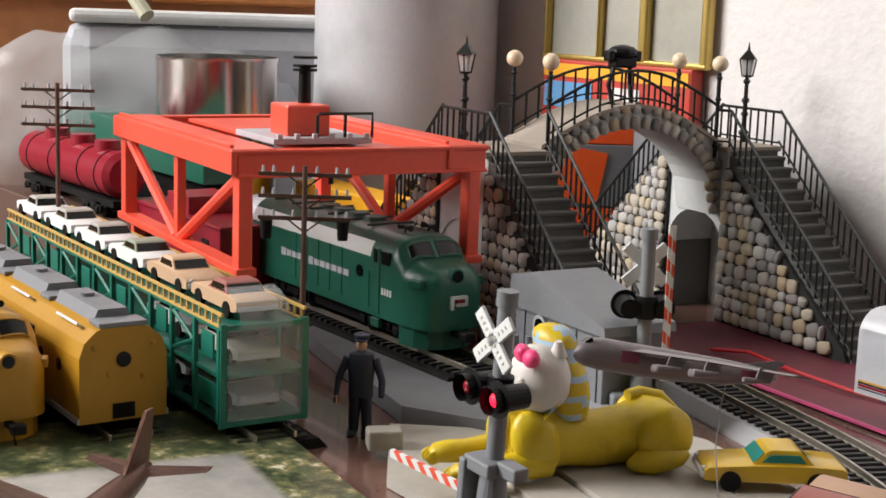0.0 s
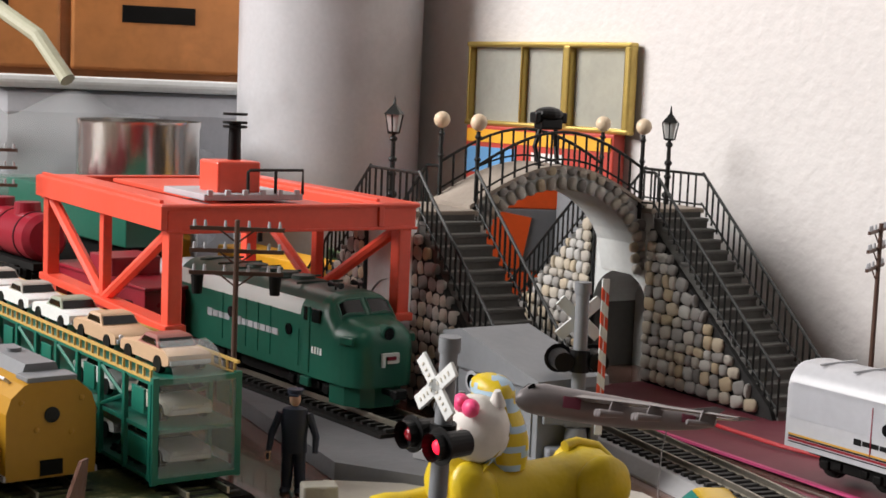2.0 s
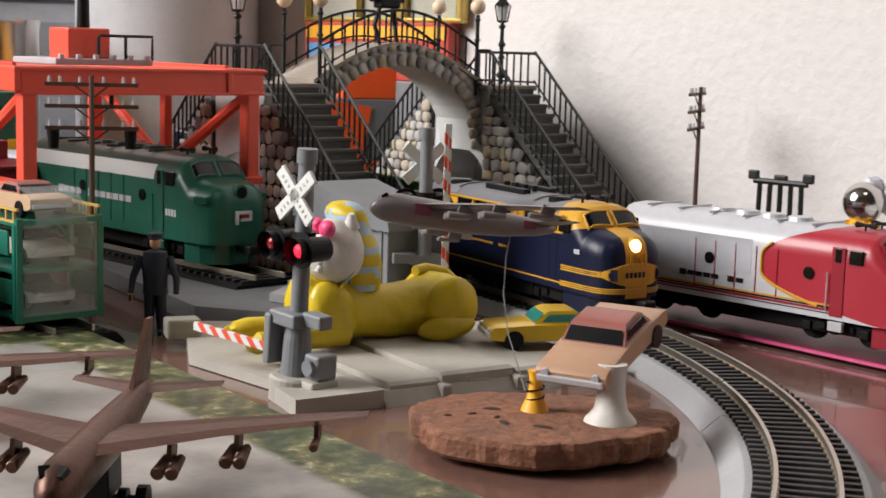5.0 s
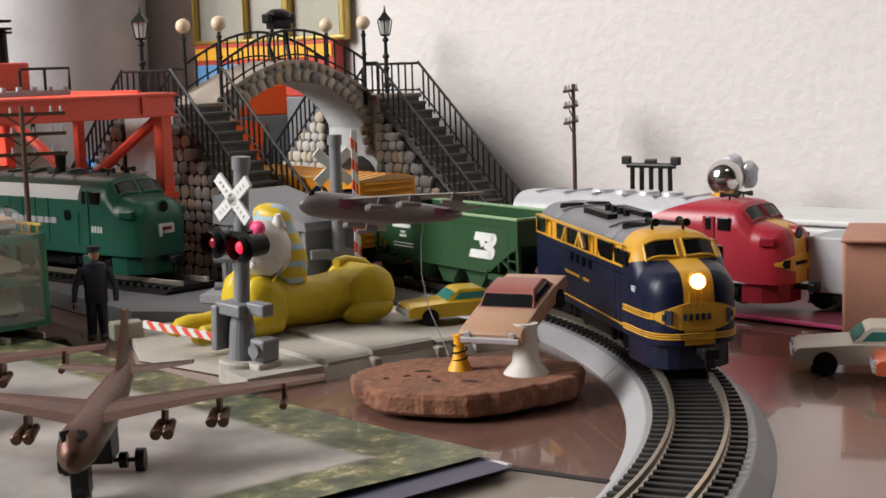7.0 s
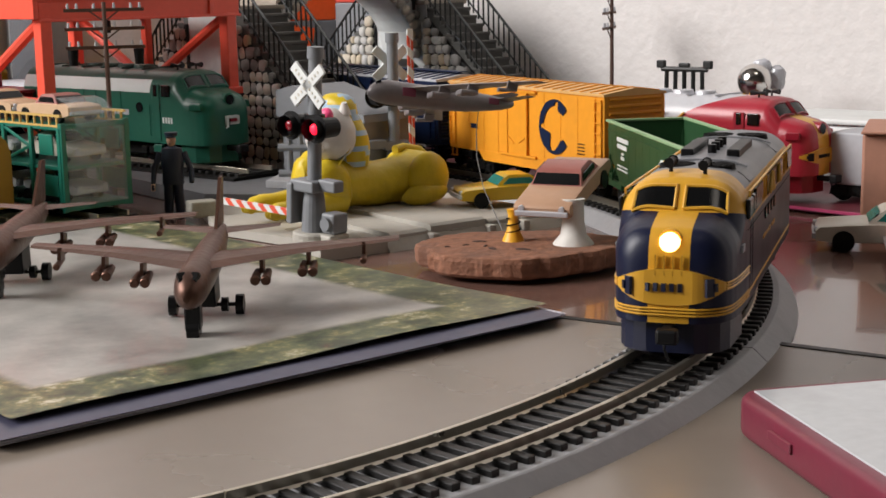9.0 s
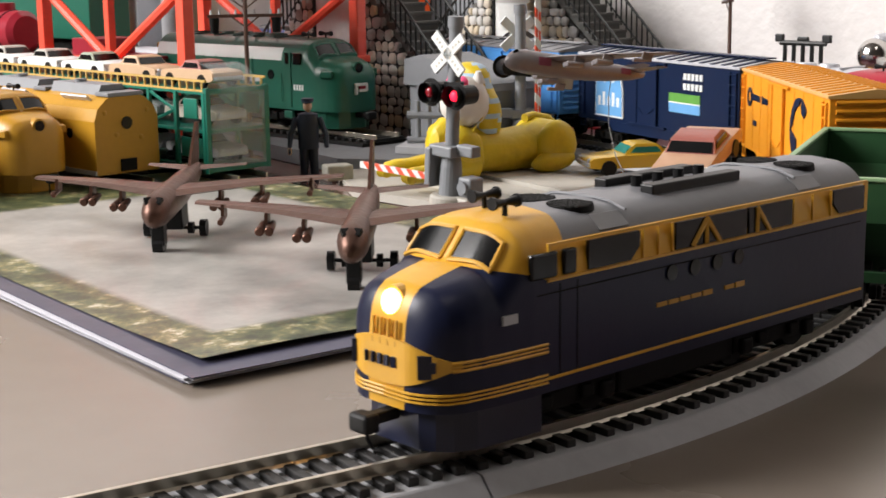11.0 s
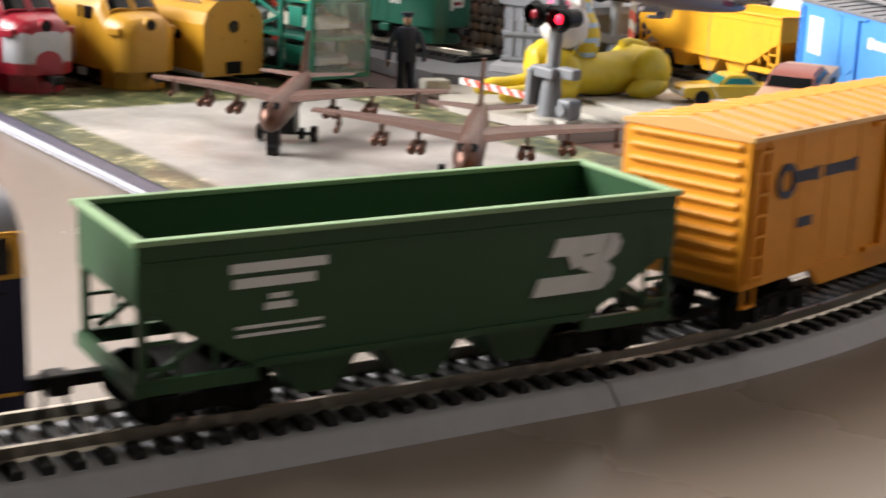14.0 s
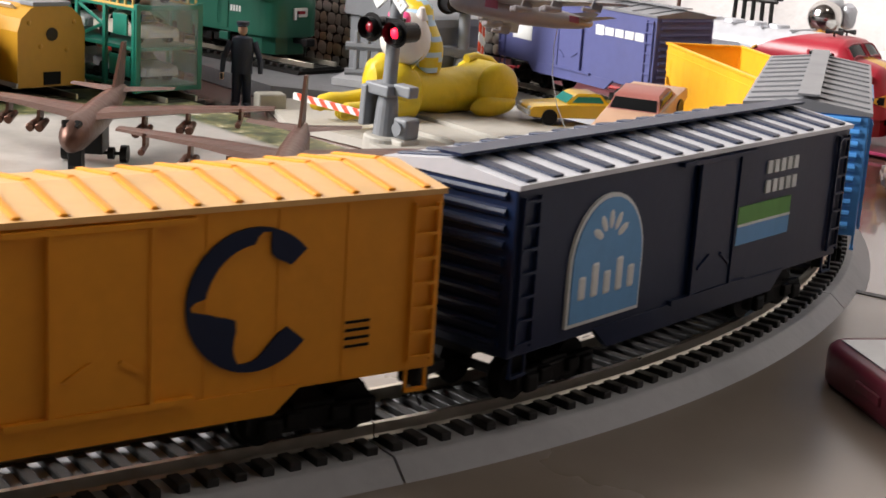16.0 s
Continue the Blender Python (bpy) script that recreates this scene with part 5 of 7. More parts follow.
    for s in (-1,):
        for k in range(27):
            a = math.pi * (k + 0.5) / 27
            x, z = XI * 0.99 * math.cos(a), 0.062 + 0.0505 * math.sin(a)
            stone((x * 1.03, s * W, z + 0.0034), (0.0056, 0.004, 0.0075), (0, math.pi / 2 - a, 0))
            if 4 < k < 22:
                x2 = XI * 1.02 * math.cos(a)
                zt = top(x2)
                if zt - z > 0.011:
                    stone((x2, s * W, z + 0.0105), (0.006, 0.0036, 0.0052), (0, 0, 0))
        for e in (-1, 1):
            for k in range(5):
                for j in range(3):
                    zz, xx = 0.066 + k * 0.0065, e * (XI - 0.003 + j * 0.007 - (k * 0.0014))
                    if zz < top(min(XI, abs(xx))) - 0.003 and abs(xx) > XI * 0.9:
                        stone((xx, s * W, zz), (0.0062, 0.004, 0.006), (0, 0, 0))

    # railings
    uprights = {}

    def railing(pts, hgt=0.0205, gap=0.0066):
        up = Vector((0, 0, 1))
        if hgt not in uprights:
            uprights[hgt] = part("baluster", rod(B(), (0, 0, 0), (0, 0, hgt), 0.00065, seg=6), IRON, ob)
            uprights[hgt].matrix_basis = Matrix.Translation(pts[0])
        part("handrail", tube(B(), [Vector(p) + up * hgt for p in pts], 0.0009), IRON, ob, "black iron handrail")
        part("lower_rail", tube(B(), [Vector(p) + up * 0.0035 for p in pts], 0.0006), IRON, ob)
        for a, b in zip(pts, pts[1:]):
            a, b = Vector(a), Vector(b)
            m_ = max(1, round((b - a).length / gap))
            for k in range(1, m_ + 1):
                o = new("baluster", uprights[hgt].data)
                o.parent = ob
                o.matrix_basis = Matrix.Translation(a.lerp(b, k / m_))
    for s in (-1, 1):
        railing([(-XI + 0.004 + (2 * XI - 0.008) * k / 14, s * W, top(-XI + 0.004 + (2 * XI - 0.008) * k / 14) + 0.002) for k in range(15)], 0.0185)
        for e in (-1, 1):
            for xx in (e * (XI + 0.001), e * (XO - 0.001)):
                railing([(xx, s * (WL - 0.001), ZL + 0.001), (xx, s * (WL + RUN), 0.004)], 0.021)
            px_ = e * (XI - 0.0034)
            post = rod(B(), (px_, s * W, ZL - 0.005), (px_, s * W, ZL + 0.043), 0.0012, seg=8)
            for z in (0.002, 0.028, 0.04):
                blob(post, (px_, s * W, ZL + z), (0.0019, 0.0019, 0.0014), u=10, v=6)
            part("newel_post", post, IRON, ob)
            part("globe_finial", blob(B(), (px_, s * W, ZL + 0.0478), (0.0046, 0.0046, 0.0046)), IVORY, ob, "cream ball finial", smooth=True)
    for e in (-1, 1):
        railing([(e * (XO - 0.001), -WL, ZL), (e * (XO - 0.001), WL, ZL)], 0.021)
        for s in (-1, 1):
            railing([(e * (XI - 0.0034), s * W, ZL + 0.001), (e * (XI + 0.001), s * (WL - 0.001), ZL + 0.001)], 0.021)
        lx, ly = e * (XO - 0.0065), 0.012 if e < 0 else -0.001
        ZB = ZL + 0.004
        lp = rod(B(), (lx, ly, ZL), (lx, ly, ZB + 0.036), 0.0017, 0.0011, seg=10)
        for z, r in ((0.003, 0.003), (0.014, 0.0022), (0.022, 0.0024), (0.033, 0.0022)):
            blob(lp, (lx, ly, ZB + z), (r, r, r * 0.8), u=12, v=8)
        for a in range(4):
            q = math.pi / 4 + a * math.pi / 2
            rod(lp, (lx + 0.003 * math.cos(q), ly + 0.003 * math.sin(q), ZB + 0.036), (lx + 0.0048 * math.cos(q), ly + 0.0048 * math.sin(q), ZB + 0.046), 0.0005, seg=5)
        rod(lp, (lx, ly, ZB + 0.0355), (lx, ly, ZB + 0.0368), 0.0032, 0.004, seg=4)
        rod(lp, (lx, ly, ZB + 0.046), (lx, ly, ZB + 0.0515), 0.0066, 0.001, seg=4)
        rod(lp, (lx, ly, ZB + 0.051), (lx, ly, ZB + 0.056), 0.001, 0.0002, seg=8)
        part("lamp_post", lp, IRON, ob, "black lantern post")
        part("lantern_glass", rod(B(), (lx, ly, ZB + 0.0368), (lx, ly, ZB + 0.046), 0.0031, 0.005, seg=4), PALESTONE, ob, "frosted lantern panes")
    return ob


STONES = mat("river_stone", (0.5, 0.48, 0.44), 0.75, grain=0.2, scale=500, bump=0.4, dirt=0.15)
nt = STONES.node_tree
oi = nt.nodes.new("ShaderNodeObjectInfo")
cr = nt.nodes.new("ShaderNodeValToRGB")
cr.color_ramp.elements[0].color, cr.color_ramp.elements[1].color = (0.27, 0.262, 0.255, 1), (0.76, 0.74, 0.69, 1)
for p_, c_ in ((0.3, (0.47, 0.455, 0.43, 1)), (0.55, (0.66, 0.60, 0.50, 1)), (0.7, (0.64, 0.52, 0.34, 1)), (0.8, (0.56, 0.56, 0.55, 1))):
    cr.color_ramp.elements.new(p_).color = c_
nt.links.new(oi.outputs["Random"], cr.inputs[0])
mx = nt.nodes.new("ShaderNodeMix")
mx.data_type, mx.blend_type = "RGBA", "MULTIPLY"
mx.inputs[0].default_value = 0.35
bs = nt.nodes["Principled BSDF"]
src = bs.inputs["Base Color"].links[0].from_socket
nt.links.new(cr.outputs[0], mx.inputs[6])
nt.links.new(src, mx.inputs[7])
nt.links.new(mx.outputs[2], bs.inputs["Base Color"])
footbridge()


# ---- crossing pad, signals and ramps ----
PX, PY = Vector((0.74, 0.672)), Vector((-0.672, 0.74))


def on_pad(u, v):
    return u * PX.x + v * PY.x, u * PX.y + v * PY.y


def crossing_pad():
    ob = thing("crossing_pad", pose(0, 0, 0, 0, 0, math.degrees(math.atan2(PX.y, PX.x))), "pale grey plastic level crossing pad with sloping ramps", "crossing pad")
    bm = B()
    prism(bm, [(-0.004, 0.0), (0.0, 0.0048), (0.09, 0.0058), (0.13, 0.0)], 0.012, 0.118, "x")
    part("ramp", bm, PAD, ob)
    for k, (a, b, z) in enumerate(((0.016, 0.036, 0.0072), (0.0375, 0.068, 0.0088), (0.070, 0.088, 0.0074), (0.0895, 0.112, 0.0068))):
        q = B()
        prism(q, [(0.000, 0.0), (0.001, z - 0.001), (0.003, z), (0.072, z), (0.078, 0.0)], a, b, "x")
        for y_ in (0.0006, 0.03):
            box(q, ((a + b) / 2, y_, z * 0.5), ((b - a) * 0.3, 0.0015, 0.002), bevel=0.0003)
        part("plank", q, PAD, ob)
    cl = B()
    for x_ in (0.037, 0.069, 0.089):
        box(cl, (x_, -0.001, 0.003), (0.004, 0.006, 0.005), bevel=0.0008)
    box(cl, (0.115, 0.004, 0.002), (0.012, 0.012, 0.0036), bevel=0.0012)
    part("track_clip", cl, PAD, ob)
    ft = B()
    prism(ft, [(-0.022, -0.002), (0.012, -0.002), (0.014, 0.022), (-0.018, 0.026)], 0.0, 0.006, "z")
    part("signal_foot", ft, PAD, ob)
    return ob


crossing_pad()
sheet = B()
prism(sheet, [(-0.015, 0.004), (0.01, 0.05), (-0.03, 0.135), (-0.10, 0.115), (-0.075, 0.05)], 0.0004, 0.0042, "z")
tagged(part("grey_base_sheet", sheet, PAD), "flat pale grey base sheet beside the crossing", "base sheet")
rampb = B()
prism(rampb, [(-0.10, 0.128), (-0.02, 0.118), (-0.055, 0.19), (-0.19, 0.265), (-0.20, 0.24)], 0.0004, 0.0085, "z")
tagged(part("track_ramp", rampb, CONCRETE), "dark grey sloping plastic track ramp", "ramp")
rp2 = B()
prism(rp2, [(-0.072, 0.148), (-0.015, 0.128), (-0.002, 0.165), (-0.07, 0.178)], 0.009, 0.0125, "z")
prism(rp2, [(-0.072, 0.148), (-0.015, 0.128), (-0.002, 0.165), (-0.07, 0.178)], 0.0088, 0.009, "z")
tagged(part("siding_end", rp2, BED), "grey roadbed piece at the end of the siding", "track piece")
tagged(part("foam_block", box(B(), (-0.0903, 0.0848, 0.0075), (0.014, 0.010, 0.008), rz=30, bevel=0.001), mat("foam_beige", (0.36, 0.35, 0.3), 0.9, bump=0.5)), "small beige foam block on the base sheet", "block")


def stripes(a, b, w_, t, n):
    """The n slanted pieces of a flat arm from a to b."""
    made = []
    a, b = Vector(a), Vector(b)
    d = (b - a) / n
    ax = (b - a).normalized()
    up = Vector((0, 0, 1)) if abs(ax.z) < 0.7 else Vector((ax.y, -ax.x, 0)).normalized() if abs(ax.x) + abs(ax.y) > 1e-3 else Vector((1, 0, 0))
    side = ax.cross(up).normalized()
    up = side.cross(ax).normalized()
    for k in range(n):
        bm = B()
        sk = ax * w_ * 0.5
        lo0, lo1 = a + d * k - up * w_ / 2 - sk * (k > 0), a + d * (k + 1) - up * w_ / 2 - sk * (k < n - 1)
        hi0, hi1 = a + d * k + up * w_ / 2 + sk * (k > 0), a + d * (k + 1) + up * w_ / 2 + sk * (k < n - 1)
        q = [p + side * s * t / 2 for s in (-1, 1) for p in (lo0, lo1, hi1, hi0)]
        vs = [bm.verts.new(p) for p in q]
        fs = [bm.faces.new(vs[:4][::-1]), bm.faces.new(vs[4:])] + [bm.faces.new((vs[i], vs[(i + 1) % 4], vs[4 + (i + 1) % 4], vs[4 + i])) for i in range(4)]
        bmesh.ops.recalc_face_normals(bm, faces=fs)
        made.append(bm)
    return made


STRIPERED = mat("stripe_red", (0.75, 0.09, 0.04), 0.45)


def crossing_signal(m, label, arm, lit=True):
    ob = thing("crossing_signal", m, label, "crossing signal", "crossing signals")
    bm = rod(B(), (0, 0, 0.004), (0, 0, 0.087), 0.0032, 0.0029, seg=16)
    rod(bm, (0, 0, 0.083), (0, 0, 0.088), 0.0036, seg=16)
    part("mast", bm, GREY, ob, smooth=True)
    bs_ = lathe(B(), [(0.0092, 0), (0.0092, 0.008), (0.0085, 0.0088), (0.006, 0.009)], (0, 0, 0.0), 24)
    box(bs_, (0.009, 0.002, 0.0045), (0.010, 0.012, 0.009), bevel=0.001)
    part("mast_base", bs_, PAD, ob)
    mb = lathe(B(), [(0.0055, 0.009), (0.0048, 0.022), (0.0042, 0.026)], (0, 0, 0), 20)
    box(mb, (-0.001, -0.002, 0.029), (0.014, 0.010, 0.005), bevel=0.0008)
    box(mb, (-0.0075, -0.003, 0.021), (0.0035, 0.010, 0.018), bevel=0.0008)
    box(mb, (0.010, 0.0, 0.030), (0.010, 0.006, 0.005), bevel=0.0008)
    box(mb, (0.0095, 0.003, 0.0135), (0.008, 0.009, 0.009), bevel=0.0012)
    rod(mb, (0.0095, 0.0, 0.0135), (0.0095, -0.0032, 0.0135), 0.0028, seg=12)
    part("gate_mechanism", mb, GREY, ob)
    for a in (42, -42):
        part("crossbuck_board", box(B(), (0, -0.0042, 0.072), (0.0235, 0.0014, 0.0050), ry=a, bevel=0.0003), WHITE, ob, "white crossbuck board")
    lb = B()
    for a in (42, -42):
        for k in range(-4, 5):
            if abs(k) > 0:
                q = Matrix.Rotation(radians(a), 4, "Y") @ Vector((k * 0.0022, 0, 0))
                box(lb, (q.x, -0.0050, 0.072 + q.z), (0.0006, 0.0004, 0.0012), ry=a)
    part("crossbuck_print", lb, CREAM, ob)
    hd2 = B()
    box(hd2, (0, -0.004, 0.0545), (0.020, 0.005, 0.0026), bevel=0.0005)
    rod(hd2, (0, 0, 0.050), (0, 0, 0.0595), 0.0044, seg=16)
    part("light_bracket", hd2, BLACK, ob)
    for k, s in enumerate((-1, 1)):
        lh = rod(B(), (s * 0.0075, 0.004, 0.0545), (s * 0.0075, -0.0065, 0.0545), 0.0042, 0.0046, seg=20)
        rod(lh, (s * 0.0075, -0.0062, 0.0545), (s * 0.0075, -0.0068, 0.0545), 0.0062, seg=22)
        rod(lh, (s * 0.0075, -0.0068, 0.0545), (s * 0.0075, -0.0105, 0.0545), 0.0044, 0.0046, seg=20, caps=False)
        lamp = part("lamp_hood", lh, BLACK, ob, "black round lamp hood")
        part("red_lens", blob(B(), (s * 0.0075, -0.0075, 0.0545), (0.0024, 0.0014, 0.0024), u=14, v=8), REDGLOW if lit and s > 0 else REDDIM, lamp, "red lens")
    a_, b_ = Vector(arm[0]), Vector(arm[1])
    core = part("barrier_arm", rod(B(), a_, b_, 0.0009, seg=6), WHITE, ob, "red and white striped barrier arm")
    for k, bm in enumerate(stripes(a_, b_, 0.0030, 0.0016, 13)):
        part("arm_stripe", bm, STRIPERED if k % 2 else WHITE, core)
    return ob


SA = math.degrees(math.atan2(-0.64, 0.5)) + 90
crossing_signal(pose(-0.0225, 0.010, 0.0, 0, 3.5, -36), "grey level crossing signal with lit red lamps and lowered arm", ((-0.012, 0.0, 0.0150), (-0.054, -0.005, 0.0150)))
crossing_signal(pose(-0.0049, 0.1625, 0.0, 0, 0, 205), "grey level crossing signal seen from behind with raised arm", ((-0.0085, 0.004, 0.024), (-0.0085, 0.004, 0.09)), lit=False)
gr = B()
for k in range(3):
    rod(gr, (-0.062 + k * 0.006, 0.165, 0.0), (-0.062 + k * 0.006, 0.165, 0.036), 0.0016, seg=8)
for z in (0.014, 0.028):
    rod(gr, (-0.068, 0.165, z), (-0.044, 0.165, z), 0.0022, seg=8)
tagged(part("buffer_stop", gr, GREY), "grey plastic buffer stop at the siding's end", "buffer stop")


def shed():
    ob = thing("lineside_shed", pose(-0.035, 0.189, 0.0, 0, 0, -40), "grey plastic lineside building with sloping roof", "building")
    w_, d_, h_ = 0.068, 0.034, 0.043
    part("wall", box(B(), (0, 0, h_ / 2), (w_, d_, h_), bevel=0.0005), GREY, ob)
    rf = B()
    prism(rf, [(-w_ / 2 - 0.003, h_ - 0.001), (w_ / 2 + 0.003, h_ - 0.001), (w_ / 2 + 0.002, h_ + 0.003), (-w_ / 2 + 0.012, h_ + 0.0165), (-w_ / 2 - 0.002, h_ + 0.0135)], -d_ / 2 - 0.002, d_ / 2 + 0.002, "y")
    part("roof", rf, GREY, ob)
    for x_, z_ in ((-0.012, 0.037),):
        q = rod(B(), (x_, -d_ / 2 + 0.001, z_), (x_, -d_ / 2 - 0.002, z_), 0.005, seg=20)
        part("fan_rim", q, LIGHTGREY, ob)
        part("fan_hole", rod(B(), (x_, -d_ / 2 - 0.0015, z_), (x_, -d_ / 2 - 0.0022, z_), 0.0034, seg=16), GLASS, ob)
    part("hatch", box(B(), (0.006, -d_ / 2 - 0.0008, 0.034), (0.007, 0.002, 0.007), bevel=0.0005), LIGHTGREY, ob)
    part("hole", rod(B(), (0.022, -d_ / 2 + 0.001, 0.035), (0.022, -d_ / 2 - 0.0006, 0.035), 0.003, seg=16), GLASS, ob)
    sm = B()
    for x_ in (-0.026, 0.014, 0.03):
        box(sm, (x_, -d_ / 2 - 0.0003, h_ / 2), (0.0006, 0.0008, h_ - 0.002))
    part("wall_seam", sm, GREY, ob)
    return ob


shed()


def power_pole(x, y, turn, label, h=0.105, z0=0.0, cans=False):
    ob = thing("telegraph_pole", pose(x, y, z0, 0, 0, turn), label, "telegraph pole", "telegraph poles")
    part("pole", rod(B(), (0, 0, 0), (0, 0, h), 0.0015, 0.0011, seg=10), BROWN, ob)
    for k in range(3):
        z = h - 0.004 - k * 0.0095
        arm = box(B(), (0, 0.0016, z), (0.040, 0.0014, 0.0017))
        rod(arm, (-0.008, 0.0016, z), (0, 0.001, z - 0.006), 0.0004, seg=5)
        rod(arm, (0.008, 0.0016, z), (0, 0.001, z - 0.006), 0.0004, seg=5)
        part("crossarm", arm, BROWN, ob)
        for q in (-0.018, -0.0135, -0.005, 0.005, 0.0135, 0.018):
            part("insulator", rod(B(), (q, 0.0016, z + 0.0008), (q, 0.0016, z + 0.0035), 0.0008, 0.0005, seg=8), LIGHTGREY, ob)
    if cans:
        for q in (-0.0165, 0.0165):
            can = rod(B(), (q, 0.0016, h - 0.0240), (q, 0.0016, h - 0.0320), 0.0028, 0.0022, seg=14)
            part("can", can, DARK, ob, "dark hanging transformer can")
    return ob


power_pole(-0.1487, 0.1318, 20, "brown telegraph pole with three crossarms and two dark cans", 0.107, cans=True)
power_pole(-0.352, 0.248, 20, "brown telegraph pole with three crossarms", 0.127)
power_pole(0.1143, 0.346, 78, "brown telegraph pole with three crossarms", 0.106)

# ---- figures and toys on the pad ----
man = B()
for s in (-1, 1):
    rod(man, (s * 0.0028, 0, 0.0015), (s * 0.0022, 0, 0.019), 0.0022, 0.0027, seg=10)
    blob(man, (s * 0.003, -0.0018, 0.001), (0.0022, 0.004, 0.0012), u=10, v=6)
    rod(man, (s * 0.0058, 0, 0.0325), (s * 0.0092, -0.001, 0.0235), 0.0018, 0.0015, seg=8)
    rod(man, (s * 0.0092, -0.001, 0.0235), (s * 0.0095, -0.004, 0.0175), 0.0015, 0.0012, seg=8)
loft(man, [[(w_ * math.cos(2 * math.pi * k / 14), d_ * math.sin(2 * math.pi * k / 14), z) for k in range(14)] for w_, d_, z in ((0.0055, 0.004, 0.0165), (0.0052, 0.0036, 0.022), (0.006, 0.004, 0.03), (0.005, 0.0034, 0.0345), (0.0018, 0.0018, 0.0355))])
blob(man, (0, -0.0003, 0.0385), (0.0024, 0.0027, 0.0032), u=12, v=8, mi=1)
rod(man, (0, 0, 0.0405), (0, 0, 0.0425), 0.003, 0.0034, seg=14)
box(man, (0, -0.0032, 0.0405), (0.0042, 0.003, 0.0006))
box(man, (-0.0095, -0.0045, 0.0155), (0.002, 0.003, 0.0035), bevel=0.0004, mi=2)
fig = part("figurine", man, [NAVYCLOTH, mat("figure_skin", (0.4, 0.24, 0.16), 0.5), TAN], None, smooth=True)
fig.matrix_world = pose(-0.1105, 0.108, 0.0, 0, 0, 10)
tagged(fig, "painted railwayman figurine in dark uniform and cap", "figurine")


def clay(bm, f=0.0006, sc=90):
    for v in bm.verts:
        v.co += v.normal * f * noise.noise(v.co * sc)
    return bm


lion = thing("clay_lion", pose(-0.012, 0.080, 0.0085, 0, 0, 38), "yellow clay lying lion with a riding doll's striped cape", "clay figure")


def sausage(path, seg=20):
    """A limb of clay: rings (x, y, z, half width, half height) upright across the line."""
    return loft(B(), [[(x, y + w_ * math.cos(2 * math.pi * k / seg), z + t_ * math.sin(2 * math.pi * k / seg)) for k in range(seg)] for x, y, z, w_, t_ in path])


part("torso", clay(sausage([(-0.031, 0, 0.014, 0.004, 0.006), (-0.029, 0, 0.0145, 0.010, 0.0125), (-0.022, 0, 0.0150, 0.0125, 0.0148), (-0.014, 0, 0.0135, 0.0122, 0.0135), (-0.004, 0, 0.0118, 0.0112, 0.0112), (0.008, 0, 0.0108, 0.0104, 0.0104),
                            (0.018, 0, 0.0112, 0.0112, 0.0110), (0.028, 0, 0.0130, 0.0135, 0.0128), (0.036, 0, 0.0124, 0.0125, 0.0122), (0.042, 0, 0.0105, 0.0085, 0.0092), (0.0445, 0, 0.0095, 0.003, 0.0035)], 28), 0.0012, 75), CLAY, lion, smooth=True)
for s in (-1, 1):
    q = B()
    blob(q, (0.0315, s * 0.0115, 0.0135), (0.0112, 0.0060, 0.0115), ry=18, u=22, v=16)
    blob(q, (0.0275, s * 0.0140, 0.0052), (0.0130, 0.0048, 0.0052), ry=-6, u=18, v=12)
    part("hind_leg", clay(q, 0.0009, 110), CLAY, lion, smooth=True)
    yo = s * 0.0105 + (0.004 if s > 0 else 0)
    q = sausage([(-0.014, yo, 0.0060, 0.0050, 0.0058), (-0.026, yo, 0.0054, 0.0054, 0.0054), (-0.038, yo, 0.0044, 0.0044, 0.0043), (-0.045, yo, 0.0042, 0.0046, 0.0042), (-0.050, yo, 0.0040, 0.0046, 0.0038), (-0.0525, yo, 0.0034, 0.0026, 0.0022)], 18)
    for t_ in (-1, 0, 1):
        blob(q, (-0.0515, yo + t_ * 0.0029, 0.0030), (0.0030, 0.0014, 0.0029), u=10, v=8)
    part("foreleg", clay(q, 0.0007, 120), CLAY, lion, smooth=True)
    part("shoulder", clay(blob(B(), (-0.020, s * 0.0104, 0.0140), (0.0088, 0.0056, 0.0125), ry=-28, u=20, v=14), 0.0009, 110), CLAY, lion, smooth=True)
part("chest_ruff", clay(sausage([(-0.034, 0.0, 0.0150, 0.002, 0.003), (-0.0325, 0.0, 0.0165, 0.0068, 0.0085), (-0.027, 0.0, 0.0190, 0.0082, 0.0105), (-0.021, 0.0, 0.021, 0.006, 0.008)], 20), 0.0010, 130), CLAY, lion, smooth=True)
tl = tube(B(), [(0.042, 0.001, 0.018), (0.036, 0.004, 0.0245), (0.028, 0.005, 0.0262), (0.022, 0.003, 0.0255)], 0.0022, seg=10)
part("tail", tl, CLAY, lion, smooth=True)
hdm = B()
blob(hdm, (-0.018, -0.006, 0.0365), (0.0118, 0.0122, 0.0125), u=24, v=16)
for k in range(10):
    a = k * 0.63
    blob(hdm, (-0.0275 + 0.001 * math.sin(k), -0.011 + 0.005 * math.cos(a), 0.034 + 0.004 * math.sin(a)), (0.0013, 0.0013, 0.0011), u=8, v=6)
for s in (-1, 1):
    rod(hdm, (-0.013, -0.003 + s * 0.0075, 0.046), (-0.0135, -0.003 + s * 0.0085, 0.0515), 0.0034, 0.0014, seg=10)
part("doll_head", clay(hdm, 0.0008, 170), CLAYWHITE, lion, "white bumpy clay head with ears", smooth=True)
bw = B()
for s in (-1, 1):
    blob(bw, (-0.0255, -0.012 + s * 0.0042, 0.0465), (0.003, 0.0042, 0.0034), rx=s * 20, u=12, v=8)
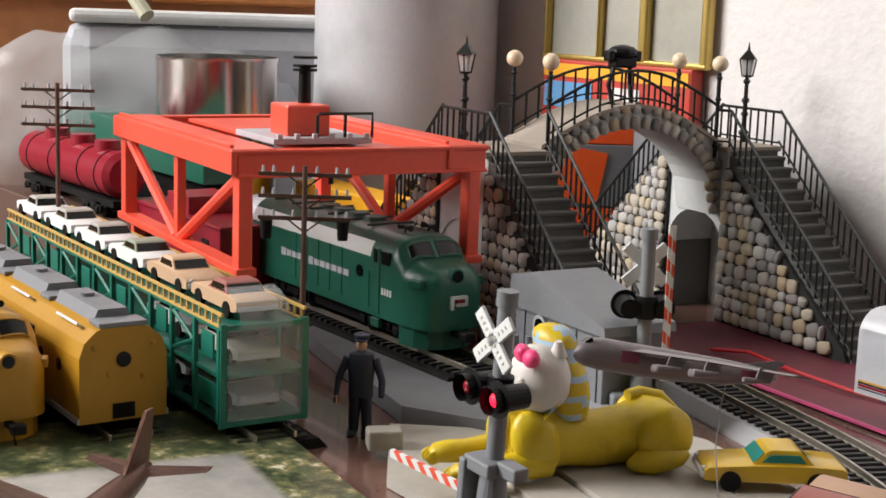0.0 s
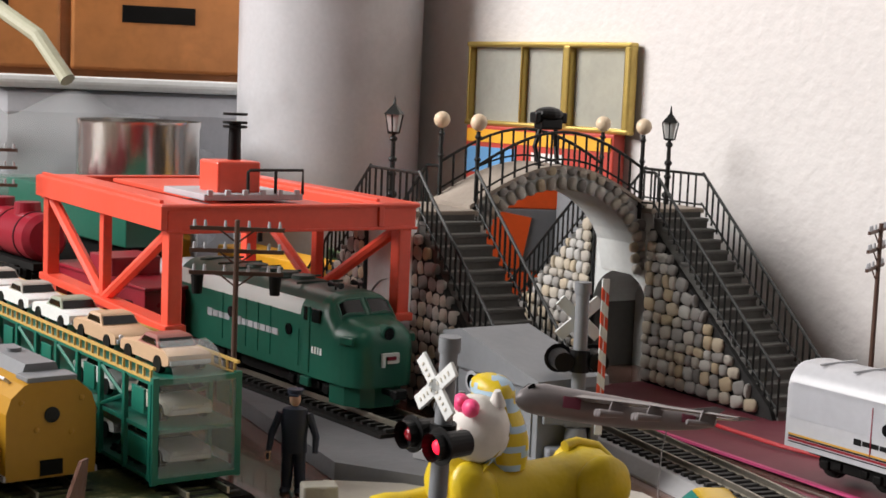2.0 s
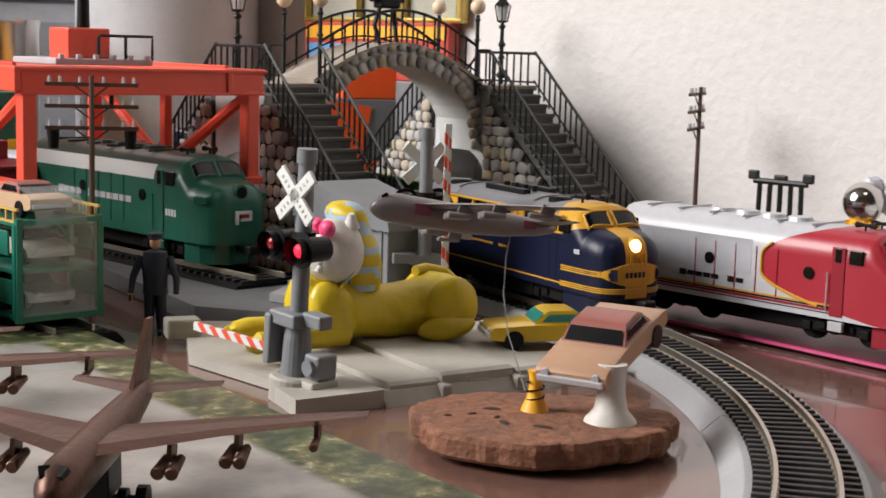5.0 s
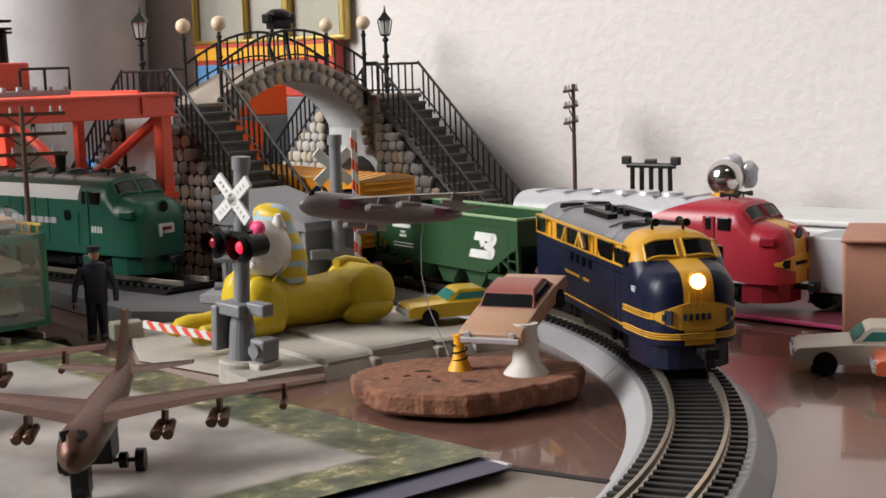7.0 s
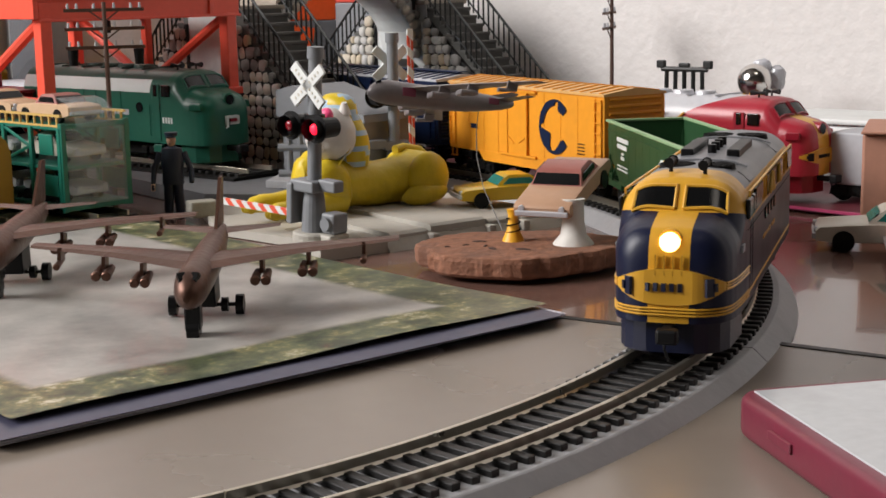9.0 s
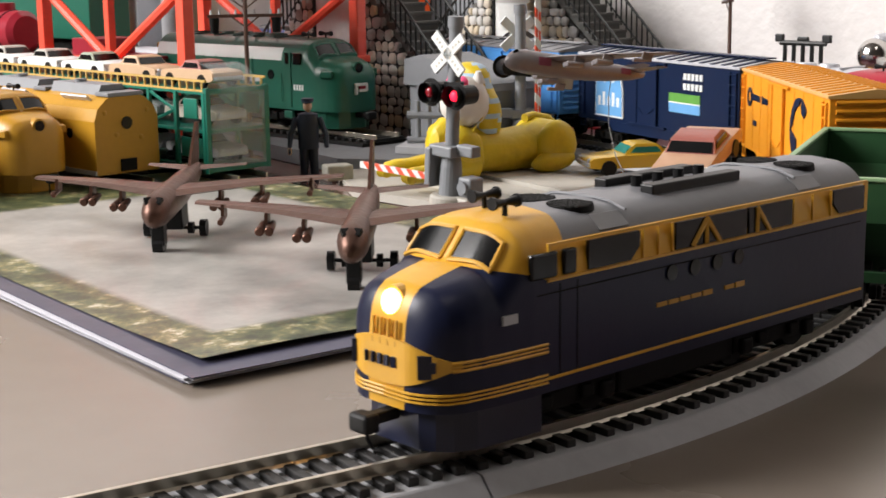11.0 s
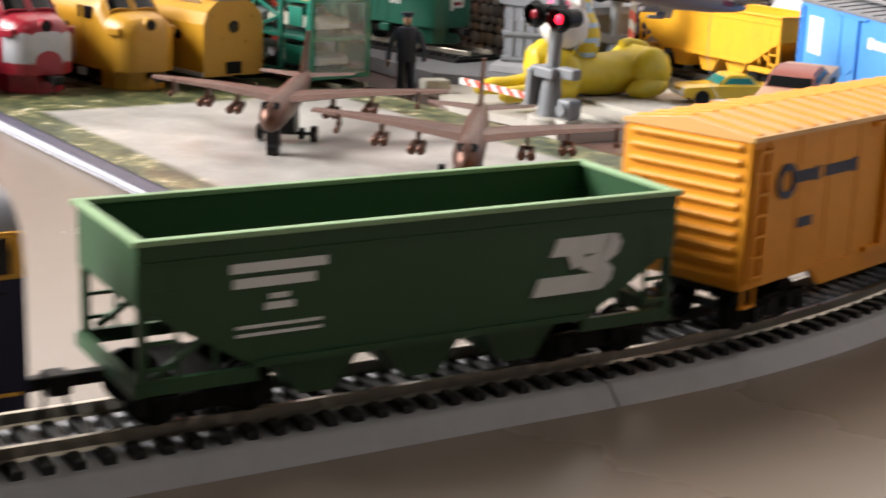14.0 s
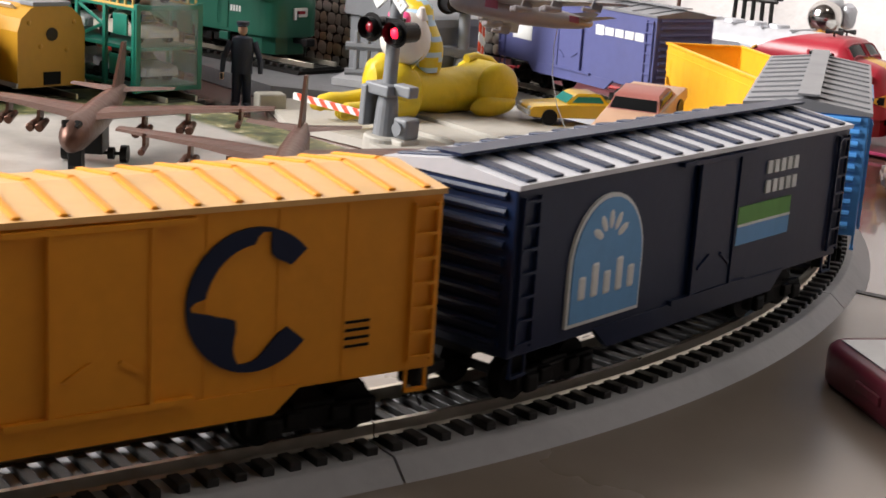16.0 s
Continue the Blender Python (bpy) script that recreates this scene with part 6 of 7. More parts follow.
blob(bw, (-0.0265, -0.010, 0.0475), (0.002, 0.0018, 0.002), u=10, v=8)
part("bow", bw, PINK, lion, "bright pink hair bow", smooth=True)
cape = B()
rings = []
for k in range(13):
    a = k / 12
    z = 0.021 + 0.029 * a
    r = 0.0105 + 0.0035 * math.sin(math.pi * min(1, a * 1.15))
    rings.append([(-0.004 - 0.006 * a + r * 0.72 * math.cos(2 * math.pi * j / 24), 0.001 + r * math.sin(2 * math.pi * j / 24), z) for j in range(24)])
for f_, z_ in ((0.85, 0.0522), (0.6, 0.0540), (0.25, 0.0549)):
    rings.append([(-0.0105 + 0.0078 * f_ * math.cos(2 * math.pi * j / 24), 0.001 + 0.0108 * f_ * math.sin(2 * math.pi * j / 24), z_) for j in range(24)])
loft(cape, rings, rule=lambda c: 1 if math.sin(c.z * 800 + 2.2 * math.atan2(c.y, c.x + 0.008)) > 0.35 else 0)
part("striped_cape", clay(cape, 0.0012, 110), [CLAY, SKYBLUE], lion, "yellow clay cape with pale blue stripes", smooth=True)
for s in (-1, 1):
    sl = B()
    rings = []
    for k in range(9):
        a = k / 8
        c = Vector((-0.010 - 0.013 * a, s * (0.010 - 0.001 * a), 0.034 - 0.017 * a))
        r = 0.0042 + 0.0014 * a
        rings.append([(c.x + r * 0.6 * math.cos(2 * math.pi * j / 14), c.y + r * math.sin(2 * math.pi * j / 14), c.z + r * 0.7 * math.cos(2 * math.pi * j / 14)) for j in range(14)])
    loft(sl, rings, rule=lambda c: 1 if math.sin(c.x * 1500) > 0.3 else 0)
    part("striped_sleeve", clay(sl), [CLAY, SKYBLUE], lion, smooth=True)


def bomber(m, material, label, engines=True, gear=True, name="toy_bomber"):
    """A swept-wing eight-engined bomber, nose towards +x, 90 mm long."""
    ob = thing(name, m, label, "toy aircraft", "toy bombers")
    L = 0.088
    rings = []
    for x, r, dz in ((0.044, 0.0012, -0.001), (0.0425, 0.0032, -0.0006), (0.039, 0.0052, 0), (0.033, 0.0062, 0.0003), (0.02, 0.0062, 0), (0.0, 0.0060, 0), (-0.02, 0.0050, 0.0006), (-0.036, 0.0034, 0.0014), (-0.043, 0.0020, 0.002), (-0.044, 0.001, 0.002)):
        rings.append([(x, 0.88 * r * math.cos(2 * math.pi * k / 18), dz + 1.08 * r * math.sin(2 * math.pi * k / 18)) for k in range(18)])
    part("fuselage", loft(B(), rings), material, ob, smooth=True)
    for s in (-1, 1):
        wg = B()
        secs = []
        for y_, xc, ch, z_, th in ((0.002, 0.011, 0.026, 0.0032, 0.0030), (0.03, -0.006, 0.0165, 0.0028, 0.0020), (0.064, -0.026, 0.0085, 0.0012, 0.0010)):
            secs.append([(xc + ch * u, s * y_, z_ + th * v) for u, v in ((0.5, 0), (0.3, 0.5), (-0.1, 0.45), (-0.5, 0), (-0.1, -0.35), (0.3, -0.45))])
        part("wing", loft(wg, secs), material, ob)
        tp = B()
        secs = []
        for y_, xc, ch, z_, th in ((0.001, -0.036, 0.012, 0.003, 0.0016), (0.021, -0.044, 0.006, 0.003, 0.0008)):
            secs.append([(xc + ch * u, s * y_, z_ + th * v) for u, v in ((0.5, 0), (0.0, 0.5), (-0.5, 0), (0.0, -0.4))])
        part("tailplane", loft(tp, secs), material, ob)
        for y_, xf in ((0.0195, 0.012), (0.034, 0.002), (0.052, -0.012)):
            en = B()
            nn = 2 if y_ < 0.05 else 1
            for j in range(nn):
                oy = s * y_ + (j - 0.5 * (nn - 1)) * 0.0034
                r_ = 0.0017 if nn == 2 else 0.0012
                rod(en, (xf + 0.004, oy, -0.0026), (xf - 0.006, oy, -0.002), r_, r_ * 0.7, seg=12)
                rod(en, (xf + 0.0045, oy, -0.0026), (xf + 0.004, oy, -0.0026), r_ * 0.75, r_, seg=12)
            box(en, (xf - 0.004, s * y_, 0.0), (0.006, 0.0012, 0.0042), ry=-15)
            part("engine_pod", en, material, ob)
    fn = B()
    fh = 0.0205 if gear else 0.008
    prism(fn, [(-0.024, 0.004), (-0.043, 0.0045), (-0.0475, fh), (-0.0425, fh + 0.0005)], -0.0006, 0.0006, "y")
    part("tail_fin", fn, material, ob)
    cw = B()
    for s in (-1, 1):
        box(cw, (0.0385, s * 0.002, 0.0046), (0.003, 0.0026, 0.0016), rz=-s * 25, ry=35)
    part("cockpit_glass", cw, GLASS, ob)
    if gear:
        lg_ = B()
        box(lg_, (0.0325, 0, -0.009), (0.006, 0.005, 0.009), bevel=0.0006)
        rod(lg_, (0.033, -0.002, -0.0135), (0.033, 0.002, -0.0135), 0.0035, seg=16)
        part("nose_gear", lg_, BLACK, ob)
        mg = B()
        box(mg, (0.002, 0, -0.008), (0.012, 0.007, 0.011), bevel=0.0005)
        rod(mg, (0.004, -0.0115, -0.0135), (0.004, 0.0115, -0.0135), 0.0007, seg=6)
        for s in (-1, 1):
            rod(mg, (0.004, s * 0.0098, -0.0135), (0.004, s * 0.0124, -0.0135), 0.0034, seg=16)
            rod(mg, (0.004, s * 0.0050, -0.0135), (0.004, s * 0.0072, -0.0135), 0.0024, seg=14)
        part("main_gear", mg, BLACK, ob)
    return ob


MAGTOP = 0.0062
bomber(pose(-0.0322, -0.1365, MAGTOP + 0.0168, 0, 3, -84), COPPER, "bronze-coloured toy jet bomber standing on the magazine")
bomber(pose(-0.1190, -0.0800, MAGTOP + 0.0168, 0, 3, -84), COPPER, "bronze-coloured toy jet bomber standing on the magazine")
hung = bomber(pose(0.0325, 0.0328, 0.0631, 13, -9, 209) @ Matrix.Diagonal((0.8, 0.8, 0.8, 1)), GUNMETAL, "grey model aircraft hanging on a thin thread", gear=False, name="hanging_aircraft")
MAROON = mat("marking_maroon", (0.22, 0.05, 0.09), 0.5)
for s in (-1, 1):
    part("red_marking", box(B(), (0.022, s * 0.0053, 0.0005), (0.0075, 0.0010, 0.0046)), MAROON, hung)
    part("red_marking", box(B(), (-0.030, s * 0.0036, 0.0015), (0.006, 0.0010, 0.0034)), MAROON, hung)
th = tube(B(), [(0.0480, 0.0415, 0.0580), (0.0470, 0.038, 0.050), (0.0475, 0.03, 0.038), (0.051, 0.018, 0.026), (0.057, 0.004, 0.016), (0.060, -0.004, 0.0112)], 0.00022, seg=5)
tagged(part("thread", th, THREADM), "thin grey thread hanging from the aircraft", "thread")

# ---- wood slice, golf tees and cars ----
SLICE_C = Vector((0.068, -0.032))
sl = B()
rs = random.Random(3)
prof = []
for k in range(72):
    a = 2 * math.pi * k / 72
    r = 1 + 0.05 * math.sin(3 * a + 1) + 0.03 * math.sin(7 * a) + rs.uniform(-0.035, 0.035)
    prof.append((a, r))
rings = []
for z, f in ((0.0023, 0.96), (0.0035, 0.99), (0.0085, 1.0), (0.0102, 0.985), (0.0105, 0.96)):
    rings.append([(0.041 * r * f * (1 + (0.012 * math.sin(k * 2.1) if z < 0.009 else 0)) * math.cos(a), 0.032 * r * f * math.sin(a), z) for k, (a, r) in enumerate(prof)])
loft(sl, rings)
BARK = mat("wood_slice", (0.24, 0.105, 0.06), 0.85, grain=0.6, scale=320, bump=1.0, dirt=0.35, dirt_scale=70)
so = part("wood_slice", sl, BARK)
so.matrix_world = pose(SLICE_C.x, SLICE_C.y, 0, 0, 0, 10)
tagged(so, "rough brown slice of wood with bark edge on the table", "wood slice")
for k, (u, v, r) in enumerate(((-0.016, 0.004, 0.0022), (-0.021, -0.004, 0.0012), (-0.013, -0.006, 0.0013), (-0.01, -0.012, 0.002), (0.002, -0.014, 0.0024), (-0.028, -0.008, 0.001))):
    cv = blob(B(), (SLICE_C.x + u, SLICE_C.y + v, 0.0104), (r * 1.5, r * 0.7, 0.0006), rz=k * 40, u=10, v=6)
    o = part("knot", cv, mat("knot_dark", (0.05, 0.025, 0.018), 0.9), so)
    o.matrix_parent_inverse = so.matrix_world.inverted()
TEE = [(0.0058, 0), (0.0052, 0.0012), (0.0034, 0.0045), (0.0027, 0.008), (0.0026, 0.011), (0.0031, 0.0128), (0.0034, 0.0135)]
t1 = part("golf_tee", lathe(B(), TEE, seg=24), GONDYELLOW, None, smooth=True)
t1.matrix_world = Matrix.Translation((0.0655, -0.026, 0.0105)) @ Matrix.Diagonal((0.78, 0.78, 0.95, 1))
tagged(t1, "small yellow plastic peg with dark thread wound on", "peg", "pegs on the wood slice")
wd = B()
for k in range(40):
    a = k * 0.42
    rr = 0.0034 + 0.0002
    z = 0.0015 + k * 0.0002
    rod(wd, (rr * math.cos(a), rr * math.sin(a), z + 0.0005), (rr * math.cos(a + 0.42), rr * math.sin(a + 0.42), z + 0.0007), 0.0003, seg=5)
o = part("wound_thread", wd, DARK, t1)
t2 = part("golf_tee", lathe(B(), [(0.0082, 0), (0.0078, 0.001), (0.0052, 0.0045), (0.0044, 0.010), (0.0042, 0.018), (0.0046, 0.021)], seg=28), CLAYWHITE, None, smooth=True)
t2.matrix_world = pose(0.0896, -0.0335, 0.0105) @ Matrix.Diagonal((1, 1, 0.86, 1))
tagged(t2, "white flared plastic peg standing on the wood slice", "peg", "pegs on the wood slice")
toy_car(pose(0.0862, -0.0125, 0.0245, 0, 15, 250), CARBROWN, CARROOF, "tan toy car with red-brown roof propped on two pegs", L=0.052, w_=0.0235)
toy_car(pose(0.058, 0.096, 0.0072, 0, 0, 200), CARYELLOW, CARYELLOW, "yellow toy sports car with teal windows on the crossing pad", L=0.052, w_=0.021, glass=TEALGLASS)
toy_car(pose(0.222, 0.012, 0.0, 0, 0, 172), CREAM, CREAM, "cream toy sedan with teal glass on the table", L=0.062, w_=0.026, glass=TEALGLASS)
toy_car(pose(0.245, -0.012, 0.0, 0, 0, 172), mat("toy_car_orange", (0.7, 0.15, 0.06), 0.35), mat("toy_car_orange_roof", (0.6, 0.13, 0.05), 0.35), "orange toy car beside the cream sedan", L=0.058, w_=0.025)

# ---- magazine and papers ----
MAGM = mat("magazine_photo", (0.34, 0.33, 0.30), 0.34, grain=0.12, scale=220, bump=0, dirt=0.1, dirt_scale=60, coat=0.08)
nt = MAGM.node_tree
tc = nt.nodes.new("ShaderNodeTexCoord")
n1 = nt.nodes.new("ShaderNodeTexNoise")
n1.inputs["Scale"].default_value, n1.inputs["Detail"].default_value = 60, 12
n1.inputs["Roughness"].default_value = 0.66
nt.links.new(tc.outputs["Object"], n1.inputs["Vector"])
sep = nt.nodes.new("ShaderNodeSeparateXYZ")
nt.links.new(tc.outputs["Object"], sep.inputs[0])


def edge_mask(sock, half, width):
    """1 near the printed border of the page on one axis."""
    ab = nt.nodes.new("ShaderNodeMath")
    ab.operation = "ABSOLUTE"
    nt.links.new(sock, ab.inputs[0])
    mr = nt.nodes.new("ShaderNodeMapRange")
    mr.inputs[1].default_value, mr.inputs[2].default_value = half - width, half - width + 0.004
    nt.links.new(ab.outputs[0], mr.inputs[0])
    return mr.outputs[0]


MW, MH = 0.199, 0.345
e1 = edge_mask(sep.outputs[0], MW / 2, 0.028)
e2 = edge_mask(sep.outputs[1], MH / 2, 0.032)
far_end = nt.nodes.new("ShaderNodeMapRange")
far_end.inputs[1].default_value, far_end.inputs[2].default_value = MH / 2 - 0.066, MH / 2 - 0.060
nt.links.new(sep.outputs[1], far_end.inputs[0])
ends = nt.nodes.new("ShaderNodeMath")
ends.operation = "MAXIMUM"
nt.links.new(e2, ends.inputs[0])
nt.links.new(far_end.outputs[0], ends.inputs[1])
mxm = nt.nodes.new("ShaderNodeMath")
mxm.operation = "MAXIMUM"
nt.links.new(e1, mxm.inputs[0])
nt.links.new(ends.outputs[0], mxm.inputs[1])
crr = nt.nodes.new("ShaderNodeValToRGB")
crr.color_ramp.elements[0].position, crr.color_ramp.elements[1].position = 0.4, 0.66
crr.color_ramp.elements[0].color, crr.color_ramp.elements[1].color = (0.025, 0.04, 0.018, 1), (0.62, 0.58, 0.46, 1)
crr.color_ramp.elements.new(0.52).color = (0.10, 0.12, 0.055, 1)
crr.color_ramp.elements.new(0.59).color = (0.24, 0.22, 0.09, 1)
n3 = nt.nodes.new("ShaderNodeTexNoise")
n3.inputs["Scale"].default_value, n3.inputs["Detail"].default_value = 120, 10
n3.inputs["Roughness"].default_value = 0.7
nt.links.new(tc.outputs["Object"], n3.inputs["Vector"])
nt.links.new(n3.outputs[0], crr.inputs[0])
crg = nt.nodes.new("ShaderNodeValToRGB")
crg.color_ramp.elements[0].position, crg.color_ramp.elements[1].position = 0.3, 0.7
crg.color_ramp.elements[0].color, crg.color_ramp.elements[1].color = (0.17, 0.168, 0.158, 1), (0.56, 0.535, 0.50, 1)
n2 = nt.nodes.new("ShaderNodeTexNoise")
n2.inputs["Scale"].default_value, n2.inputs["Detail"].default_value = 17, 6
nt.links.new(tc.outputs["Object"], n2.inputs["Vector"])
cloud = nt.nodes.new("ShaderNodeMath")
cloud.operation = "MULTIPLY_ADD"
cloud.inputs[1].default_value = 0.55
half_fine = nt.nodes.new("ShaderNodeMath")
half_fine.operation = "MULTIPLY"
half_fine.inputs[1].default_value = 0.45
nt.links.new(n1.outputs[0], half_fine.inputs[0])
nt.links.new(n2.outputs[0], cloud.inputs[0])
nt.links.new(half_fine.outputs[0], cloud.inputs[2])
nt.links.new(cloud.outputs[0], crg.inputs[0])
mm = nt.nodes.new("ShaderNodeMix")
mm.data_type = "RGBA"
nt.links.new(mxm.outputs[0], mm.inputs[0])
nt.links.new(crg.outputs[0], mm.inputs[6])
nt.links.new(crr.outputs[0], mm.inputs[7])
nt.links.new(mm.outputs[2], nt.nodes["Principled BSDF"].inputs["Base Color"])
mag = thing("magazine", pose(-0.108, -0.0815, 0.0024, 0, 0, 45.8), "open magazine with a printed aerial photograph of forest and runway", "magazine")
cover = B()
nx, ny = 24, 30
grid = [[cover.verts.new((-MW / 2 + 0.009 + (MW - 0.009) * i / nx, -MH / 2 + 0.006 + (MH - 0.006) * j / ny, 0.0034 + 0.0012 * math.exp(-((j / ny) / 0.10) ** 2) + 0.0004 * math.sin(i * 0.5) * (1 - j / ny))) for j in range(ny + 1)] for i in range(nx + 1)]
for i in range(nx):
    for j in range(ny):
        cover.faces.new((grid[i][j], grid[i + 1][j], grid[i + 1][j + 1], grid[i][j + 1]))
part("photo_page", cover, MAGM, mag, "glossy page with printed aerial photograph", smooth=True)
for k in range(7):
    pg = B()
    sh = 0.0016 * k - 0.004 + 0.002 * math.sin(k * 2.3)
    box(pg, (0.0005 * math.sin(k), -0.002 - sh * 0.6, 0.0002 + k * 0.00045), (MW - 0.002 + 0.003 * math.sin(k * 1.7), MH - 0.002, 0.0003), rz=0.5 * math.sin(k * 1.9))
    part("page", pg, PAPER if k % 3 else mat("page_dark", (0.06, 0.06, 0.1), 0.4), mag)
# ---- things along the wall and on the right ----
rmat = B()
box(rmat, (0, 0, 0.0012), (0.42, 0.085, 0.0016), bevel=0.0004)
o = part("maroon_mat", rmat, REDMAT)
o.matrix_world = pose(0.125, 0.235, 0, 0, 0, -42)
tagged(o, "dark maroon board under the parked silver train", "board")
o = part("pink_strip", box(B(), (0, 0, 0.0026), (0.36, 0.0022, 0.0012)), PINKTAPE)
o.matrix_world = pose(0.098, 0.198, 0, 0, 0, -42)
tagged(o, "thin pink edging strip along the maroon board", "strip")
bench = thing("toy_bench", pose(0.158, 0.312, 0.03, 0, 0, -35), "small black slatted bench back against the wall", "bench")
bb = B()
rod(bb, (-0.016, 0, 0.028), (0.016, 0, 0.028), 0.0016, seg=8)
for s in (-1, 1):
    box(bb, (s * 0.0165, 0, 0.031), (0.006, 0.003, 0.005), bevel=0.0008)
box(bb, (0, 0, 0.0305), (0.008, 0.002, 0.003), bevel=0.0008)
part("top_rail", bb, IRON, bench)
for k in range(5):
    part("slat", rod(B(), (-0.0125 + k * 0.00625, 0, 0.028), (-0.013 + k * 0.0065, 0, 0.0), 0.0014, seg=8), IRON, bench)
part("bench_base", box(B(), (0, 0, -0.0145), (0.036, 0.012, 0.029), bevel=0.001), IRON, bench)
orb = thing("chrome_orb", pose(0.197, 0.278, 0.020), "shiny chrome ball ornament on a small yellow stand", "ornament")
part("ball", blob(B(), (0, 0, 0.0325), (0.0105, 0.0105, 0.0105), u=28, v=18), CHROME, orb, smooth=True)
ob_ = blob(B(), (0.004, 0.002, 0.041), (0.006, 0.005, 0.0045), u=12, v=8)
blob(ob_, (0.013, 0.001, 0.034), (0.005, 0.004, 0.008), u=12, v=8)
part("crumpled_foil", clay(ob_, 0.0014, 300), SILVER, orb)
st_ = rod(B(), (0, 0, 0.0215), (0, 0, 0.0245), 0.0075, 0.006, seg=8)
for k in range(6):
    a = k * math.pi / 3
    box(st_, (0.007 * math.cos(a), 0.007 * math.sin(a), 0.0215), (0.003, 0.003, 0.004), rz=k * 60)
part("stand", st_, GONDYELLOW, orb)
part("plinth", box(B(), (0, 0, 0.0005), (0.014, 0.014, 0.041), bevel=0.001), SILVER, orb)
wc = thing("white_tray", pose(0.268, 0.205, 0, 0, 0, -36), "white plastic storage tray along the wall", "tray")
part("tray_body", box(B(), (0, 0, 0.017), (0.13, 0.055, 0.034), bevel=0.003), WHITE, wc)
part("tray_lid", box(B(), (0, 0, 0.0355), (0.134, 0.059, 0.003), bevel=0.001), WHITE, wc)
gc = thing("grey_railcar", pose(0.245, 0.128, 0.003, 0, 0, -36), "grey toy railway wagon behind the silver train", "railway car")
part("body", box(B(), (0, 0, 0.021), (0.05, 0.028, 0.026), bevel=0.001), LIGHTGREY, gc)
part("panel", box(B(), (0.016, -0.0145, 0.024), (0.011, 0.001, 0.006)), CARDBOARD, gc)
truck(gc, 0.014, 0, 0.013, 0.0045)
truck(gc, -0.014, 0, 0.013, 0.0045)
cb = thing("cardboard_box", pose(0.258, 0.072, 0, 0, 0, -14), "plain brown cardboard box on the table", "box")
part("carton", box(B(), (0, 0, 0.022), (0.07, 0.06, 0.044), bevel=0.0012), CARDBOARD, cb)
part("flap", box(B(), (0, -0.002, 0.0447), (0.071, 0.062, 0.0012), bevel=0.0004), CARDBOARD, cb)
ph = thing("phone", pose(0.1845, -0.3125, 0.0022, 0, 0, 17), "smartphone in a maroon case lying on the table", "phone")
pc_ = B()
prism(pc_, [(0.036 * cx_ * 1.0 + 0.009 * (math.cos(a) - 0) * 1.0 - 0.009 * cx_, 0.075 * cy_ + 0.009 * math.sin(a) - 0.009 * cy_) for cx_, cy_, a0 in ((1, 1, 0), (-1, 1, 90), (-1, -1, 180), (1, -1, 270)) for a in [radians(a0 + 15 * k) for k in range(7)]], 0.0, 0.0105, "z")
bmesh.ops.bevel(pc_, geom=[e for e in pc_.edges if abs(e.verts[0].co.z - e.verts[1].co.z) < 1e-5], offset=0.0022, segments=3, affect="EDGES", profile=0.5)
part("case", pc_, PINKPLASTIC, ph, "glossy maroon rubber case", smooth=True)
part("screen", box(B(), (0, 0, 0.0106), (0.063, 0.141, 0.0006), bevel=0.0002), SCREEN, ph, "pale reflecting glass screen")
part("button", box(B(), (-0.0363, 0.045, 0.006), (0.001, 0.012, 0.0025), bevel=0.0004), PINKPLASTIC, ph)
wire = tube(B(), [(0.0, 0.315, 0.004), (0.02, 0.31, 0.006), (0.045, 0.285, 0.005), (0.075, 0.262, 0.004), (0.1, 0.25, 0.003)], 0.0011, seg=8)
tagged(part("red_wire", wire, mat("wire_red", (0.5, 0.02, 0.03), 0.35)), "red wire lying on the maroon board", "wire")

# ---- behind the sidings ----
riser = box(B(), (0, 0, 0.0205), (0.2, 0.045, 0.040), bevel=0.001)
o = part("wooden_riser", riser, BROWN)
o.matrix_world = pose(-0.422, 0.375, 0, 0, 0, -35)
tagged(o, "brown wooden riser block under the tank car", "block")
tank_car(-0.422, 0.375, -35, 0.0405)
cbx = thing("caboose", pose(-0.30, 0.315, 0.009, 0, 0, -36), "maroon caboose with open windows beyond the crane", "railway car", "parked cars")
part("body", box(B(), (0, 0, 0.026), (0.12, 0.034, 0.032), bevel=0.0008), RED, cbx)
part("roof", box(B(), (0, 0, 0.043), (0.126, 0.037, 0.002), bevel=0.0006), RED, cbx)
part("cupola", box(B(), (0.0, 0, 0.049), (0.03, 0.03, 0.011), bevel=0.0006), RED, cbx)
for k in range(4):
    for s in (-1, 1):
        part("window", box(B(), (-0.042 + k * 0.028, s * 0.0172, 0.029), (0.008, 0.0008, 0.011), bevel=0.0002), GLASS, cbx)
truck(cbx, 0.04, 0.004, 0.02, 0.005)
truck(cbx, -0.04, 0.004, 0.02, 0.005)
gcar = thing("gondola_car", pose(-0.43, 0.47, 0.045, 0, 0, -36), "long green gondola behind the tank car", "railway car", "parked cars")
part("body", box(B(), (0, 0, 0.028), (0.26, 0.034, 0.03), bevel=0.0008), PCGREEN, gcar)
part("floor_frame", box(B(), (0, 0, 0.0085), (0.25, 0.022, 0.009)), DARK, gcar)
part("support", box(B(), (0, 0, -0.0205), (0.24, 0.03, 0.049)), DARK, gcar)
scar = thing("silver_coach", pose(-0.255, 0.36, 0.009, 0, 0, -36), "silver ribbed coach behind the crane", "railway car", "parked cars")
part("body", box(B(), (0, 0, 0.026), (0.15, 0.034, 0.034), bevel=0.006), SILVER, scar)
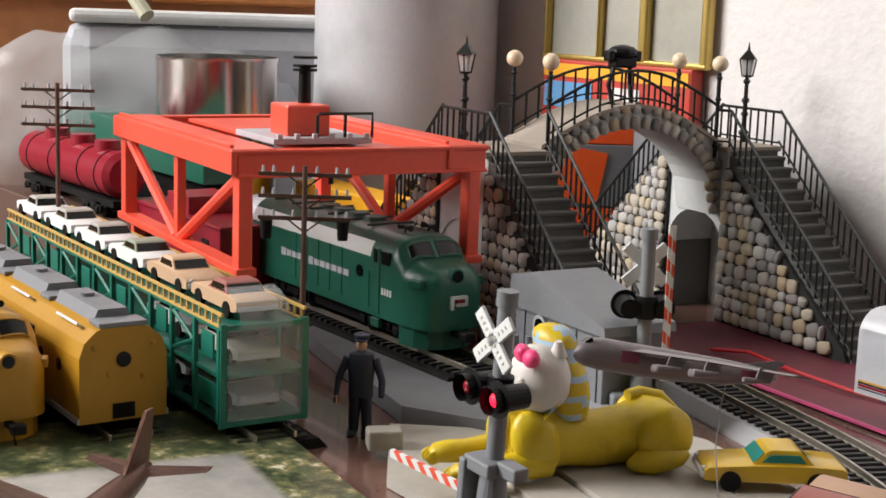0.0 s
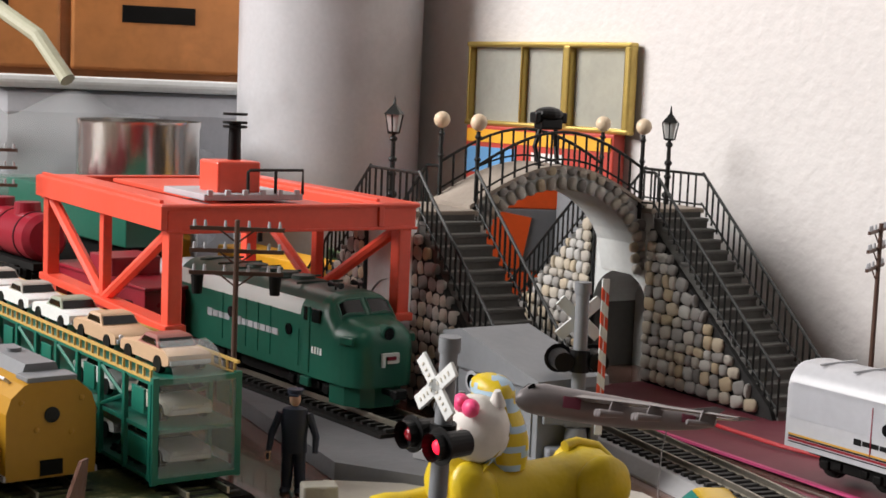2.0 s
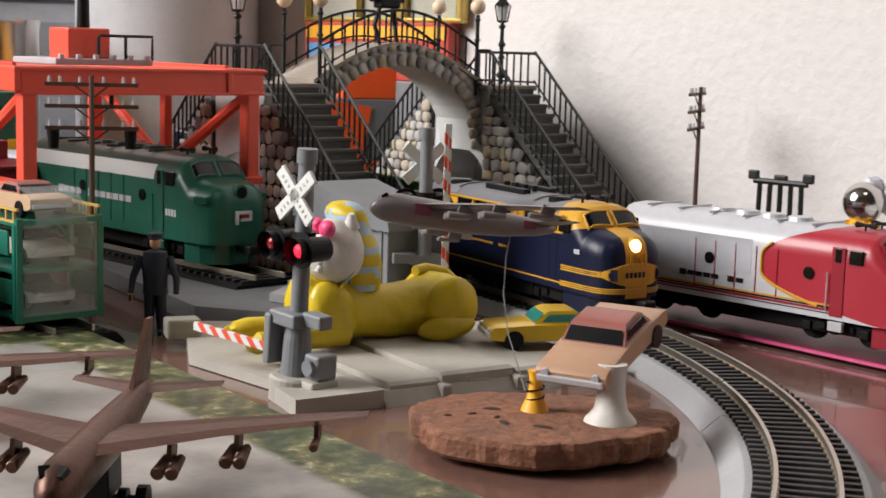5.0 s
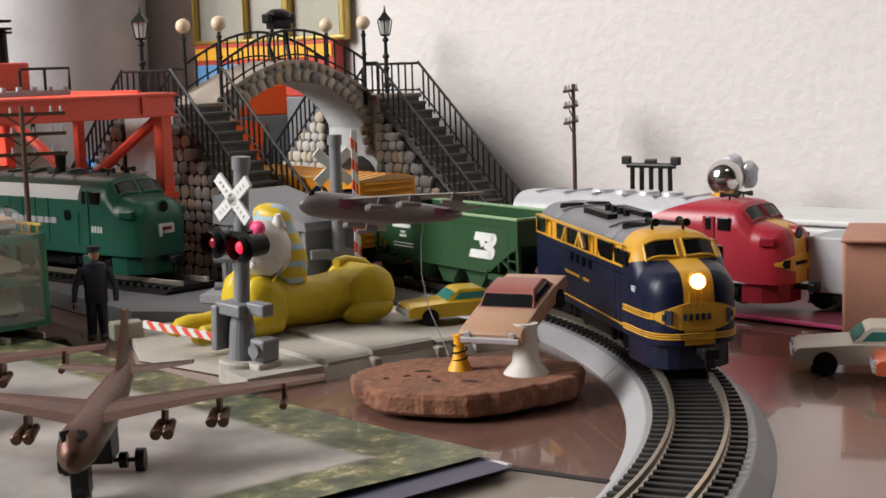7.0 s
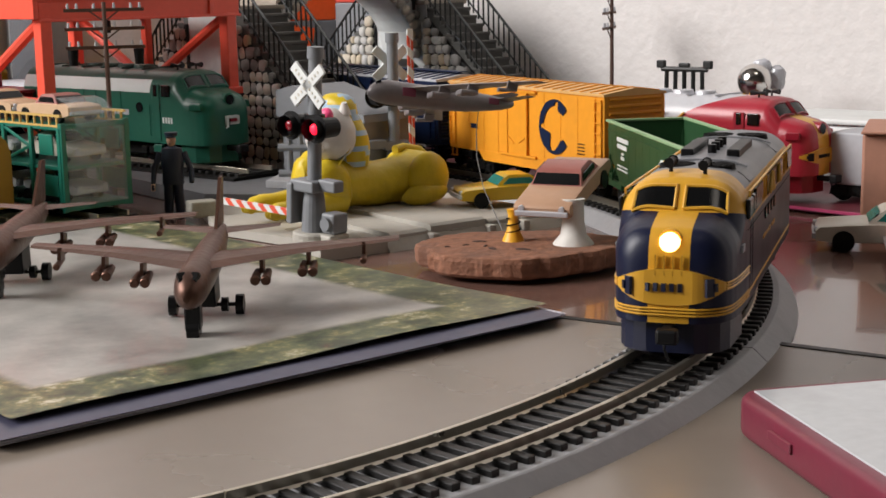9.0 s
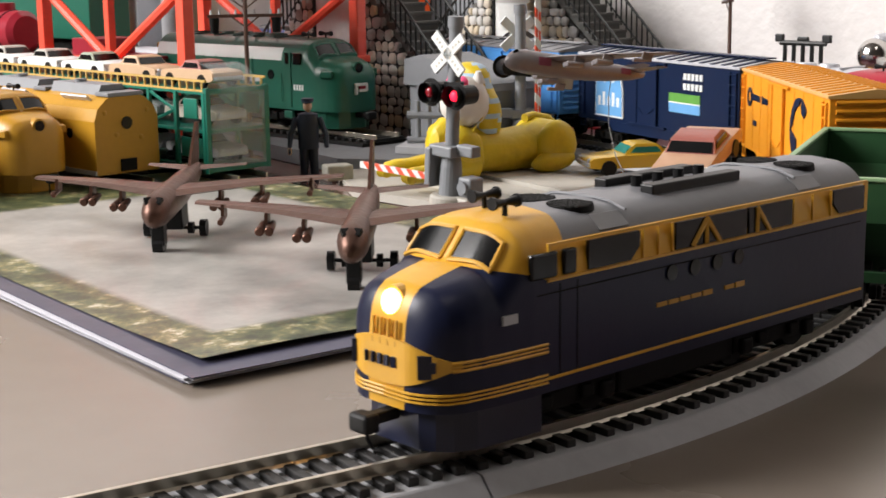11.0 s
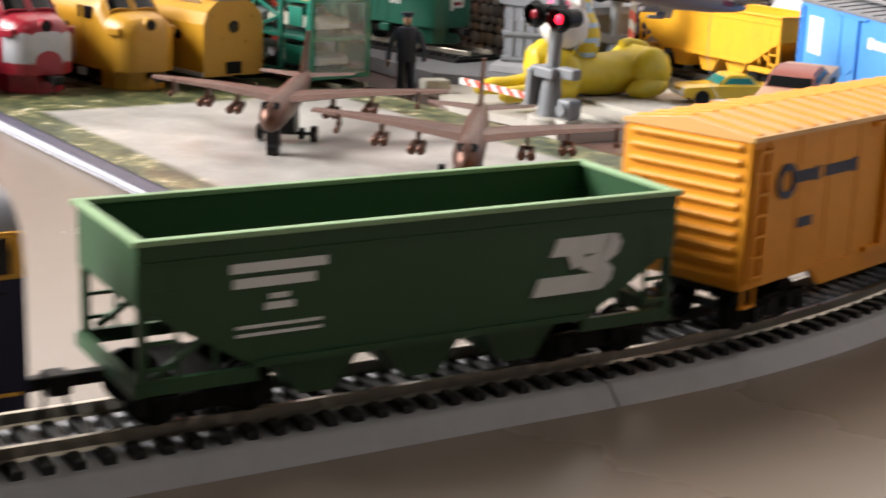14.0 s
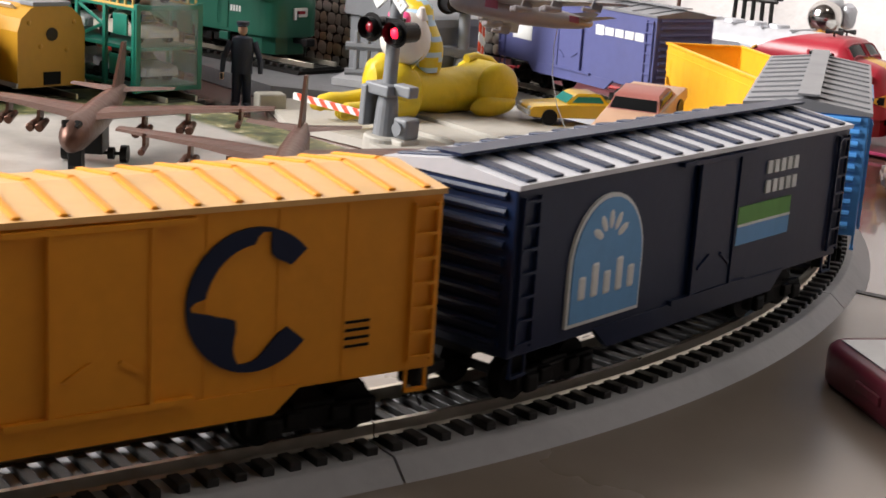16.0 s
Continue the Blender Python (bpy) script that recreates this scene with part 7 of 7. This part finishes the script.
part("floor_frame", box(B(), (0, 0, 0.0045), (0.14, 0.022, 0.009)), DARK, scar)
pot = thing("steel_pot", pose(-0.380, 0.48, 0), "brushed stainless steel canister behind the layout", "canister")
part("pot_wall", lathe(B(), [(0.042, 0), (0.042, 0.130), (0.0428, 0.132), (0.0428, 0.1345), (0.0415, 0.1345), (0.0405, 0.02)], seg=48), CHROME, pot, smooth=True)
ROLLGREY = mat("grey_wrap", (0.52, 0.52, 0.54), 0.3, dirt=0.3, dirt_scale=14)
roll = thing("paper_roll", pose(-0.283, 0.592, 0), "tall roll in grey-white plastic wrap standing against the wall", "paper roll")
part("roll", lathe(B(), [(0.068, 0), (0.068, 0.33), (0.064, 0.332), (0.018, 0.332), (0.018, 0.328)], seg=40), ROLLGREY, roll, smooth=True)
bagm = clear("plastic_wrap", (0.75, 0.78, 0.8), 0.25, 0.3)
bag = B()
blob(bag, (0, 0, 0.073), (0.15, 0.06, 0.078), u=40, v=26)
o = part("plastic_bag", clay(bag, 0.012, 34), bagm, None, smooth=True)
o.matrix_world = pose(-0.50, 0.56, 0, 0, 0, 30)
tagged(o, "crumpled clear plastic bag at the back of the table", "plastic bag")
jar = thing("glass_jar", pose(-0.31, 0.56, 0), "clear glass jar with a red stick", "jar")
part("glass", lathe(B(), [(0.022, 0), (0.022, 0.21), (0.021, 0.26), (0.019, 0.26), (0.02, 0.21), (0.02, 0.004)], seg=28), bagm, jar, smooth=True)
part("red_stick", rod(B(), (0, 0, 0.004), (0.006, 0, 0.27), 0.005, seg=12), mat("stick_red", (0.5, 0.1, 0.09), 0.5), jar)
hose = tube(B(), [(-0.43, 0.47, 0.16), (-0.46, 0.48, 0.19), (-0.50, 0.49, 0.21), (-0.56, 0.50, 0.222), (-0.64, 0.52, 0.23)], 0.0055, seg=12)
tagged(part("beige_hose", hose, mat("hose_beige", (0.42, 0.42, 0.3), 0.5)), "pale green-grey plastic hose bent over the clutter", "hose")
cbt = thing("wooden_crate", pose(-0.50, 0.725, 0, 0, 0, 34), "orange-brown wooden cabinet at the back", "cabinet")
CRATE = mat("crate_wood", (0.42, 0.17, 0.06), 0.5, grain=0.3, scale=80)
CRATEDOOR = mat("crate_door", (0.55, 0.22, 0.065), 0.45, grain=0.3, scale=80)
part("carcass", box(B(), (0, 0, 0.15), (0.46, 0.10, 0.30), bevel=0.003), CRATE, cbt)
for k in range(3):
    dr_ = part("door", box(B(), (-0.15 + k * 0.15, -0.053, 0.205), (0.142, 0.008, 0.075), bevel=0.003), CRATEDOOR, cbt)
    part("printed_bar", box(B(), (-0.15 + k * 0.15, -0.0575, 0.215), (0.06, 0.0012, 0.014), bevel=0.0004), DARK, dr_)
tank2 = thing("appliance", pose(-0.42, 0.62, 0.0, 0, 0, 34), "pale grey rounded appliance behind the steel canister", "appliance")
part("housing", box(B(), (0, 0, 0.0775), (0.30, 0.06, 0.155), bevel=0.02), LIGHTGREY, tank2)
part("lid", box(B(), (0, 0, 0.1575), (0.29, 0.056, 0.010), bevel=0.004), WHITE, tank2)


def wall_at(u, z, off=0.0):
    d = Vector((0.83, -0.56, 0))
    return wall_o + d * u + wall_n * off + Vector((0, 0, z))


def picture(u, z, w_, h_, label):
    ob = thing("picture_frame", pose(*wall_at(u, z, 0.006), 0, 0, ang), label, "picture frame", "frames on the wall")
    gold = mat("gold_frame", (0.55, 0.4, 0.12), 0.3, metal=0.8)
    for c, s in (((0, 0, h_ / 2), (w_ + 0.006, 0.0082, 0.004)), ((0, 0, -h_ / 2), (w_ + 0.006, 0.0082, 0.004)), ((-w_ / 2, 0, 0), (0.003, 0.0078, h_)), ((w_ / 2, 0, 0), (0.006, 0.0078, h_)), ((0.022, 0, 0), (0.007, 0.009, h_)), ((-0.022, 0, 0), (0.0022, 0.008, h_))):
        part("frame_bar", box(B(), c, s, bevel=0.0015), gold, ob)
    part("picture_glass", box(B(), (0, 0.003, 0), (w_, 0.002, h_)), mat("mirror_pale", (0.55, 0.56, 0.5), 0.12, metal=0.35, bump=0), ob)
    return ob


picture(-0.2715, 0.1695, 0.155, 0.0555, "gold-framed glazed picture hanging on the wall")
rob = thing("toy_robot", pose(-0.0670, 0.3660, 0.1236, 0, 0, 45), "small black walking robot figure standing on the bridge", "toy robot")
rb = blob(B(), (0, 0, 0.030), (0.0088, 0.007, 0.0042), u=14, v=8)
box(rb, (0, 0, 0.0245), (0.014, 0.009, 0.006), bevel=0.0012)
for s in (-1, 1):
    box(rb, (s * 0.0085, 0, 0.028), (0.004, 0.007, 0.006), bevel=0.001)
part("torso", rb, BLACK, rob)
for s in (-1, 1):
    lgm = B()
    tube(lgm, [(s * 0.005, 0, 0.022), (s * 0.007, 0.002, 0.012), (s * 0.006, -0.002, 0.0015)], 0.0014, seg=6)
    box(lgm, (s * 0.006, -0.003, 0.001), (0.004, 0.007, 0.002))
    part("leg", lgm, BLACK, rob)
obx = thing("orange_kit_box", pose(-0.1215, 0.532, 0, 0, 0, 22), "orange and grey printed boxes behind the bridge", "box")
part("lower_box", box(B(), (0, 0, 0.022), (0.072, 0.028, 0.044), bevel=0.001), ORANGE2, obx)
part("upper_box", box(B(), (-0.004, 0, 0.066), (0.066, 0.028, 0.042), bevel=0.001), GREY, obx)
part("orange_panel", box(B(), (-0.010, -0.0144, 0.066), (0.030, 0.001, 0.036), ry=10), ORANGE2, obx)
part("top_box", box(B(), (0.012, 0, 0.098), (0.05, 0.028, 0.022), bevel=0.001), ORANGE2, obx)
rbx = thing("red_box", pose(*wall_at(-0.272, 0.0, 0.0075), 0, 0, ang), "red and yellow printed box leaning behind the bridge", "box")
part("lower_carton", box(B(), (0, 0, 0.05), (0.146, 0.011, 0.10), bevel=0.001), GREY, rbx)
part("carton", box(B(), (0, 0, 0.12), (0.146, 0.011, 0.04), bevel=0.001), mat("carton_red", (0.5, 0.05, 0.03), 0.45), rbx)
part("yellow_band", box(B(), (0, -0.0058, 0.133), (0.142, 0.001, 0.009)), GONDYELLOW, rbx)
part("blue_panel", box(B(), (-0.045, -0.0058, 0.116), (0.05, 0.001, 0.018)), LBLUE, rbx)
part("white_panel", box(B(), (0.012, -0.0058, 0.118), (0.03, 0.001, 0.012)), WHITE, rbx)
yb = thing("yellow_building", pose(-0.27, 0.475, 0, 0, 0, -36), "yellow toy box beyond the crane", "box")
part("carton", box(B(), (0, 0, 0.025), (0.12, 0.03, 0.05), bevel=0.001), GONDYELLOW, yb)

# ---- the goods train and its run ----
train = [(navy_loco(), 0.154), (hopper(HOPGREEN, HOPLIGHT, "green open hopper car with white emblem"), 0.126), (yellow_boxcar(), 0.143), (navy_boxcar(), 0.146), (blue_boxcar(), 0.136), (hopper(GONDYELLOW, GONDYELLOW, "bright yellow open hopper car", emblem=False), 0.126), (blue_boxcar("purple-blue boxcar with grey roof", mat("boxcar_violet", (0.09, 0.1, 0.25), 0.45)), 0.136)]
RUN_T = [0.0, 3.5, 5.0, 7.5, 8.2, 10.5, 11.0, 12.0, 12.5, 13.0, 13.5, 14.0, 14.5, 15.0, 16.0]
RUN_S = [-0.42, -0.103, 0.042, 0.277, 0.342, 0.531, 0.570, 0.658, 0.706, 0.750, 0.795, 0.838, 0.880, 0.920, 1.0015]
GAPS = [0.019, 0.0125, 0.0105, 0.0175, 0.019]


def nose_at(t):
    """How far along the line the locomotive's nose is."""
    k = max(0, min(len(RUN_T) - 2, sum(t > q for q in RUN_T) - 1))
    f = (t - RUN_T[k]) / (RUN_T[k + 1] - RUN_T[k])

    def slope(i):
        a, b = max(0, i - 1), min(len(RUN_T) - 1, i + 1)
        return (RUN_S[b] - RUN_S[a]) / (RUN_T[b] - RUN_T[a])
    w_ = RUN_T[k + 1] - RUN_T[k]
    f2, f3 = f * f, f * f * f
    return (2 * f3 - 3 * f2 + 1) * RUN_S[k] + (f3 - 2 * f2 + f) * w_ * slope(k) + (-2 * f3 + 3 * f2) * RUN_S[k + 1] + (f3 - f2) * w_ * slope(k + 1)


def motions():
    back = 0.0
    for k_car, (car, length) in enumerate(train):
        rows = []
        for k in range(81):
            t = k * 0.2
            s = nose_at(t) - back
            a = on_track(s - 0.025)
            b = on_track(s - length + 0.025)
            head = math.degrees(math.atan2(a[1] - b[1], a[0] - b[0]))
            rows.append((t, pose((a[0] + b[0]) / 2, (a[1] + b[1]) / 2, RAILTOP, 0, 0, head)))
        walk(car, rows)
        back += length + GAPS[min(k_car, len(GAPS) - 1)]


motions()
